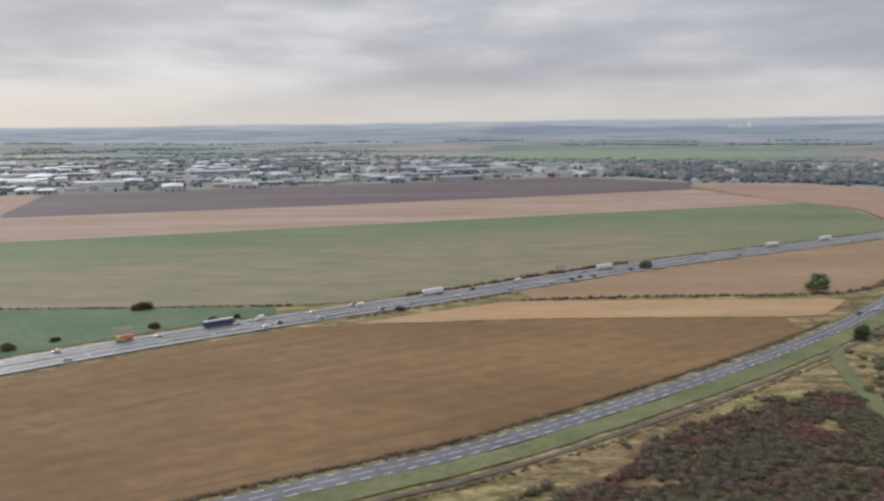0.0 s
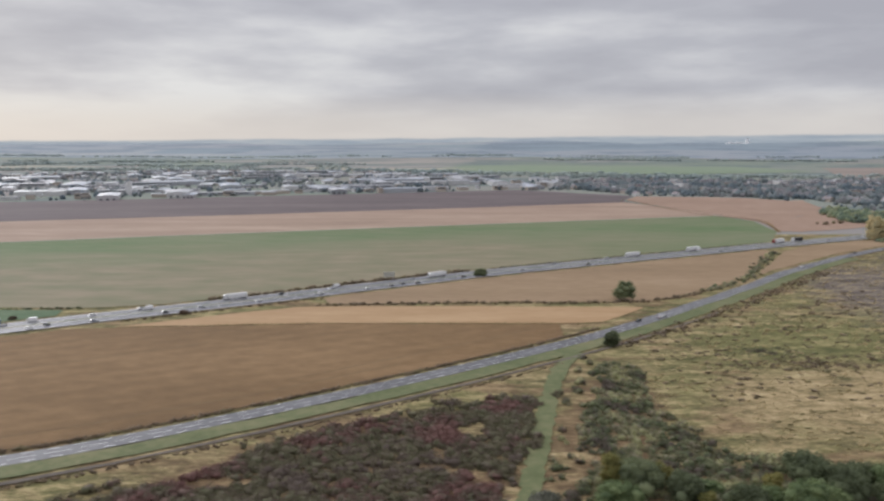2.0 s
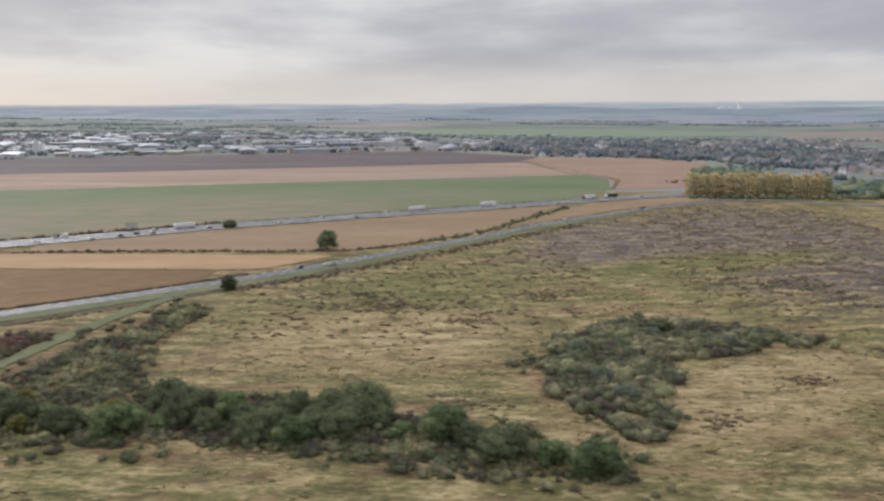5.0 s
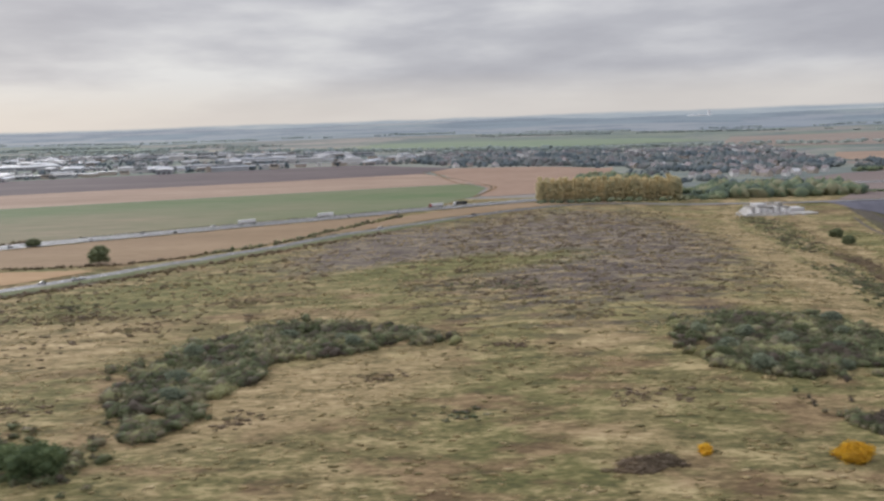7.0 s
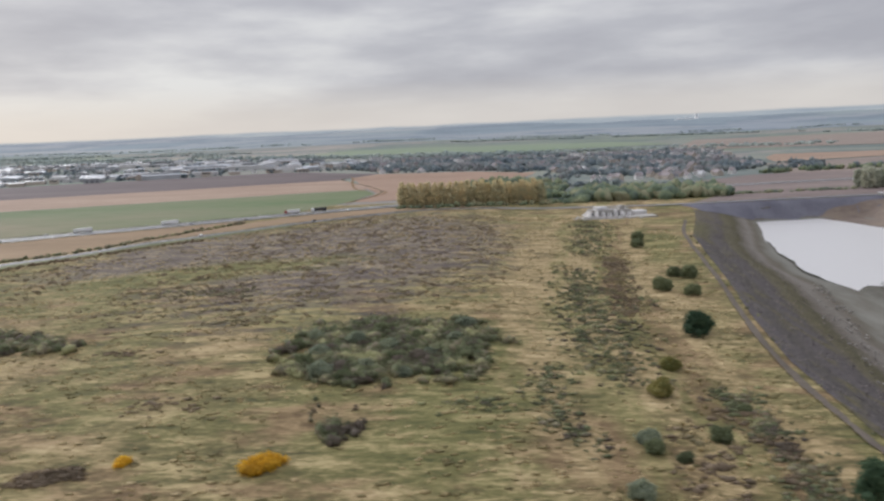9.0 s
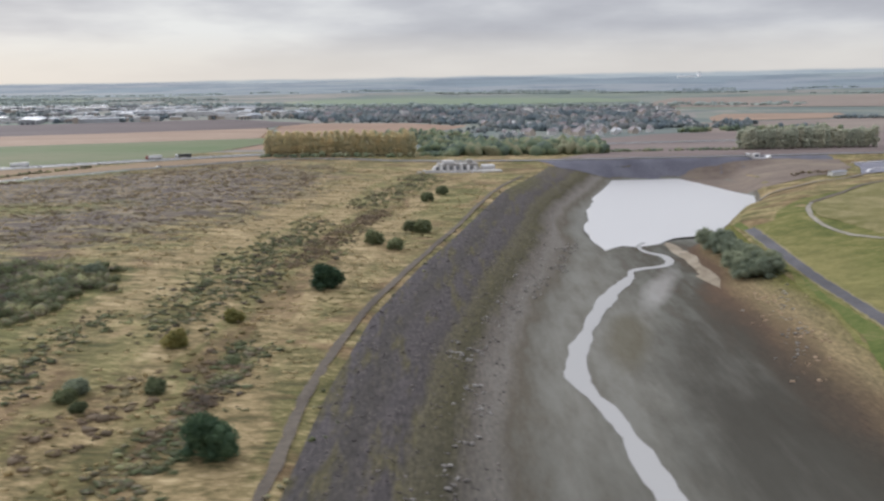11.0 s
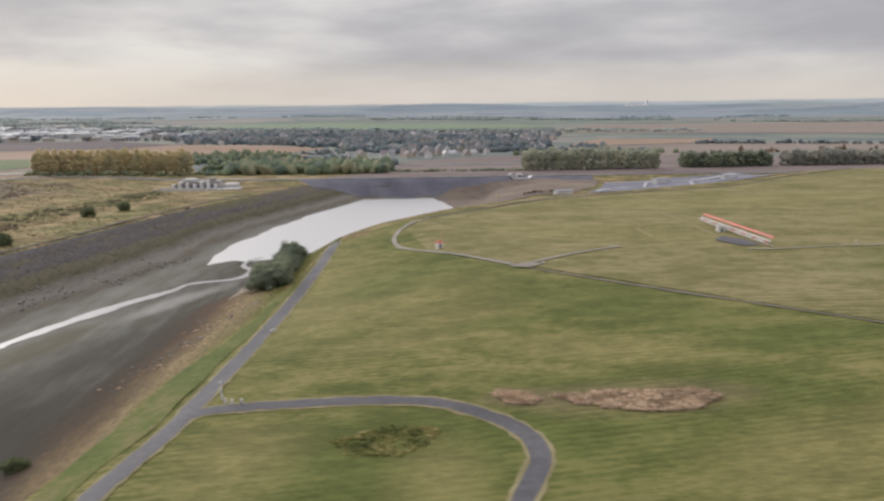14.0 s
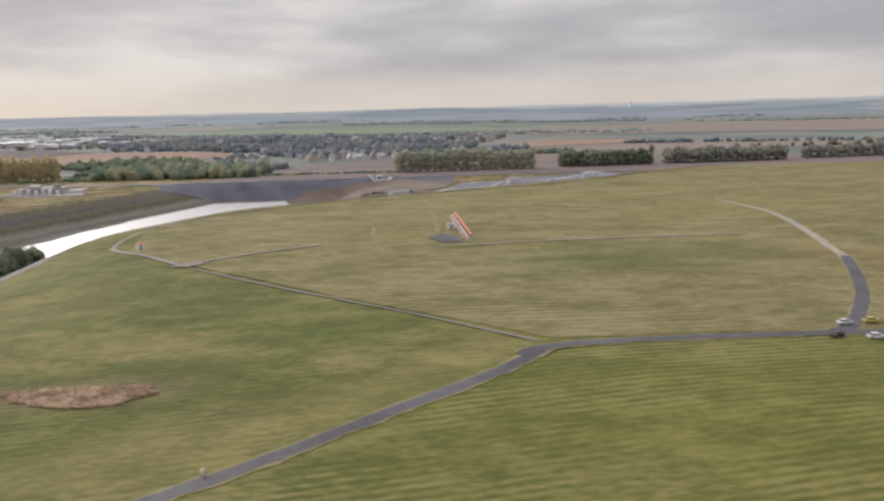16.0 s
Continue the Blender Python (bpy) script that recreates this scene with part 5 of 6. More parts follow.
px, py = scatter([(790, 880), (790, 960), (830, 1180), (770, 1290), (700, 1200), (670, 1050), (770, 960), (760, 900)], 700, 51)
shrubs("woodland", px, py, 3.5, 7.0, T_WOOD, "mixed green woodland behind the dam", "woodland", 51, 14, 0.9, 1.1)
px, py = scatter([(790, 850), (960, 862), (970, 900), (960, 960), (880, 990), (800, 960)], 520, 52)
shrubs("woodland", px, py, 5.0, 10.5, T_WOOD, "green tree belt along the dam", "woodland", 52, 16, 0.9, 1.1)
px, py = scatter([(596, 838), (758, 852), (758, 842), (596, 828)], 160, 56)
shrubs("undergrowth", px, py, 2.0, 4.5, T_WOOD, "olive undergrowth at the foot of the poplars", "undergrowth", 56, 16, 0.8, 0.9)
px, py = scatter([(1150, 1230), (1240, 1260), (1420, 1280), (1420, 1300), (1240, 1290), (1150, 1260)], 160, 53)
shrubs("woodland", px, py, 4.0, 7.0, T_WOOD, "row of trees beyond the ploughed field", "woodland", 53, 12, 0.9, 1.1)
px, py = scatter([(1420, 1230), (2200, 1450), (2200, 1490), (1420, 1265)], 260, 54)
shrubs("woodland", px, py, 4.0, 8.0, T_BROWN, "distant tree row turning brown", "woodland", 54, 10, 0.9, 1.1)
px, py = scatter([(612, 1000), (700, 1060), (700, 1085), (605, 1020)], 50, 55)
shrubs("woodland", px, py, 2.0, 3.5, T_BROWN, "brown bushes at the field corner", "woodland", 55, 10, 0.9, 1.1)


# dead reeds in the grass, and stones on the bank
T_REED = thicket_leaves("reed_leaves", [(0.396, 0.293, 0.198), (0.548, 0.415, 0.293), (0.680, 0.529, 0.378)], 0.2)
px, py = scatter(wobble([(1043, 210), (1047, 203), (1052, 198), (1062, 196), (1076, 196), (1083, 201), (1078, 206), (1064, 209), (1050, 208)], 2.5, 2.2, 62), 1500, 62)
shrubs("reeds", px, py, 0.25, 1.3, T_REED, "flattened tangle of dead brown reeds", "reeds", 62, 12, 0.5, 0.5, 1.4, 0.3)
T_ROUGH = thicket_leaves("rough_grass_leaves", [(0.133, 0.144, 0.049), (0.243, 0.238, 0.083), (0.354, 0.315, 0.122), (0.442, 0.387, 0.177)], 0.12)
px, py = scatter(wobble([(986, 193), (991, 185), (1000, 183), (1010, 186), (1011, 193), (999, 197)], 3, 1.5, 63), 420, 63)
shrubs("rough_grass", px, py, 0.25, 0.9, T_ROUGH, "rough uncut yellow-green grass tussocks", "grass", 63, 10, 0.4, 0.4, 1.5, 0.3)
STONE = thicket_leaves("bank_stone", [(0.08, 0.07, 0.072), (0.13, 0.115, 0.118), (0.2, 0.18, 0.172), (0.32, 0.29, 0.26)], 0.15)
px, py = scatter([(764, 130), (770, 281), (802, 436), (836, 601), (866, 690), (905, 690), (880, 601), (846, 436), (818, 281), (806, 130)], 9000, 64)
shrubs("bank_stones", px, py, 0.16, 0.5, STONE, "loose grey stones on the drained bank", "stones", 64, 0, 0.1, 0.6, 1.1, 0.15)
PALE_STONE = thicket_leaves("pale_rubble_stone", [(0.22, 0.205, 0.185), (0.34, 0.32, 0.295), (0.50, 0.48, 0.45)], 0.3)
px, py = scatter_ragged([(802, 150), (799, 231), (800, 267), (811, 315), (825, 351), (846, 405), (862, 470), (870, 470), (855, 405), (836, 351), (820, 310), (809, 262), (808, 225), (812, 150)], 4200, 330, 0.0)
shrubs("rubble_bands", px, py, 0.3, 0.95, PALE_STONE, "bands of pale rubble along the old waterline", "stones", 330, 0, 0.1, 0.6, 1.0, 0.25)
px, py = scatter_ragged([(934, 345), (940, 350), (926, 290), (916, 252), (908, 250), (916, 285)], 420, 331, 0.1)
shrubs("rubble_bands", px, py, 0.3, 0.8, PALE_STONE, "pale rubble on the tan shore slope", "stones", 331, 0, 0.1, 0.5, 1.1, 0.2)
for i, (line, wide, count) in enumerate((([(722, 450), (711, 350), (707, 300), (704, 258)], 24, 950), ([(737, 250), (735, 215), (734, 190), (728, 160)], 12, 380), ([(752, 500), (738, 410), (728, 350)], 14, 520), ([(682, 268), (676, 230), (690, 200)], 12, 160), ([(776, 700), (760, 600), (738, 520)], 22, 600))):
    pts = smooth_line(line, 2.0)
    gen = np.random.default_rng(340 + i)
    pick = np.array(pts)[gen.integers(0, len(pts), count)] + gen.normal(0, wide / 3, (count, 2))
    shrubs("scrub", pick[:, 0], pick[:, 1], 0.4, 1.5, (T_DARK, T_DARK, T_BROWN)[i % 3], "band of low brown and green scrub along the bank", "scrub", 340 + i, 20, 0.5, 0.5, 1.5)
px, py = scatter_ragged([(537, 197), (534, 186), (548, 181), (556, 188), (552, 196)], 200, 350, 0.3)
shrubs("scrub", px, py, 0.5, 1.5, T_BROWN, "low dark brown scrub on the heath", "scrub", 350, 24, 0.5, 0.5, 1.5)
px, py = scatter_ragged([(610, 223), (609, 213), (616, 208), (622, 213), (619, 221)], 110, 351, 0.3)
shrubs("scrub", px, py, 0.6, 2.0, T_DARK, "loose green shrubs beside the yellow bush", "scrub", 351, 30, 0.5, 1.2, 1.0)
for i, (mx, my, rx, ry, count) in enumerate(((318, 372, 36, 10, 150), (300, 395, 20, 12, 110), (352, 345, 14, 6, 50), (395, 392, 24, 10, 90), (520, 408, 40, 12, 130), (560, 340, 18, 8, 60), (470, 268, 12, 6, 36), (500, 232, 10, 6, 30), (560, 240, 14, 8, 40), (430, 232, 12, 8, 44), (655, 232, 14, 8, 50), (350, 250, 16, 8, 50), (520, 300, 16, 7, 40))):
    gen = np.random.default_rng(360 + i)
    shrubs("scrub", gen.normal(mx, rx / 2, count), gen.normal(my, ry / 2, count), 0.3, 1.15, (T_BROWN, T_DARK, T_BROWN)[i % 3], "scattered low dark scrub on the dry heath", "scrub", 360 + i, 18, 0.45, 0.45, 1.7)
px, py = scatter(wobble([(1026, 212), (1030, 206), (1036, 205), (1038, 208), (1034, 212), (1029, 214)], 2, 0.6, 65), 500, 65)
shrubs("reeds", px, py, 0.3, 0.8, T_REED, "small patch of flattened grey-brown reeds", "reeds", 65, 12, 0.4, 0.4, 1.6, 0.38)
px, py = scatter_ragged([(926, 250), (930, 300), (934, 352), (929, 356), (922, 310), (918, 255)], 260, 66, 0.1)
shrubs("dry_clumps", px, py, 0.4, 1.1, T_REED, "pale dry clumps on the brown shore slope", "grass", 66, 10, 0.5, 0.45)
px, py = scatter([(965, 880), (1120, 893), (1120, 903), (965, 896)], 150, 67)
shrubs("hedge", px, py, 1.6, 3.2, T_WOOD, "low green hedge behind the dam", "hedge", 67, 12, 0.8, 0.9)
px, py = scatter([(758, 850), (800, 850), (800, 880), (758, 870)], 60, 68)
shrubs("undergrowth", px, py, 2.5, 5.0, T_WOOD, "green bushes between poplars and dam", "undergrowth", 68, 12, 0.8, 0.9)
px, py = scatter_ragged([(700, 165), (722, 160), (738, 200), (740, 226), (726, 246), (708, 215)], 420, 69, 0.1)
shrubs("bracken", px, py, 0.5, 1.7, T_BROWN, "tangled brown bracken and scrub on the bank", "bracken", 69, 16, 0.5, 0.5, 1.5)
px, py = scatter_ragged([(716, 290), (732, 300), (748, 390), (756, 450), (746, 450), (730, 380)], 300, 70, 0.1)
shrubs("scrub", px, py, 0.5, 1.5, T_DARK, "low green scrub along the dry bank", "scrub", 70, 16, 0.5, 0.5, 1.5)


# ---------------------------------------------------------------- building blocks
def box(bm, x0, x1, y0, y1, z0, z1, bevel=0.0):
    v = [bm.verts.new((x, y, z)) for x in (x0, x1) for y in (y0, y1) for z in (z0, z1)]
    fs = [bm.faces.new([v[i] for i in q]) for q in ((0, 1, 3, 2), (4, 6, 7, 5), (0, 4, 5, 1), (2, 3, 7, 6), (0, 2, 6, 4), (1, 5, 7, 3))]
    if bevel:
        bmesh.ops.bevel(bm, geom=list({e for f in fs for e in f.edges}), offset=bevel, segments=2, affect="EDGES")


def prism(bm, outline, y0, y1):
    """An outline in x, z drawn out along y."""
    a = [bm.verts.new((x, y0, z)) for x, z in outline]
    b = [bm.verts.new((x, y1, z)) for x, z in outline]
    bm.faces.new(a)
    bm.faces.new(b[::-1])
    n = len(a)
    for i in range(n):
        bm.faces.new((a[i], b[i], b[(i + 1) % n], a[(i + 1) % n]))


def drum(bm, x, y, z, r, width, axis="Y", sides=14):
    q = {"Y": Matrix.Rotation(radians(90), 4, "X"), "Z": Matrix.Identity(4)}[axis]
    bmesh.ops.create_cone(bm, cap_ends=True, segments=sides, radius1=r, radius2=r, depth=width, matrix=Matrix.Translation((x, y, z)) @ q)


def part(name, bm, mat, parent, label=""):
    bmesh.ops.recalc_face_normals(bm, faces=bm.faces[:])
    me = bpy.data.meshes.new(name)
    bm.to_mesh(me)
    bm.free()
    me.materials.append(mat)
    ob = new(name, me)
    ob.parent = parent
    return tagged(ob, label) if label else ob


def boxes(*specs, bevel=0.0):
    bm = bmesh.new()
    for s in specs:
        box(bm, *s, bevel=bevel)
    return bm


WHITE_WALL = plain("white_render", (0.64, 0.63, 0.625), 0.8, vary=0.1, scale=0.1)
GREY_WALL = plain("grey_cladding", (0.36, 0.37, 0.39), 0.6, vary=0.12, scale=0.1)
TAN_WALL = plain("tan_render", (0.46, 0.40, 0.34), 0.85, vary=0.12, scale=0.1)
METAL_ROOF = plain("pale_metal_roof", (0.43, 0.44, 0.46), 0.5, vary=0.2, scale=0.05)
BLUE_ROOF = plain("blue_grey_roof", (0.33, 0.36, 0.41), 0.55, vary=0.12, scale=0.05)
TILE_ROOF = plain("brown_tile_roof", (0.25, 0.22, 0.225), 0.85, vary=0.2, scale=0.1)
SLATE_ROOF = plain("slate_roof", (0.2, 0.2, 0.215), 0.7, vary=0.15, scale=0.1)
DARK_DOOR = plain("dark_door", (0.12, 0.13, 0.15), 0.6)
GLASS = plain("window_glass", (0.06, 0.07, 0.08), 0.15, vary=0.1)
CONCRETE = plain("pale_concrete", (0.5, 0.48, 0.45), 0.85, vary=0.18, scale=0.15)


def make_shed(w, d, h, wall, roof, label):
    """A low works building: walls, shallow gabled roof, loading doors."""
    root = tagged(new("warehouse"), label, "warehouse", "works buildings of the town")
    bm = bmesh.new()
    prism(bm, [(-w / 2, -1), (w / 2, -1), (w / 2, h), (0, h + w * 0.05), (-w / 2, h)], -d / 2, d / 2)
    part("wall", bm, wall, root)
    bm = bmesh.new()
    k = w / 2 + 0.6
    prism(bm, [(-k, h), (-k, h + 0.5), (0, h + w * 0.05 + 0.55), (k, h + 0.5), (k, h), (0, h + w * 0.05 + 0.1)], -d / 2 - 0.6, d / 2 + 0.6)
    part("roof", bm, roof, root)
    for i in range(3):
        x = -w * 0.3 + i * w * 0.3
        part("loading_door", boxes((x - 2, x + 2, -d / 2 - 0.15, -d / 2, 0, 4.2)), DARK_DOOR, root)
    part("skylight", boxes((-w * 0.3, -w * 0.2, -d * 0.35, d * 0.35, h + w * 0.03, h + w * 0.03 + 0.5)), WHITE_WALL, root)
    return root


def make_hall(w, d, h, wall, roof, label):
    """A flat-roofed works hall: walls, overhanging roof slab, a band of glass."""
    root = tagged(new("works_hall"), label, "hall", "works buildings of the town")
    part("wall", boxes((-w / 2, w / 2, -d / 2, d / 2, -1, h)), wall, root)
    part("roof", boxes((-w / 2 - 0.4, w / 2 + 0.4, -d / 2 - 0.4, d / 2 + 0.4, h, h + 0.8)), roof, root)
    part("window_band", boxes((-w * 0.42, w * 0.42, -d / 2 - 0.1, -d / 2 + 0.02, h * 0.55, h * 0.8)), GLASS, root)
    return root


def make_house(w, d, h, wall, roof, label):
    """A small house: walls, gabled roof with eaves, chimney, door and windows on both long sides."""
    root = tagged(new("house"), label, "house", "houses of the town")
    bm = bmesh.new()
    prism(bm, [(-d / 2, -1), (d / 2, -1), (d / 2, h), (0, h + d * 0.42), (-d / 2, h)], -w / 2, w / 2)
    part("wall", bm, wall, root)
    bm = bmesh.new()
    k = d / 2 + 0.5
    prism(bm, [(-k, h - 0.4), (-k, h - 0.1), (0, h + d * 0.42 + 0.3), (k, h - 0.1), (k, h - 0.4), (0, h + d * 0.42)], -w / 2 - 0.4, w / 2 + 0.4)
    r = part("roof", bm, roof, root)
    part("chimney", boxes((-0.9, -0.2, w * 0.3, w * 0.3 + 0.9, h + d * 0.3, h + d * 0.42 + 1.1)), wall, r)
    for s in (-1, 1):
        for i in range(2):
            y = (i - 0.5) * w * 0.5
            x = s * (d / 2 + 0.04)
            part("window", boxes((x - 0.06, x + 0.06, y - 0.7, y + 0.7, 1.0, 2.3)), GLASS, root)
    part("door", boxes((d / 2, d / 2 + 0.08, -0.5, 0.5, 0, 2.1)), DARK_DOOR, root)
    return root


def make_block(w, d, floors, wall, label):
    """A flat-roofed block: walls, parapet roof, a strip of windows on each storey."""
    root = tagged(new("apartment_block"), label, "building", "blocks of the town")
    h = floors * 3.0
    part("wall", boxes((-w / 2, w / 2, -d / 2, d / 2, -1, h)), wall, root)
    part("roof", boxes((-w / 2 - 0.3, w / 2 + 0.3, -d / 2 - 0.3, d / 2 + 0.3, h, h + 0.6)), SLATE_ROOF, root)
    n = int(w / 4)
    for f in range(floors):
        for i in range(n):
            x = -w / 2 + (i + 0.5) * w / n
            part("window", boxes((x - 0.9, x + 0.9, -d / 2 - 0.1, -d / 2 + 0.02, f * 3 + 0.9, f * 3 + 2.3)), GLASS, root)
    return root


def settle_at(masters, spots, seed, angle=None, spread=0.2):
    """Spreads copies of the masters over the spots."""
    rng = np.random.default_rng(seed)
    used = set()
    for i, (x, y) in enumerate(spots):
        mi = int(rng.integers(len(masters))) if i >= len(masters) else i
        a = rng.choice([17, 17, 17, 107, 25]) + rng.uniform(-6, 6) if angle is None else angle + rng.uniform(-4, 4)
        k = 1 + rng.uniform(-spread, spread)
        m = pose(x, y, on_ground(x, y), 0, 0, a) @ Matrix.Diagonal((k, k, 1 + rng.uniform(-0.12, 0.2), 1))
        if mi not in used:
            masters[mi].matrix_basis = m
            used.add(mi)
        else:
            c = copy_thing(masters[mi], Matrix.Identity(4))
            c.matrix_basis = m


def spaced(poly, n, gap, seed):
    """Up to n places inside an outline, none nearer than gap to another."""
    px, py = scatter(poly, n * 8, seed)
    out = []
    for x, y in zip(px, py):
        if all((x - a) ** 2 + (y - b) ** 2 > gap * gap for a, b in out):
            out.append((x, y))
        if len(out) == n:
            break
    return out


def clustered(poly, n, gap, seed):
    """The same, drawn together into hamlets."""
    out = [(x, y) for x, y in spaced(poly, n * 3, gap, seed) if noise.noise(Vector((x * 0.009, y * 0.006, 11.0))) > -0.02]
    return out[:n]


FRONT = [(-1500, 1215), (-1100, 1305), (-722, 1420), (-400, 1540), (-102, 1655), (100, 1730), (290, 1800)]
WORKS = FRONT + [(420, 1760), (460, 2250), (-100, 2800), (-900, 2900), (-1700, 2300)]
sheds = [make_shed(34, 80, 9, WHITE_WALL, METAL_ROOF, "long white warehouse with a pale metal roof"), make_shed(26, 48, 7.5, GREY_WALL, METAL_ROOF, "grey metal-clad warehouse at the town edge"), make_shed(40, 100, 8, GREY_WALL, BLUE_ROOF, "wide grey warehouse with a blue-grey roof"), make_shed(20, 36, 6, TAN_WALL, METAL_ROOF, "small tan workshop with a pale roof"), make_shed(22, 60, 7, WHITE_WALL, BLUE_ROOF, "narrow white hall with a blue-grey roof")]
sheds += [make_hall(16, 30, 5.0, WHITE_WALL, SLATE_ROOF, "small white works hall with a dark flat roof"), make_hall(120, 24, 7.0, GREY_WALL, METAL_ROOF, "very long low grey hall with a flat roof"), make_hall(60, 18, 6.0, WHITE_WALL, BLUE_ROOF, "long low white hall with a flat roof"), make_hall(22, 14, 10.0, TAN_WALL, SLATE_ROOF, "tall narrow tan works building with a flat roof")]
jitter = np.random.default_rng(12)
near_row = [(x + jitter.uniform(-25, 25), y + jitter.uniform(14, 60)) for x, y in smooth_line(FRONT, 66)]
settle_at(sheds, near_row + spaced(WORKS, 270, 36, 70), 71, spread=0.35)
houses = [make_house(13, 9, 5.2, WHITE_WALL, TILE_ROOF, "white rendered house with a brown tiled roof"), make_house(12, 9, 3.4, WHITE_WALL, SLATE_ROOF, "low white house with a slate roof"), make_house(15, 10, 5.6, TAN_WALL, TILE_ROOF, "tan house with a brown tiled roof"), make_house(11, 8, 5.0, WHITE_WALL, METAL_ROOF, "white house with a pale grey roof")]
EAST = [(520, 1640), (700, 1580), (830, 1560), (880, 1380), (960, 1290), (1080, 1300), (1180, 1360), (1240, 1450), (1270, 1750), (1380, 2150), (1300, 2300), (1100, 2150), (700, 2300), (470, 2200), (400, 1850)]
HAMLET = [(870, 1185), (900, 1200), (1010, 1180), (1120, 1260), (1060, 1300), (960, 1260), (880, 1230)]
settle_at(houses, clustered(EAST, 140, 20, 72) + spaced(HAMLET, 24, 17, 73) + spaced(WORKS, 90, 40, 77) + [(520, 1605), (548, 1612), (600, 1600)], 74)
blocks = [make_block(34, 12, 4, WHITE_WALL, "white four-storey block with rows of windows"), make_block(26, 13, 3, TAN_WALL, "tan three-storey block with rows of windows")]
settle_at(blocks, spaced([(200, 1850), (420, 1770), (900, 1650), (1300, 1700), (1400, 2100), (300, 2300)], 26, 70, 75), 76)

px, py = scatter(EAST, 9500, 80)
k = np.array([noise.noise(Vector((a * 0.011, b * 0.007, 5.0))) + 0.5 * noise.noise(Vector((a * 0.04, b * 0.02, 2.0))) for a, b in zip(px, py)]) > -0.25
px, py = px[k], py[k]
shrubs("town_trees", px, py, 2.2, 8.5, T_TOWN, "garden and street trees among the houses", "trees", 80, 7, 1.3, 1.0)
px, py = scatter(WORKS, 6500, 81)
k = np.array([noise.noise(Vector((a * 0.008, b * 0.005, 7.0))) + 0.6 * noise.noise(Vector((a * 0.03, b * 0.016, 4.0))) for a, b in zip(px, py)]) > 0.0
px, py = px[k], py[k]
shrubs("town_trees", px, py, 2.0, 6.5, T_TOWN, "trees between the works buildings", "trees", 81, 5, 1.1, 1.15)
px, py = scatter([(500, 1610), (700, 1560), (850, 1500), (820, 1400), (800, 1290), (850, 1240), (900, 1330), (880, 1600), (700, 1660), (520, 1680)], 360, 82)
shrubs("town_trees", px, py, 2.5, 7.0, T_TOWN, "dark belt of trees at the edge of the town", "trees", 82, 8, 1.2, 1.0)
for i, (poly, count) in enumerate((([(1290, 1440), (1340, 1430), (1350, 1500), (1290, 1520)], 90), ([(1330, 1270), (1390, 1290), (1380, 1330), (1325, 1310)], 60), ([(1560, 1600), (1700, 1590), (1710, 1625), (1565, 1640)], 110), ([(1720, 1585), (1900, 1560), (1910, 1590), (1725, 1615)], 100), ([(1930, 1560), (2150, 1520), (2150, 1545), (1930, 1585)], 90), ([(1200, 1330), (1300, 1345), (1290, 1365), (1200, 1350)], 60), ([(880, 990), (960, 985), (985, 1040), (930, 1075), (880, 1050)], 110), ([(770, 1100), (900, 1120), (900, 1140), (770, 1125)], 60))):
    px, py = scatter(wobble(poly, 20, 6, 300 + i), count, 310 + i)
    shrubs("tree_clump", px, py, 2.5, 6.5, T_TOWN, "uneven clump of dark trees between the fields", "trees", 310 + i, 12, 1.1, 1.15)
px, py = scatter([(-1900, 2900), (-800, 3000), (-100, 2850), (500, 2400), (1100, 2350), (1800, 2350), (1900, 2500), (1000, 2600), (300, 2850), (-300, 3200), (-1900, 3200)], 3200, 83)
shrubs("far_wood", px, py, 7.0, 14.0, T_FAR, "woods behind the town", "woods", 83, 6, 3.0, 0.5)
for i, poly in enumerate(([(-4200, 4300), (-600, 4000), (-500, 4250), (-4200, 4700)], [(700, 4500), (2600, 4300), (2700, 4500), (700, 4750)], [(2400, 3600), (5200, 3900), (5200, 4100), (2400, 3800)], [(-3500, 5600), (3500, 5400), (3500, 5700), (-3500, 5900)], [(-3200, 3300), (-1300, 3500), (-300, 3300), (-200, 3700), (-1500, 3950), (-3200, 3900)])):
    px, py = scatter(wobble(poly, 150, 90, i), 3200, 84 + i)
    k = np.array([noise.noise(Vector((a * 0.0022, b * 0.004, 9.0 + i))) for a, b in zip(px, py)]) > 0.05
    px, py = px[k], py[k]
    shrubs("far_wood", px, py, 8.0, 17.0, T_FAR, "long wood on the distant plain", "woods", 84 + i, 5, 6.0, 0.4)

# white silo tower on the works' edge
silo = tagged(new("silo_tower"), "tall white silo tower at the edge of the works", "silo")
part("shaft", boxes((-6, 6, -5, 5, -1, 24), bevel=0.4), WHITE_WALL, silo)
part("headhouse", boxes((-3.5, 4.5, -4, 4, 24, 29), bevel=0.3), WHITE_WALL, silo)
part("annex", boxes((6, 20, -5, 6, -1, 8)), GREY_WALL, silo)
silo.matrix_basis = pose(-535, 1625, on_ground(-535, 1625), 0, 0, 15)

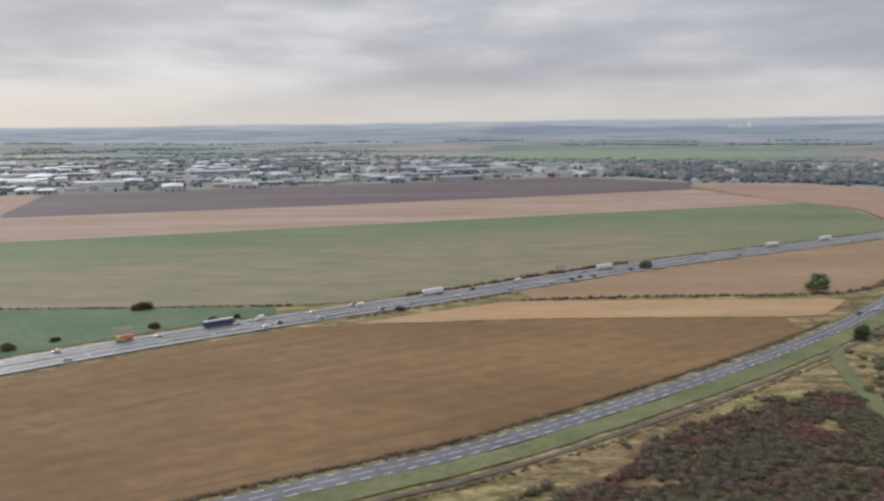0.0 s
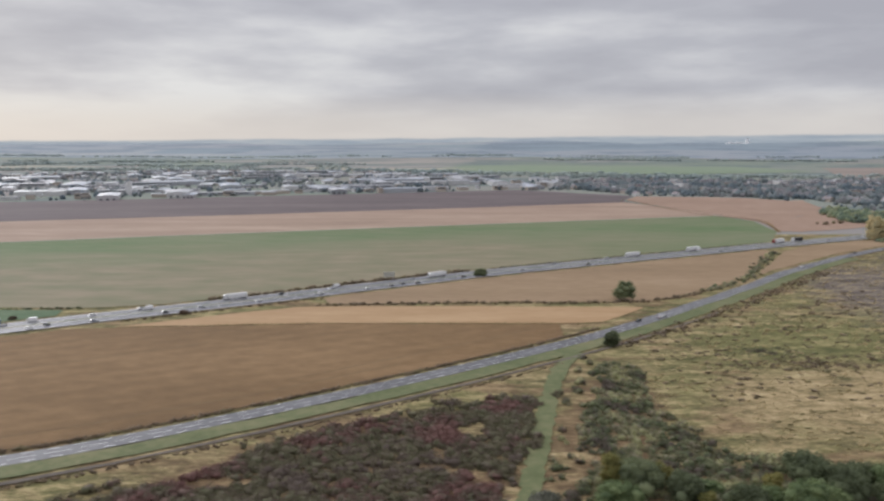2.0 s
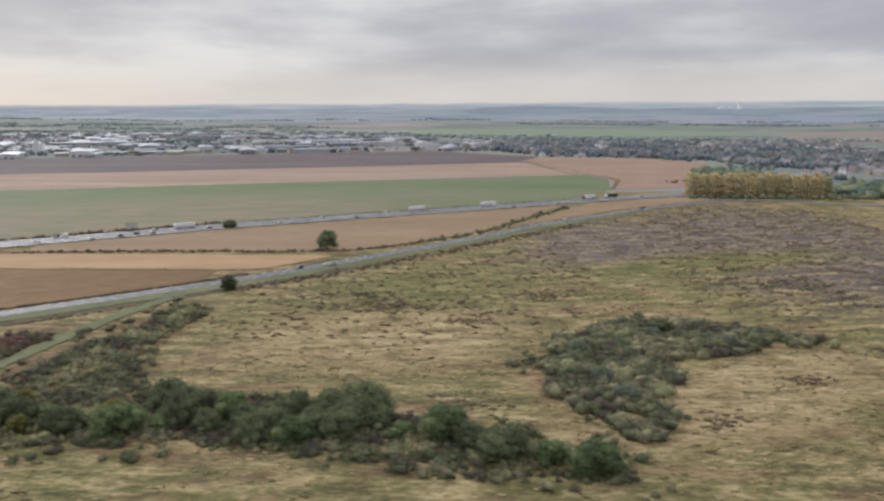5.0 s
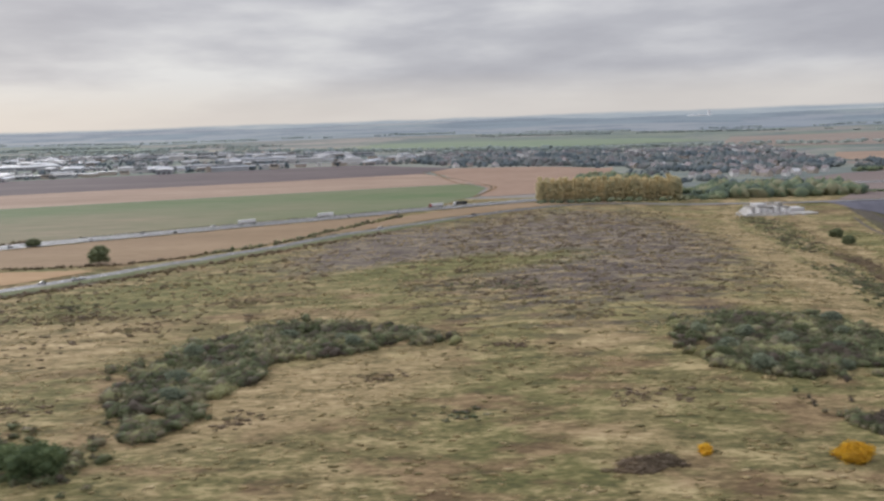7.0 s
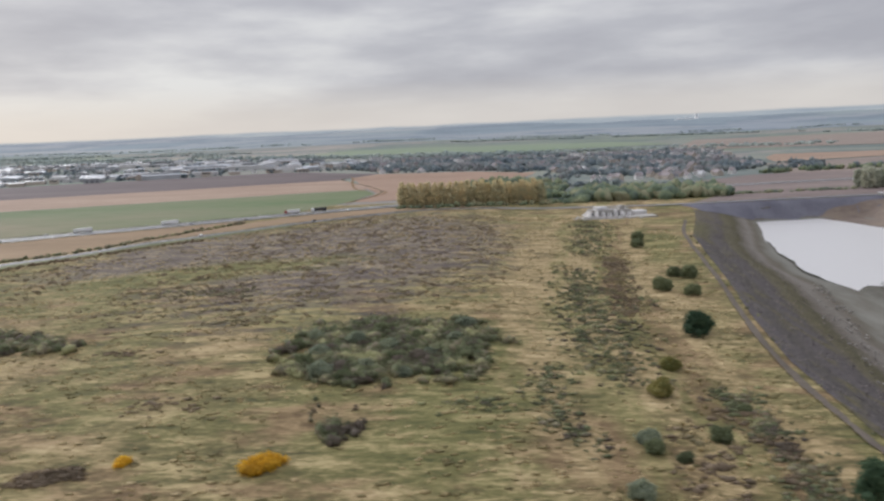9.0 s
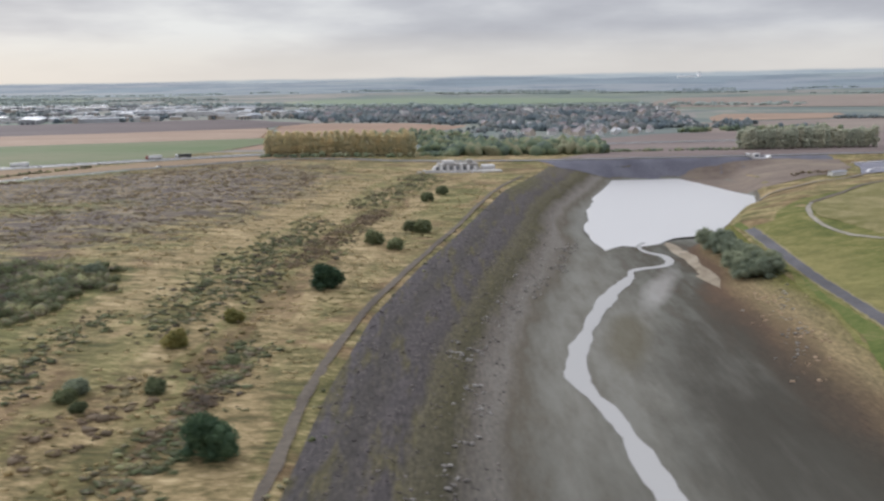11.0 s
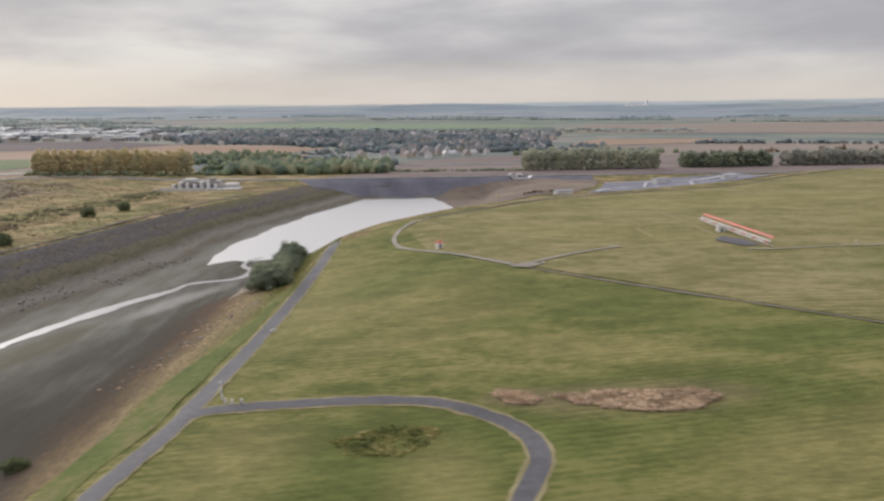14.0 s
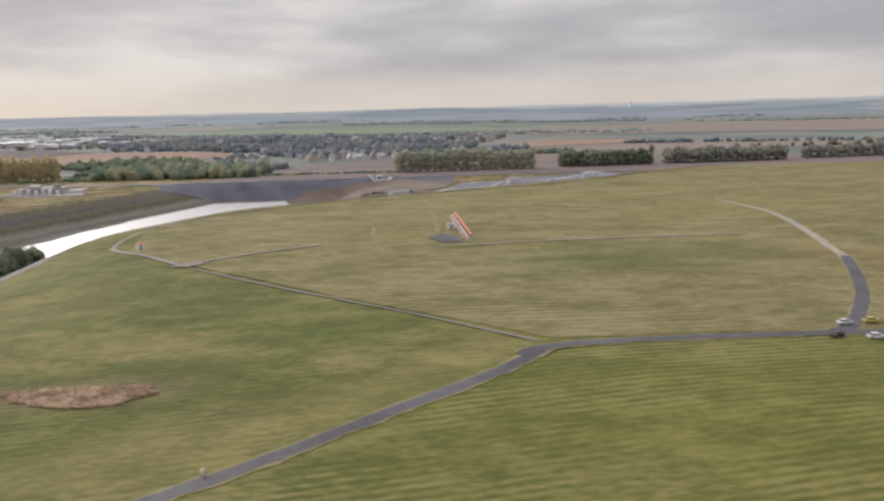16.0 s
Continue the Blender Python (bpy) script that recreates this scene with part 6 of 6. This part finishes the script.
# power station far out on the plain, whitened in place of its steam plume
POWER_WHITE = plain("steam_white_cladding", (0.82, 0.82, 0.82), 0.6, vary=0.05)
works = tagged(new("power_station"), "white power station with a broad cooling tower far away", "power station")
bm = bmesh.new()
prof = [(0, 46), (30, 37), (60, 31), (85, 29), (105, 32)]
rings = [[bm.verts.new((r * math.cos(i * math.tau / 24), r * math.sin(i * math.tau / 24), z)) for i in range(24)] for z, r in prof]
for a, b in zip(rings, rings[1:]):
    for i in range(24):
        bm.faces.new((a[i], a[(i + 1) % 24], b[(i + 1) % 24], b[i]))
part("cooling_tower", bm, POWER_WHITE, works)
for i in range(7):
    part("hall", boxes((-420 + i * 52, -380 + i * 52, -20, 20, -5, 22 + 9 * ((i * 5) % 3))), POWER_WHITE, works)
works.matrix_basis = pose(3630, 9300, on_ground(3630, 9300) - 4) @ Matrix.Scale(0.6, 4)

# ---------------------------------------------------------------- by the reservoir
bare = material("bare_lake_margin", [(0.125, 0.100, 0.085), (0.188, 0.150, 0.125), (0.250, 0.206, 0.156)], 0.02, 0.2, bump=0.3, squash=(0.5, 1.5, 1))
drape("bare_margin", wobble([(1018, 785), (1026, 745), (1040, 700), (1062, 665), (1100, 680), (1140, 705), (1168, 745), (1185, 805), (1100, 803), (1050, 798)], 10, 2, 90), bare, "bare brown lake margin below the dam", "lake margin", 0.4, 8)
drape("yard", wobble([(1150, 692), (1168, 730), (1185, 780), (1250, 812), (1340, 832), (1365, 800), (1290, 742), (1200, 716)], 14, 1, 91), plain("yard_paving", (0.20, 0.20, 0.235), 0.85, vary=0.3, scale=0.03), "grey-violet paved yard behind the lawn", "yard", 0.6, 10)
structure(ribbon("bank_track", smooth_line([(1030, 618), (1045, 626), (1080, 640), (1120, 660), (1150, 690)]), 4, DIRT, 0.8), "pale track down to the water", "track")

BASIN = plain("dark_basin_lining", (0.15, 0.15, 0.19), 0.45, vary=0.15, scale=0.05)
for poly in ([(1172, 735), (1190, 770), (1225, 778), (1212, 738)], [(1220, 742), (1234, 782), (1275, 795), (1262, 752)], [(1272, 758), (1284, 798), (1325, 812), (1312, 778)]):
    drape("basin", wobble(poly, 8, 0.4, 95), BASIN, "dark lined basin in the paved yard", "basin", 0.75, 8)
KERB = plain("pale_kerb", (0.62, 0.61, 0.62), 0.7, vary=0.15, scale=0.1)
for pts in ([(1160, 704), (1180, 730), (1215, 738), (1262, 752), (1312, 778), (1360, 800)], [(1185, 782), (1230, 790), (1284, 806), (1340, 830)], [(1212, 738), (1226, 780)], [(1262, 752), (1276, 797)]):
    structure(ribbon("kerb", smooth_line(pts, 6), 2.4, KERB, 0.9, ragged=0.5), "pale concrete kerb between the basins", "kerb")
hedge([(1098, 705), (1112, 706), (1138, 712)], 6, 1.2, 2.4, 1.6, T_BROWN, "dark brown scrub bank by the yard", 96)
station = tagged(new("pumping_station"), "low pale concrete pumping station above the lake", "building")
bm = bmesh.new()
prism(bm, [(-24, -2), (24, -2), (19, 5.0), (-16, 5.0)], -9, 9)
part("wall", bm, CONCRETE, station)
part("roof", boxes((-17, 20, -9.6, 9.6, 5.0, 5.7)), plain("station_roof", (0.42, 0.40, 0.37), 0.9, vary=0.2, scale=0.2), station)
part("annex", boxes((24, 36, -7, 6, -2, 3.4), bevel=0.15), WHITE_WALL, station)
for i in range(7):
    bm = bmesh.new()
    prism(bm, [(-22 + i * 6.2, -2), (-19.5 + i * 6.2, -2), (-19.8 + i * 6.2, 3.6 + (i * 5) % 3), (-21.4 + i * 6.2, 4.2 + (i * 5) % 3)], -15.5 - (i * 3) % 4, -9)
    part("pier", bm, WHITE_WALL, station)
# dark panels stand in for the shade in the gaps between piers
for i in range(6):
    part("opening", boxes((-19 + i * 6.2, -16.4 + i * 6.2, -9.3, -8.9, 0.4, 3.2)), DARK_DOOR, station)
part("tank", boxes((-12, -2, -7, 5, 5.7, 8.2), bevel=0.4), WHITE_WALL, station)
part("stair_tower", boxes((10, 15, -5, 2, 5.7, 9.0), bevel=0.2), CONCRETE, station)
part("forecourt", boxes((-30, 40, -24, -9, -2.5, 0.35)), CONCRETE, station)
part("outlet_wall", boxes((-30, 10, -25, -24, -3, 2.0)), WHITE_WALL, station)
station.matrix_basis = pose(800, 742, on_ground(800, 742) + 0.6, 0, 0, 6)
rng = np.random.default_rng(9)
rubble = shrubs("rubble", rng.uniform(765, 830, 90), rng.uniform(712, 735, 90), 0.4, 1.4, WHITE_WALL, "pale concrete rubble and blocks by the station", "rubble", 92, 0)

spill = tagged(new("spillway"), "white concrete spillway mouth on the dam", "spillway")
bm = bmesh.new()
prism(bm, [(-11, 3.2), (-7, -2), (9, -2), (13, 0.6), (12, 1.3), (8, -0.6), (-5, -0.6), (-9, 3.6)], -5, 5)
part("channel", bm, WHITE_WALL, spill)
part("gate_house", boxes((-3, 3, 2, 6, -1, 3.2), bevel=0.1), WHITE_WALL, spill)
# dark panel in place of a shaded opening
part("opening", boxes((-2, 2, 1.85, 2.02, -0.4, 2.2)), DARK_DOOR, spill)
spill.matrix_basis = pose(1105, 810, on_ground(1105, 810) + 0.6, 0, 0, 4)
for (x, y, w, d, h, lab) in ((1128, 690, 17, 5, 2.6, "long white shed at the edge of the yard"), (1238, 775, 14, 7, 4.5, "small white gabled shed on the yard"), (1318, 808, 16, 7, 4.0, "white shed in front of the wind-break")):
    hut = tagged(new("shed"), lab, "shed")
    bm = bmesh.new()
    prism(bm, [(-d / 2, -1), (d / 2, -1), (d / 2, h), (0, h + 1.2), (-d / 2, h)], -w / 2, w / 2)
    part("wall", bm, WHITE_WALL, hut)
    bm = bmesh.new()
    prism(bm, [(-d / 2 - 0.4, h - 0.1), (-d / 2 - 0.4, h + 0.15), (0, h + 1.5), (d / 2 + 0.4, h + 0.15), (d / 2 + 0.4, h - 0.1), (0, h + 1.25)], -w / 2 - 0.4, w / 2 + 0.4)
    part("roof", bm, METAL_ROOF, hut)
    for i in range(3):
        part("door", boxes((-d / 2 - 0.1, -d / 2, -w * 0.3 + i * w * 0.25, -w * 0.3 + i * w * 0.25 + 2.2, 0, 2.4)), DARK_DOOR, hut)
    hut.matrix_basis = pose(x, y, on_ground(x, y) + 0.2, 0, 0, -65)

# ---------------------------------------------------------------- on the airfield
RED = plain("signal_red_paint", (0.62, 0.10, 0.07), 0.5, vary=0.12)
WHITE = plain("white_paint", (0.72, 0.71, 0.69), 0.5, vary=0.08)
array = tagged(new("antenna_array"), "red and white antenna array on posts in the grass", "antenna")
LEN = 76.0
for i in range(21):
    y = -LEN / 2 + i * LEN / 20
    bm = bmesh.new()
    limb(bm, (0, y, -0.8), (0, y, 2.3), 0.16, 0.13)
    limb(bm, (2.6, y, -0.8), (0.2, y, 2.2), 0.12, 0.1)
    part("post", bm, WHITE, array)
    bm = bmesh.new()
    prism(bm, [(0.9, 3.95), (1.1, 3.85), (1.6, 4.7), (1.4, 4.8)], y - 1.9, y + 1.9)
    box(bm, 0.0, 0.3, y - 0.12, y + 0.12, 2.2, 3.6)
    part("reflector", bm, RED, array)
    bm = bmesh.new()
    box(bm, -0.3, 0.1, y - 1.9, y + 1.9, 2.25, 2.9)
    part("rail", bm, WHITE, array)
    bm = bmesh.new()
    box(bm, -1.9, 0.0, y - 0.14, y + 0.14, 2.0, 2.25)
    box(bm, -1.9, -1.65, y - 1.9, y + 1.9, 1.75, 2.2)
    part("dipole", bm, WHITE if i % 3 else RED, array)
part("lower_beam", boxes((-1.2, -0.8, -LEN / 2 - 1.5, LEN / 2 + 1.5, 0.9, 1.3)), WHITE, array)
array.matrix_basis = pose(1166.8, 413, on_ground(1166.8, 413) + 0.4, 0, 0, 3.0)
shelter = tagged(new("equipment_shelter"), "small white equipment shelter beside the antenna array", "shelter")
part("body", boxes((-2, 2, -1.5, 1.5, -0.5, 2.7), bevel=0.08), WHITE, shelter)
part("roof", boxes((-2.2, 2.2, -1.7, 1.7, 2.7, 2.9)), METAL_ROOF, shelter)
part("door", boxes((-0.5, 0.5, -1.56, -1.5, 0, 2.1)), DARK_DOOR, shelter)
shelter.matrix_basis = pose(1162.5, 418, on_ground(1162.5, 418) + 0.5, 0, 0, 5)
drape("pad", wobble([(1150, 392), (1158, 404), (1165, 392), (1166, 376), (1156, 376)], 4, 0.6, 93), TARMAC, "dark gravel pad under the antenna array", "pad", 0.75, 6)
structure(ribbon("antenna_track", smooth_line([(1156, 368), (1172, 368), (1200, 373), (1250, 377), (1300, 379)]), 1.6, PALE_GRAVEL, 0.8, ragged=0.8), "faint pale track in the grass", "track")
structure(ribbon("hut_track", smooth_line([(1047, 338), (1056, 345), (1076, 363), (1100, 378)]), 2.2, PALE_GRAVEL, 0.8, ragged=0.8), "short pale track to a pad", "track")
drape("pad", wobble([(1043, 337), (1050, 343), (1059, 341), (1052, 334)], 4, 0.4, 94), PALE_GRAVEL, "pale gravel pad beside the track", "pad", 0.78, 6)


def make_post(label):
    """A waist-high airfield marker: foot, post, cap."""
    root = tagged(new("marker_post"), label, "marker", "marker posts")
    part("foot", boxes((-0.35, 0.35, -0.35, 0.35, -0.6, 0.25)), CONCRETE, root)
    part("post", boxes((-0.22, 0.22, -0.22, 0.22, 0.25, 0.85), bevel=0.05), WHITE, root)
    part("cap", boxes((-0.27, 0.27, -0.27, 0.27, 0.85, 1.02)), WHITE, root)
    return root


post = make_post("short white marker post beside the service road")
spots = [(951, 229), (952.5, 224), (954, 219.5), (955.5, 216.8), (957.5, 215.8), (960, 215.6), (955.5, 280), (956.5, 281), (1105, 159), (1058, 340), (1214, 382)]
for i, (x, y) in enumerate(spots):
    m = pose(x, y, on_ground(x, y) + 0.7, 0, 0, 17 * i)
    if i == 0:
        post.matrix_basis = m
    else:
        copy_thing(post, m)
nav = tagged(new("navigation_hut"), "small white hut with a red roof and mast", "hut")
part("body", boxes((-1.4, 1.4, -1.2, 1.2, -0.5, 2.6), bevel=0.06), WHITE, nav)
part("roof", boxes((-1.6, 1.6, -1.4, 1.4, 2.6, 2.85)), RED, nav)
part("door", boxes((-0.45, 0.45, -1.27, -1.2, 0, 2.0)), DARK_DOOR, nav)
bm = bmesh.new()
limb(bm, (0.8, 0, 2.6), (0.8, 0, 6.0), 0.12, 0.08)
part("mast", bm, RED, nav)
nav.matrix_basis = pose(1015, 383, on_ground(1015, 383) + 0.5, 0, 0, 30)

# ---------------------------------------------------------------- vehicles
TYRE = plain("tyre_rubber", (0.03, 0.03, 0.03), 0.9)
PAINTS = {k: plain("car_paint_" + k, c, 0.3, vary=0.05) for k, c in (("white", (0.75, 0.75, 0.74)), ("silver", (0.42, 0.43, 0.45)), ("black", (0.035, 0.037, 0.04)), ("blue", (0.05, 0.08, 0.22)), ("orange", (0.62, 0.22, 0.08)), ("yellow", (0.6, 0.5, 0.12)), ("red", (0.3, 0.05, 0.04)))}


def wheels(root, xs, half, r):
    for x in xs:
        for s in (-1, 1):
            bm = bmesh.new()
            drum(bm, x, s * half, r, r, 0.28)
            w = part("wheel", bm, TYRE, root)
            bm = bmesh.new()
            drum(bm, x, s * (half + 0.12), r, r * 0.55, 0.1, sides=10)
            part("rim", bm, PAINTS["silver"], w)


def make_car(colour, label):
    root = tagged(new("car"), label, "car", "cars on the roads")
    bm = bmesh.new()
    prism(bm, [(-2.15, 0.35), (2.15, 0.35), (2.2, 0.75), (1.9, 0.92), (1.0, 1.0), (-1.7, 1.05), (-2.15, 0.9)], -0.88, 0.88)
    part("body", bm, PAINTS[colour], root)
    bm = bmesh.new()
    prism(bm, [(-1.75, 1.02), (1.05, 0.99), (0.45, 1.42), (-1.25, 1.44)], -0.78, 0.78)
    part("windows", bm, GLASS, root)
    part("roof", boxes((-1.25, 0.5, -0.74, 0.74, 1.42, 1.5), bevel=0.03), PAINTS[colour], root)
    for s in (-0.6, 0.6):
        part("headlight", boxes((2.12, 2.22, s - 0.18, s + 0.18, 0.6, 0.75)), WHITE, root)
        part("tail_light", boxes((-2.2, -2.13, s - 0.18, s + 0.18, 0.7, 0.9)), RED, root)
    wheels(root, (-1.35, 1.35), 0.8, 0.33)
    return root


def make_van(colour, label):
    root = tagged(new("van"), label, "van", "vans on the roads")
    bm = bmesh.new()
    prism(bm, [(-2.9, 0.4), (2.8, 0.4), (2.85, 1.1), (2.2, 1.35), (1.5, 2.35), (-2.85, 2.45)], -1.0, 1.0)
    part("body", bm, PAINTS[colour], root)
    bm = bmesh.new()
    prism(bm, [(2.22, 1.4), (1.62, 2.22), (1.72, 2.22), (2.3, 1.4)], -0.9, 0.9)
    part("windscreen", bm, GLASS, root)
    wheels(root, (-1.8, 1.8), 0.92, 0.36)
    return root


def make_lorry(box_colour, cab_colour, label, name="lorry"):
    root = tagged(new(name), label, "lorry", "lorries on the motorway")
    bm = bmesh.new()
    box(bm, -8.2, 5.2, -1.27, 1.27, 1.15, 3.95, bevel=0.06)
    t = part("trailer", bm, PAINTS[box_colour], root)
    part("chassis", boxes((-8, 7.6, -0.5, 0.5, 0.75, 1.14)), TYRE, t)
    bm = bmesh.new()
    prism(bm, [(5.7, 0.6), (8.1, 0.6), (8.15, 2.0), (7.8, 3.3), (7.2, 3.75), (5.7, 3.8)], -1.22, 1.22)
    c = part("cab", bm, PAINTS[cab_colour], root)
    part("windscreen", boxes((7.86, 8.16, -1.05, 1.05, 1.95, 2.85)), GLASS, c)
    wheels(root, (-7, -5.7, -4.4, 4.6, 7.2), 1.1, 0.5)
    return root


def make_coach(label):
    root = tagged(new("coach"), label, "coach")
    part("body", boxes((-9, 9, -1.28, 1.28, 0.45, 3.6), bevel=0.18), PAINTS["blue"], root)
    for s in (-1, 1):
        part("window_band", boxes((-8.4, 8.2, s * 1.29 - 0.02, s * 1.29 + 0.02, 1.7, 2.9)), GLASS, root)
    part("roof", boxes((-8.6, 8.6, -1.1, 1.1, 3.6, 3.8)), PAINTS["white"], root)
    part("windscreen", boxes((8.98, 9.03, -1.1, 1.1, 1.3, 3.0)), GLASS, root)
    wheels(root, (-5.6, -4.4, 6.0), 1.12, 0.5)
    return root


def make_truck(label):
    """Works lorry with an open orange load bed."""
    root = tagged(new("works_truck"), label, "lorry")
    part("load_bed", boxes((-4.5, 2.2, -1.25, 1.25, 1.1, 2.8), bevel=0.05), PAINTS["orange"], root)
    bm = bmesh.new()
    prism(bm, [(2.6, 0.6), (4.7, 0.6), (4.75, 1.8), (4.3, 2.9), (2.6, 2.95)], -1.2, 1.2)
    part("cab", bm, PAINTS["yellow"], root)
    part("windscreen", boxes((4.45, 4.78, -1.0, 1.0, 1.75, 2.5)), GLASS, root)
    part("arrow_board", boxes((-4.7, -4.5, -1.0, 1.0, 2.8, 4.6)), PAINTS["orange"], root)
    wheels(root, (-3.4, -2.1, 3.6), 1.08, 0.48)
    return root


def on_road(line, x, d, back=False, lift=0.6):
    """A pose on a road: at x along it, d to its left."""
    o = offset_line(line, d)
    i = min(range(1, len(o) - 1), key=lambda k: abs(o[k][0] - x))
    a, b = o[i - 1], o[i + 1]
    ang = math.degrees(math.atan2(b[1] - a[1], b[0] - a[0])) + (180 if back else 0)
    f = (x - a[0]) / (b[0] - a[0])
    y = a[1] + (b[1] - a[1]) * f
    g = math.hypot(b[0] - a[0], b[1] - a[1])
    slope = math.degrees(math.atan2(on_ground(*b) - on_ground(*a), g)) * (-1 if back else 1)
    return pose(x, y, on_ground(x, y) + lift, 0, -slope, ang)


def park(master, places):
    for i, m in enumerate(places):
        if i == 0:
            master.matrix_basis = m
        else:
            copy_thing(master, m)


park(make_lorry("white", "white", "white articulated lorry on the motorway"), [on_road(MOTOR, -8, 9.8, True), on_road(MOTOR, 129, 6.6, True), on_road(MOTOR, 378, 9.8, True), on_road(MOTOR, 310, 9.8, True)])
park(make_lorry("black", "white", "articulated lorry with a dark trailer"), [on_road(MOTOR, 512, 9.8, True)])
park(make_lorry("white", "red", "articulated lorry with a red cab"), [on_road(MOTOR, 486, 9.8, True)])
park(make_coach("dark blue coach on the motorway"), [on_road(MOTOR, -133, 9.8, True)])
park(make_truck("orange works truck with an arrow board on the motorway"), [on_road(MOTOR, -176, 10.2, True)])
park(make_car("white", "white hatchback car on the motorway"), [on_road(MOTOR, x, d, d > 0) for x, d in ((-104, -9.8), (-83, 6.6), (48, -6.6), (79, -9.8), (10, -6.6), (-123, 6.6), (448, -9.8), (283, 9.8), (-203, 9.8), (-160, 6.6), (200, -6.6), (545, -6.6))] + [on_road(SIDE, 268, -2), on_road(SIDE, 271, -2), on_road(SIDE, 440, 2, True)])
park(make_car("silver", "silver hatchback car on the motorway"), [on_road(MOTOR, x, d, d > 0) for x, d in ((-60, 9.8), (-22, -6.6), (-75, -9.8), (52, 6.6), (110, 6.6), (-190, -9.8), (230, 6.6), (402, -9.8))])
park(make_car("black", "black hatchback car on the road"), [on_road(MOTOR, x, d, d > 0) for x, d in ((-98, -6.6), (96, -9.8), (104, -6.6), (115, -9.8), (20, 6.6), (-40, -9.8), (150, -6.6), (260, -9.8))] + [on_road(SIDE, 253, 2, True), on_road(SIDE, 523, 2, True)])
park(make_van("white", "white delivery van on the motorway"), [on_road(MOTOR, -112, 9.8, True), on_road(MOTOR, 55, 9.8, True), on_road(MOTOR, 383, 6.6, True), on_road(MOTOR, -55, 6.6, True)])
park(make_car("white", "white service car parked at the airfield road"), [pose(1265, 226, on_ground(1265, 226) + 0.55, 0, 0, 10), pose(1266, 212.6, on_ground(1266, 212.6) + 0.45, 0, 0, 0)])
park(make_car("yellow", "yellow airfield car parked by the curved road"), [pose(1273, 227, on_ground(1273, 227) + 0.55, 0, 0, 5)])
park(make_car("black", "dark car parked at the airfield road junction"), [pose(1257, 215, on_ground(1257, 215) + 0.45, 0, 0, 30)])

sign = tagged(new("road_sign"), "large pale motorway sign on two posts", "sign")
part("panel", boxes((-4.5, 4.5, -0.1, 0.1, 2.6, 6.6)), plain("sign_back", (0.5, 0.49, 0.42), 0.6), sign)
for s in (-3, 3):
    bm = bmesh.new()
    limb(bm, (s, 0, -0.5), (s, 0, 6.4), 0.16, 0.16)
    part("post", bm, PAINTS["silver"], sign)
x, y = offset_line(MOTOR, 17)[min(range(len(MOTOR)), key=lambda k: abs(MOTOR[k][0] - 98))]
sign.matrix_basis = pose(x, y, on_ground(x, y), 0, 0, 12)
x, y = offset_line(MOTOR, 17)[min(range(len(MOTOR)), key=lambda k: abs(MOTOR[k][0] + 165))]
copy_thing(sign, pose(x, y, on_ground(x, y), 0, 0, 20))


# ---------------------------------------------------------------- the model scale, for all that stands on the land
for ob in list(scene.objects):
    if ob.parent is None and ob.type in {"MESH", "EMPTY"}:
        ob.matrix_basis = Matrix.Scale(U, 4) @ ob.matrix_basis
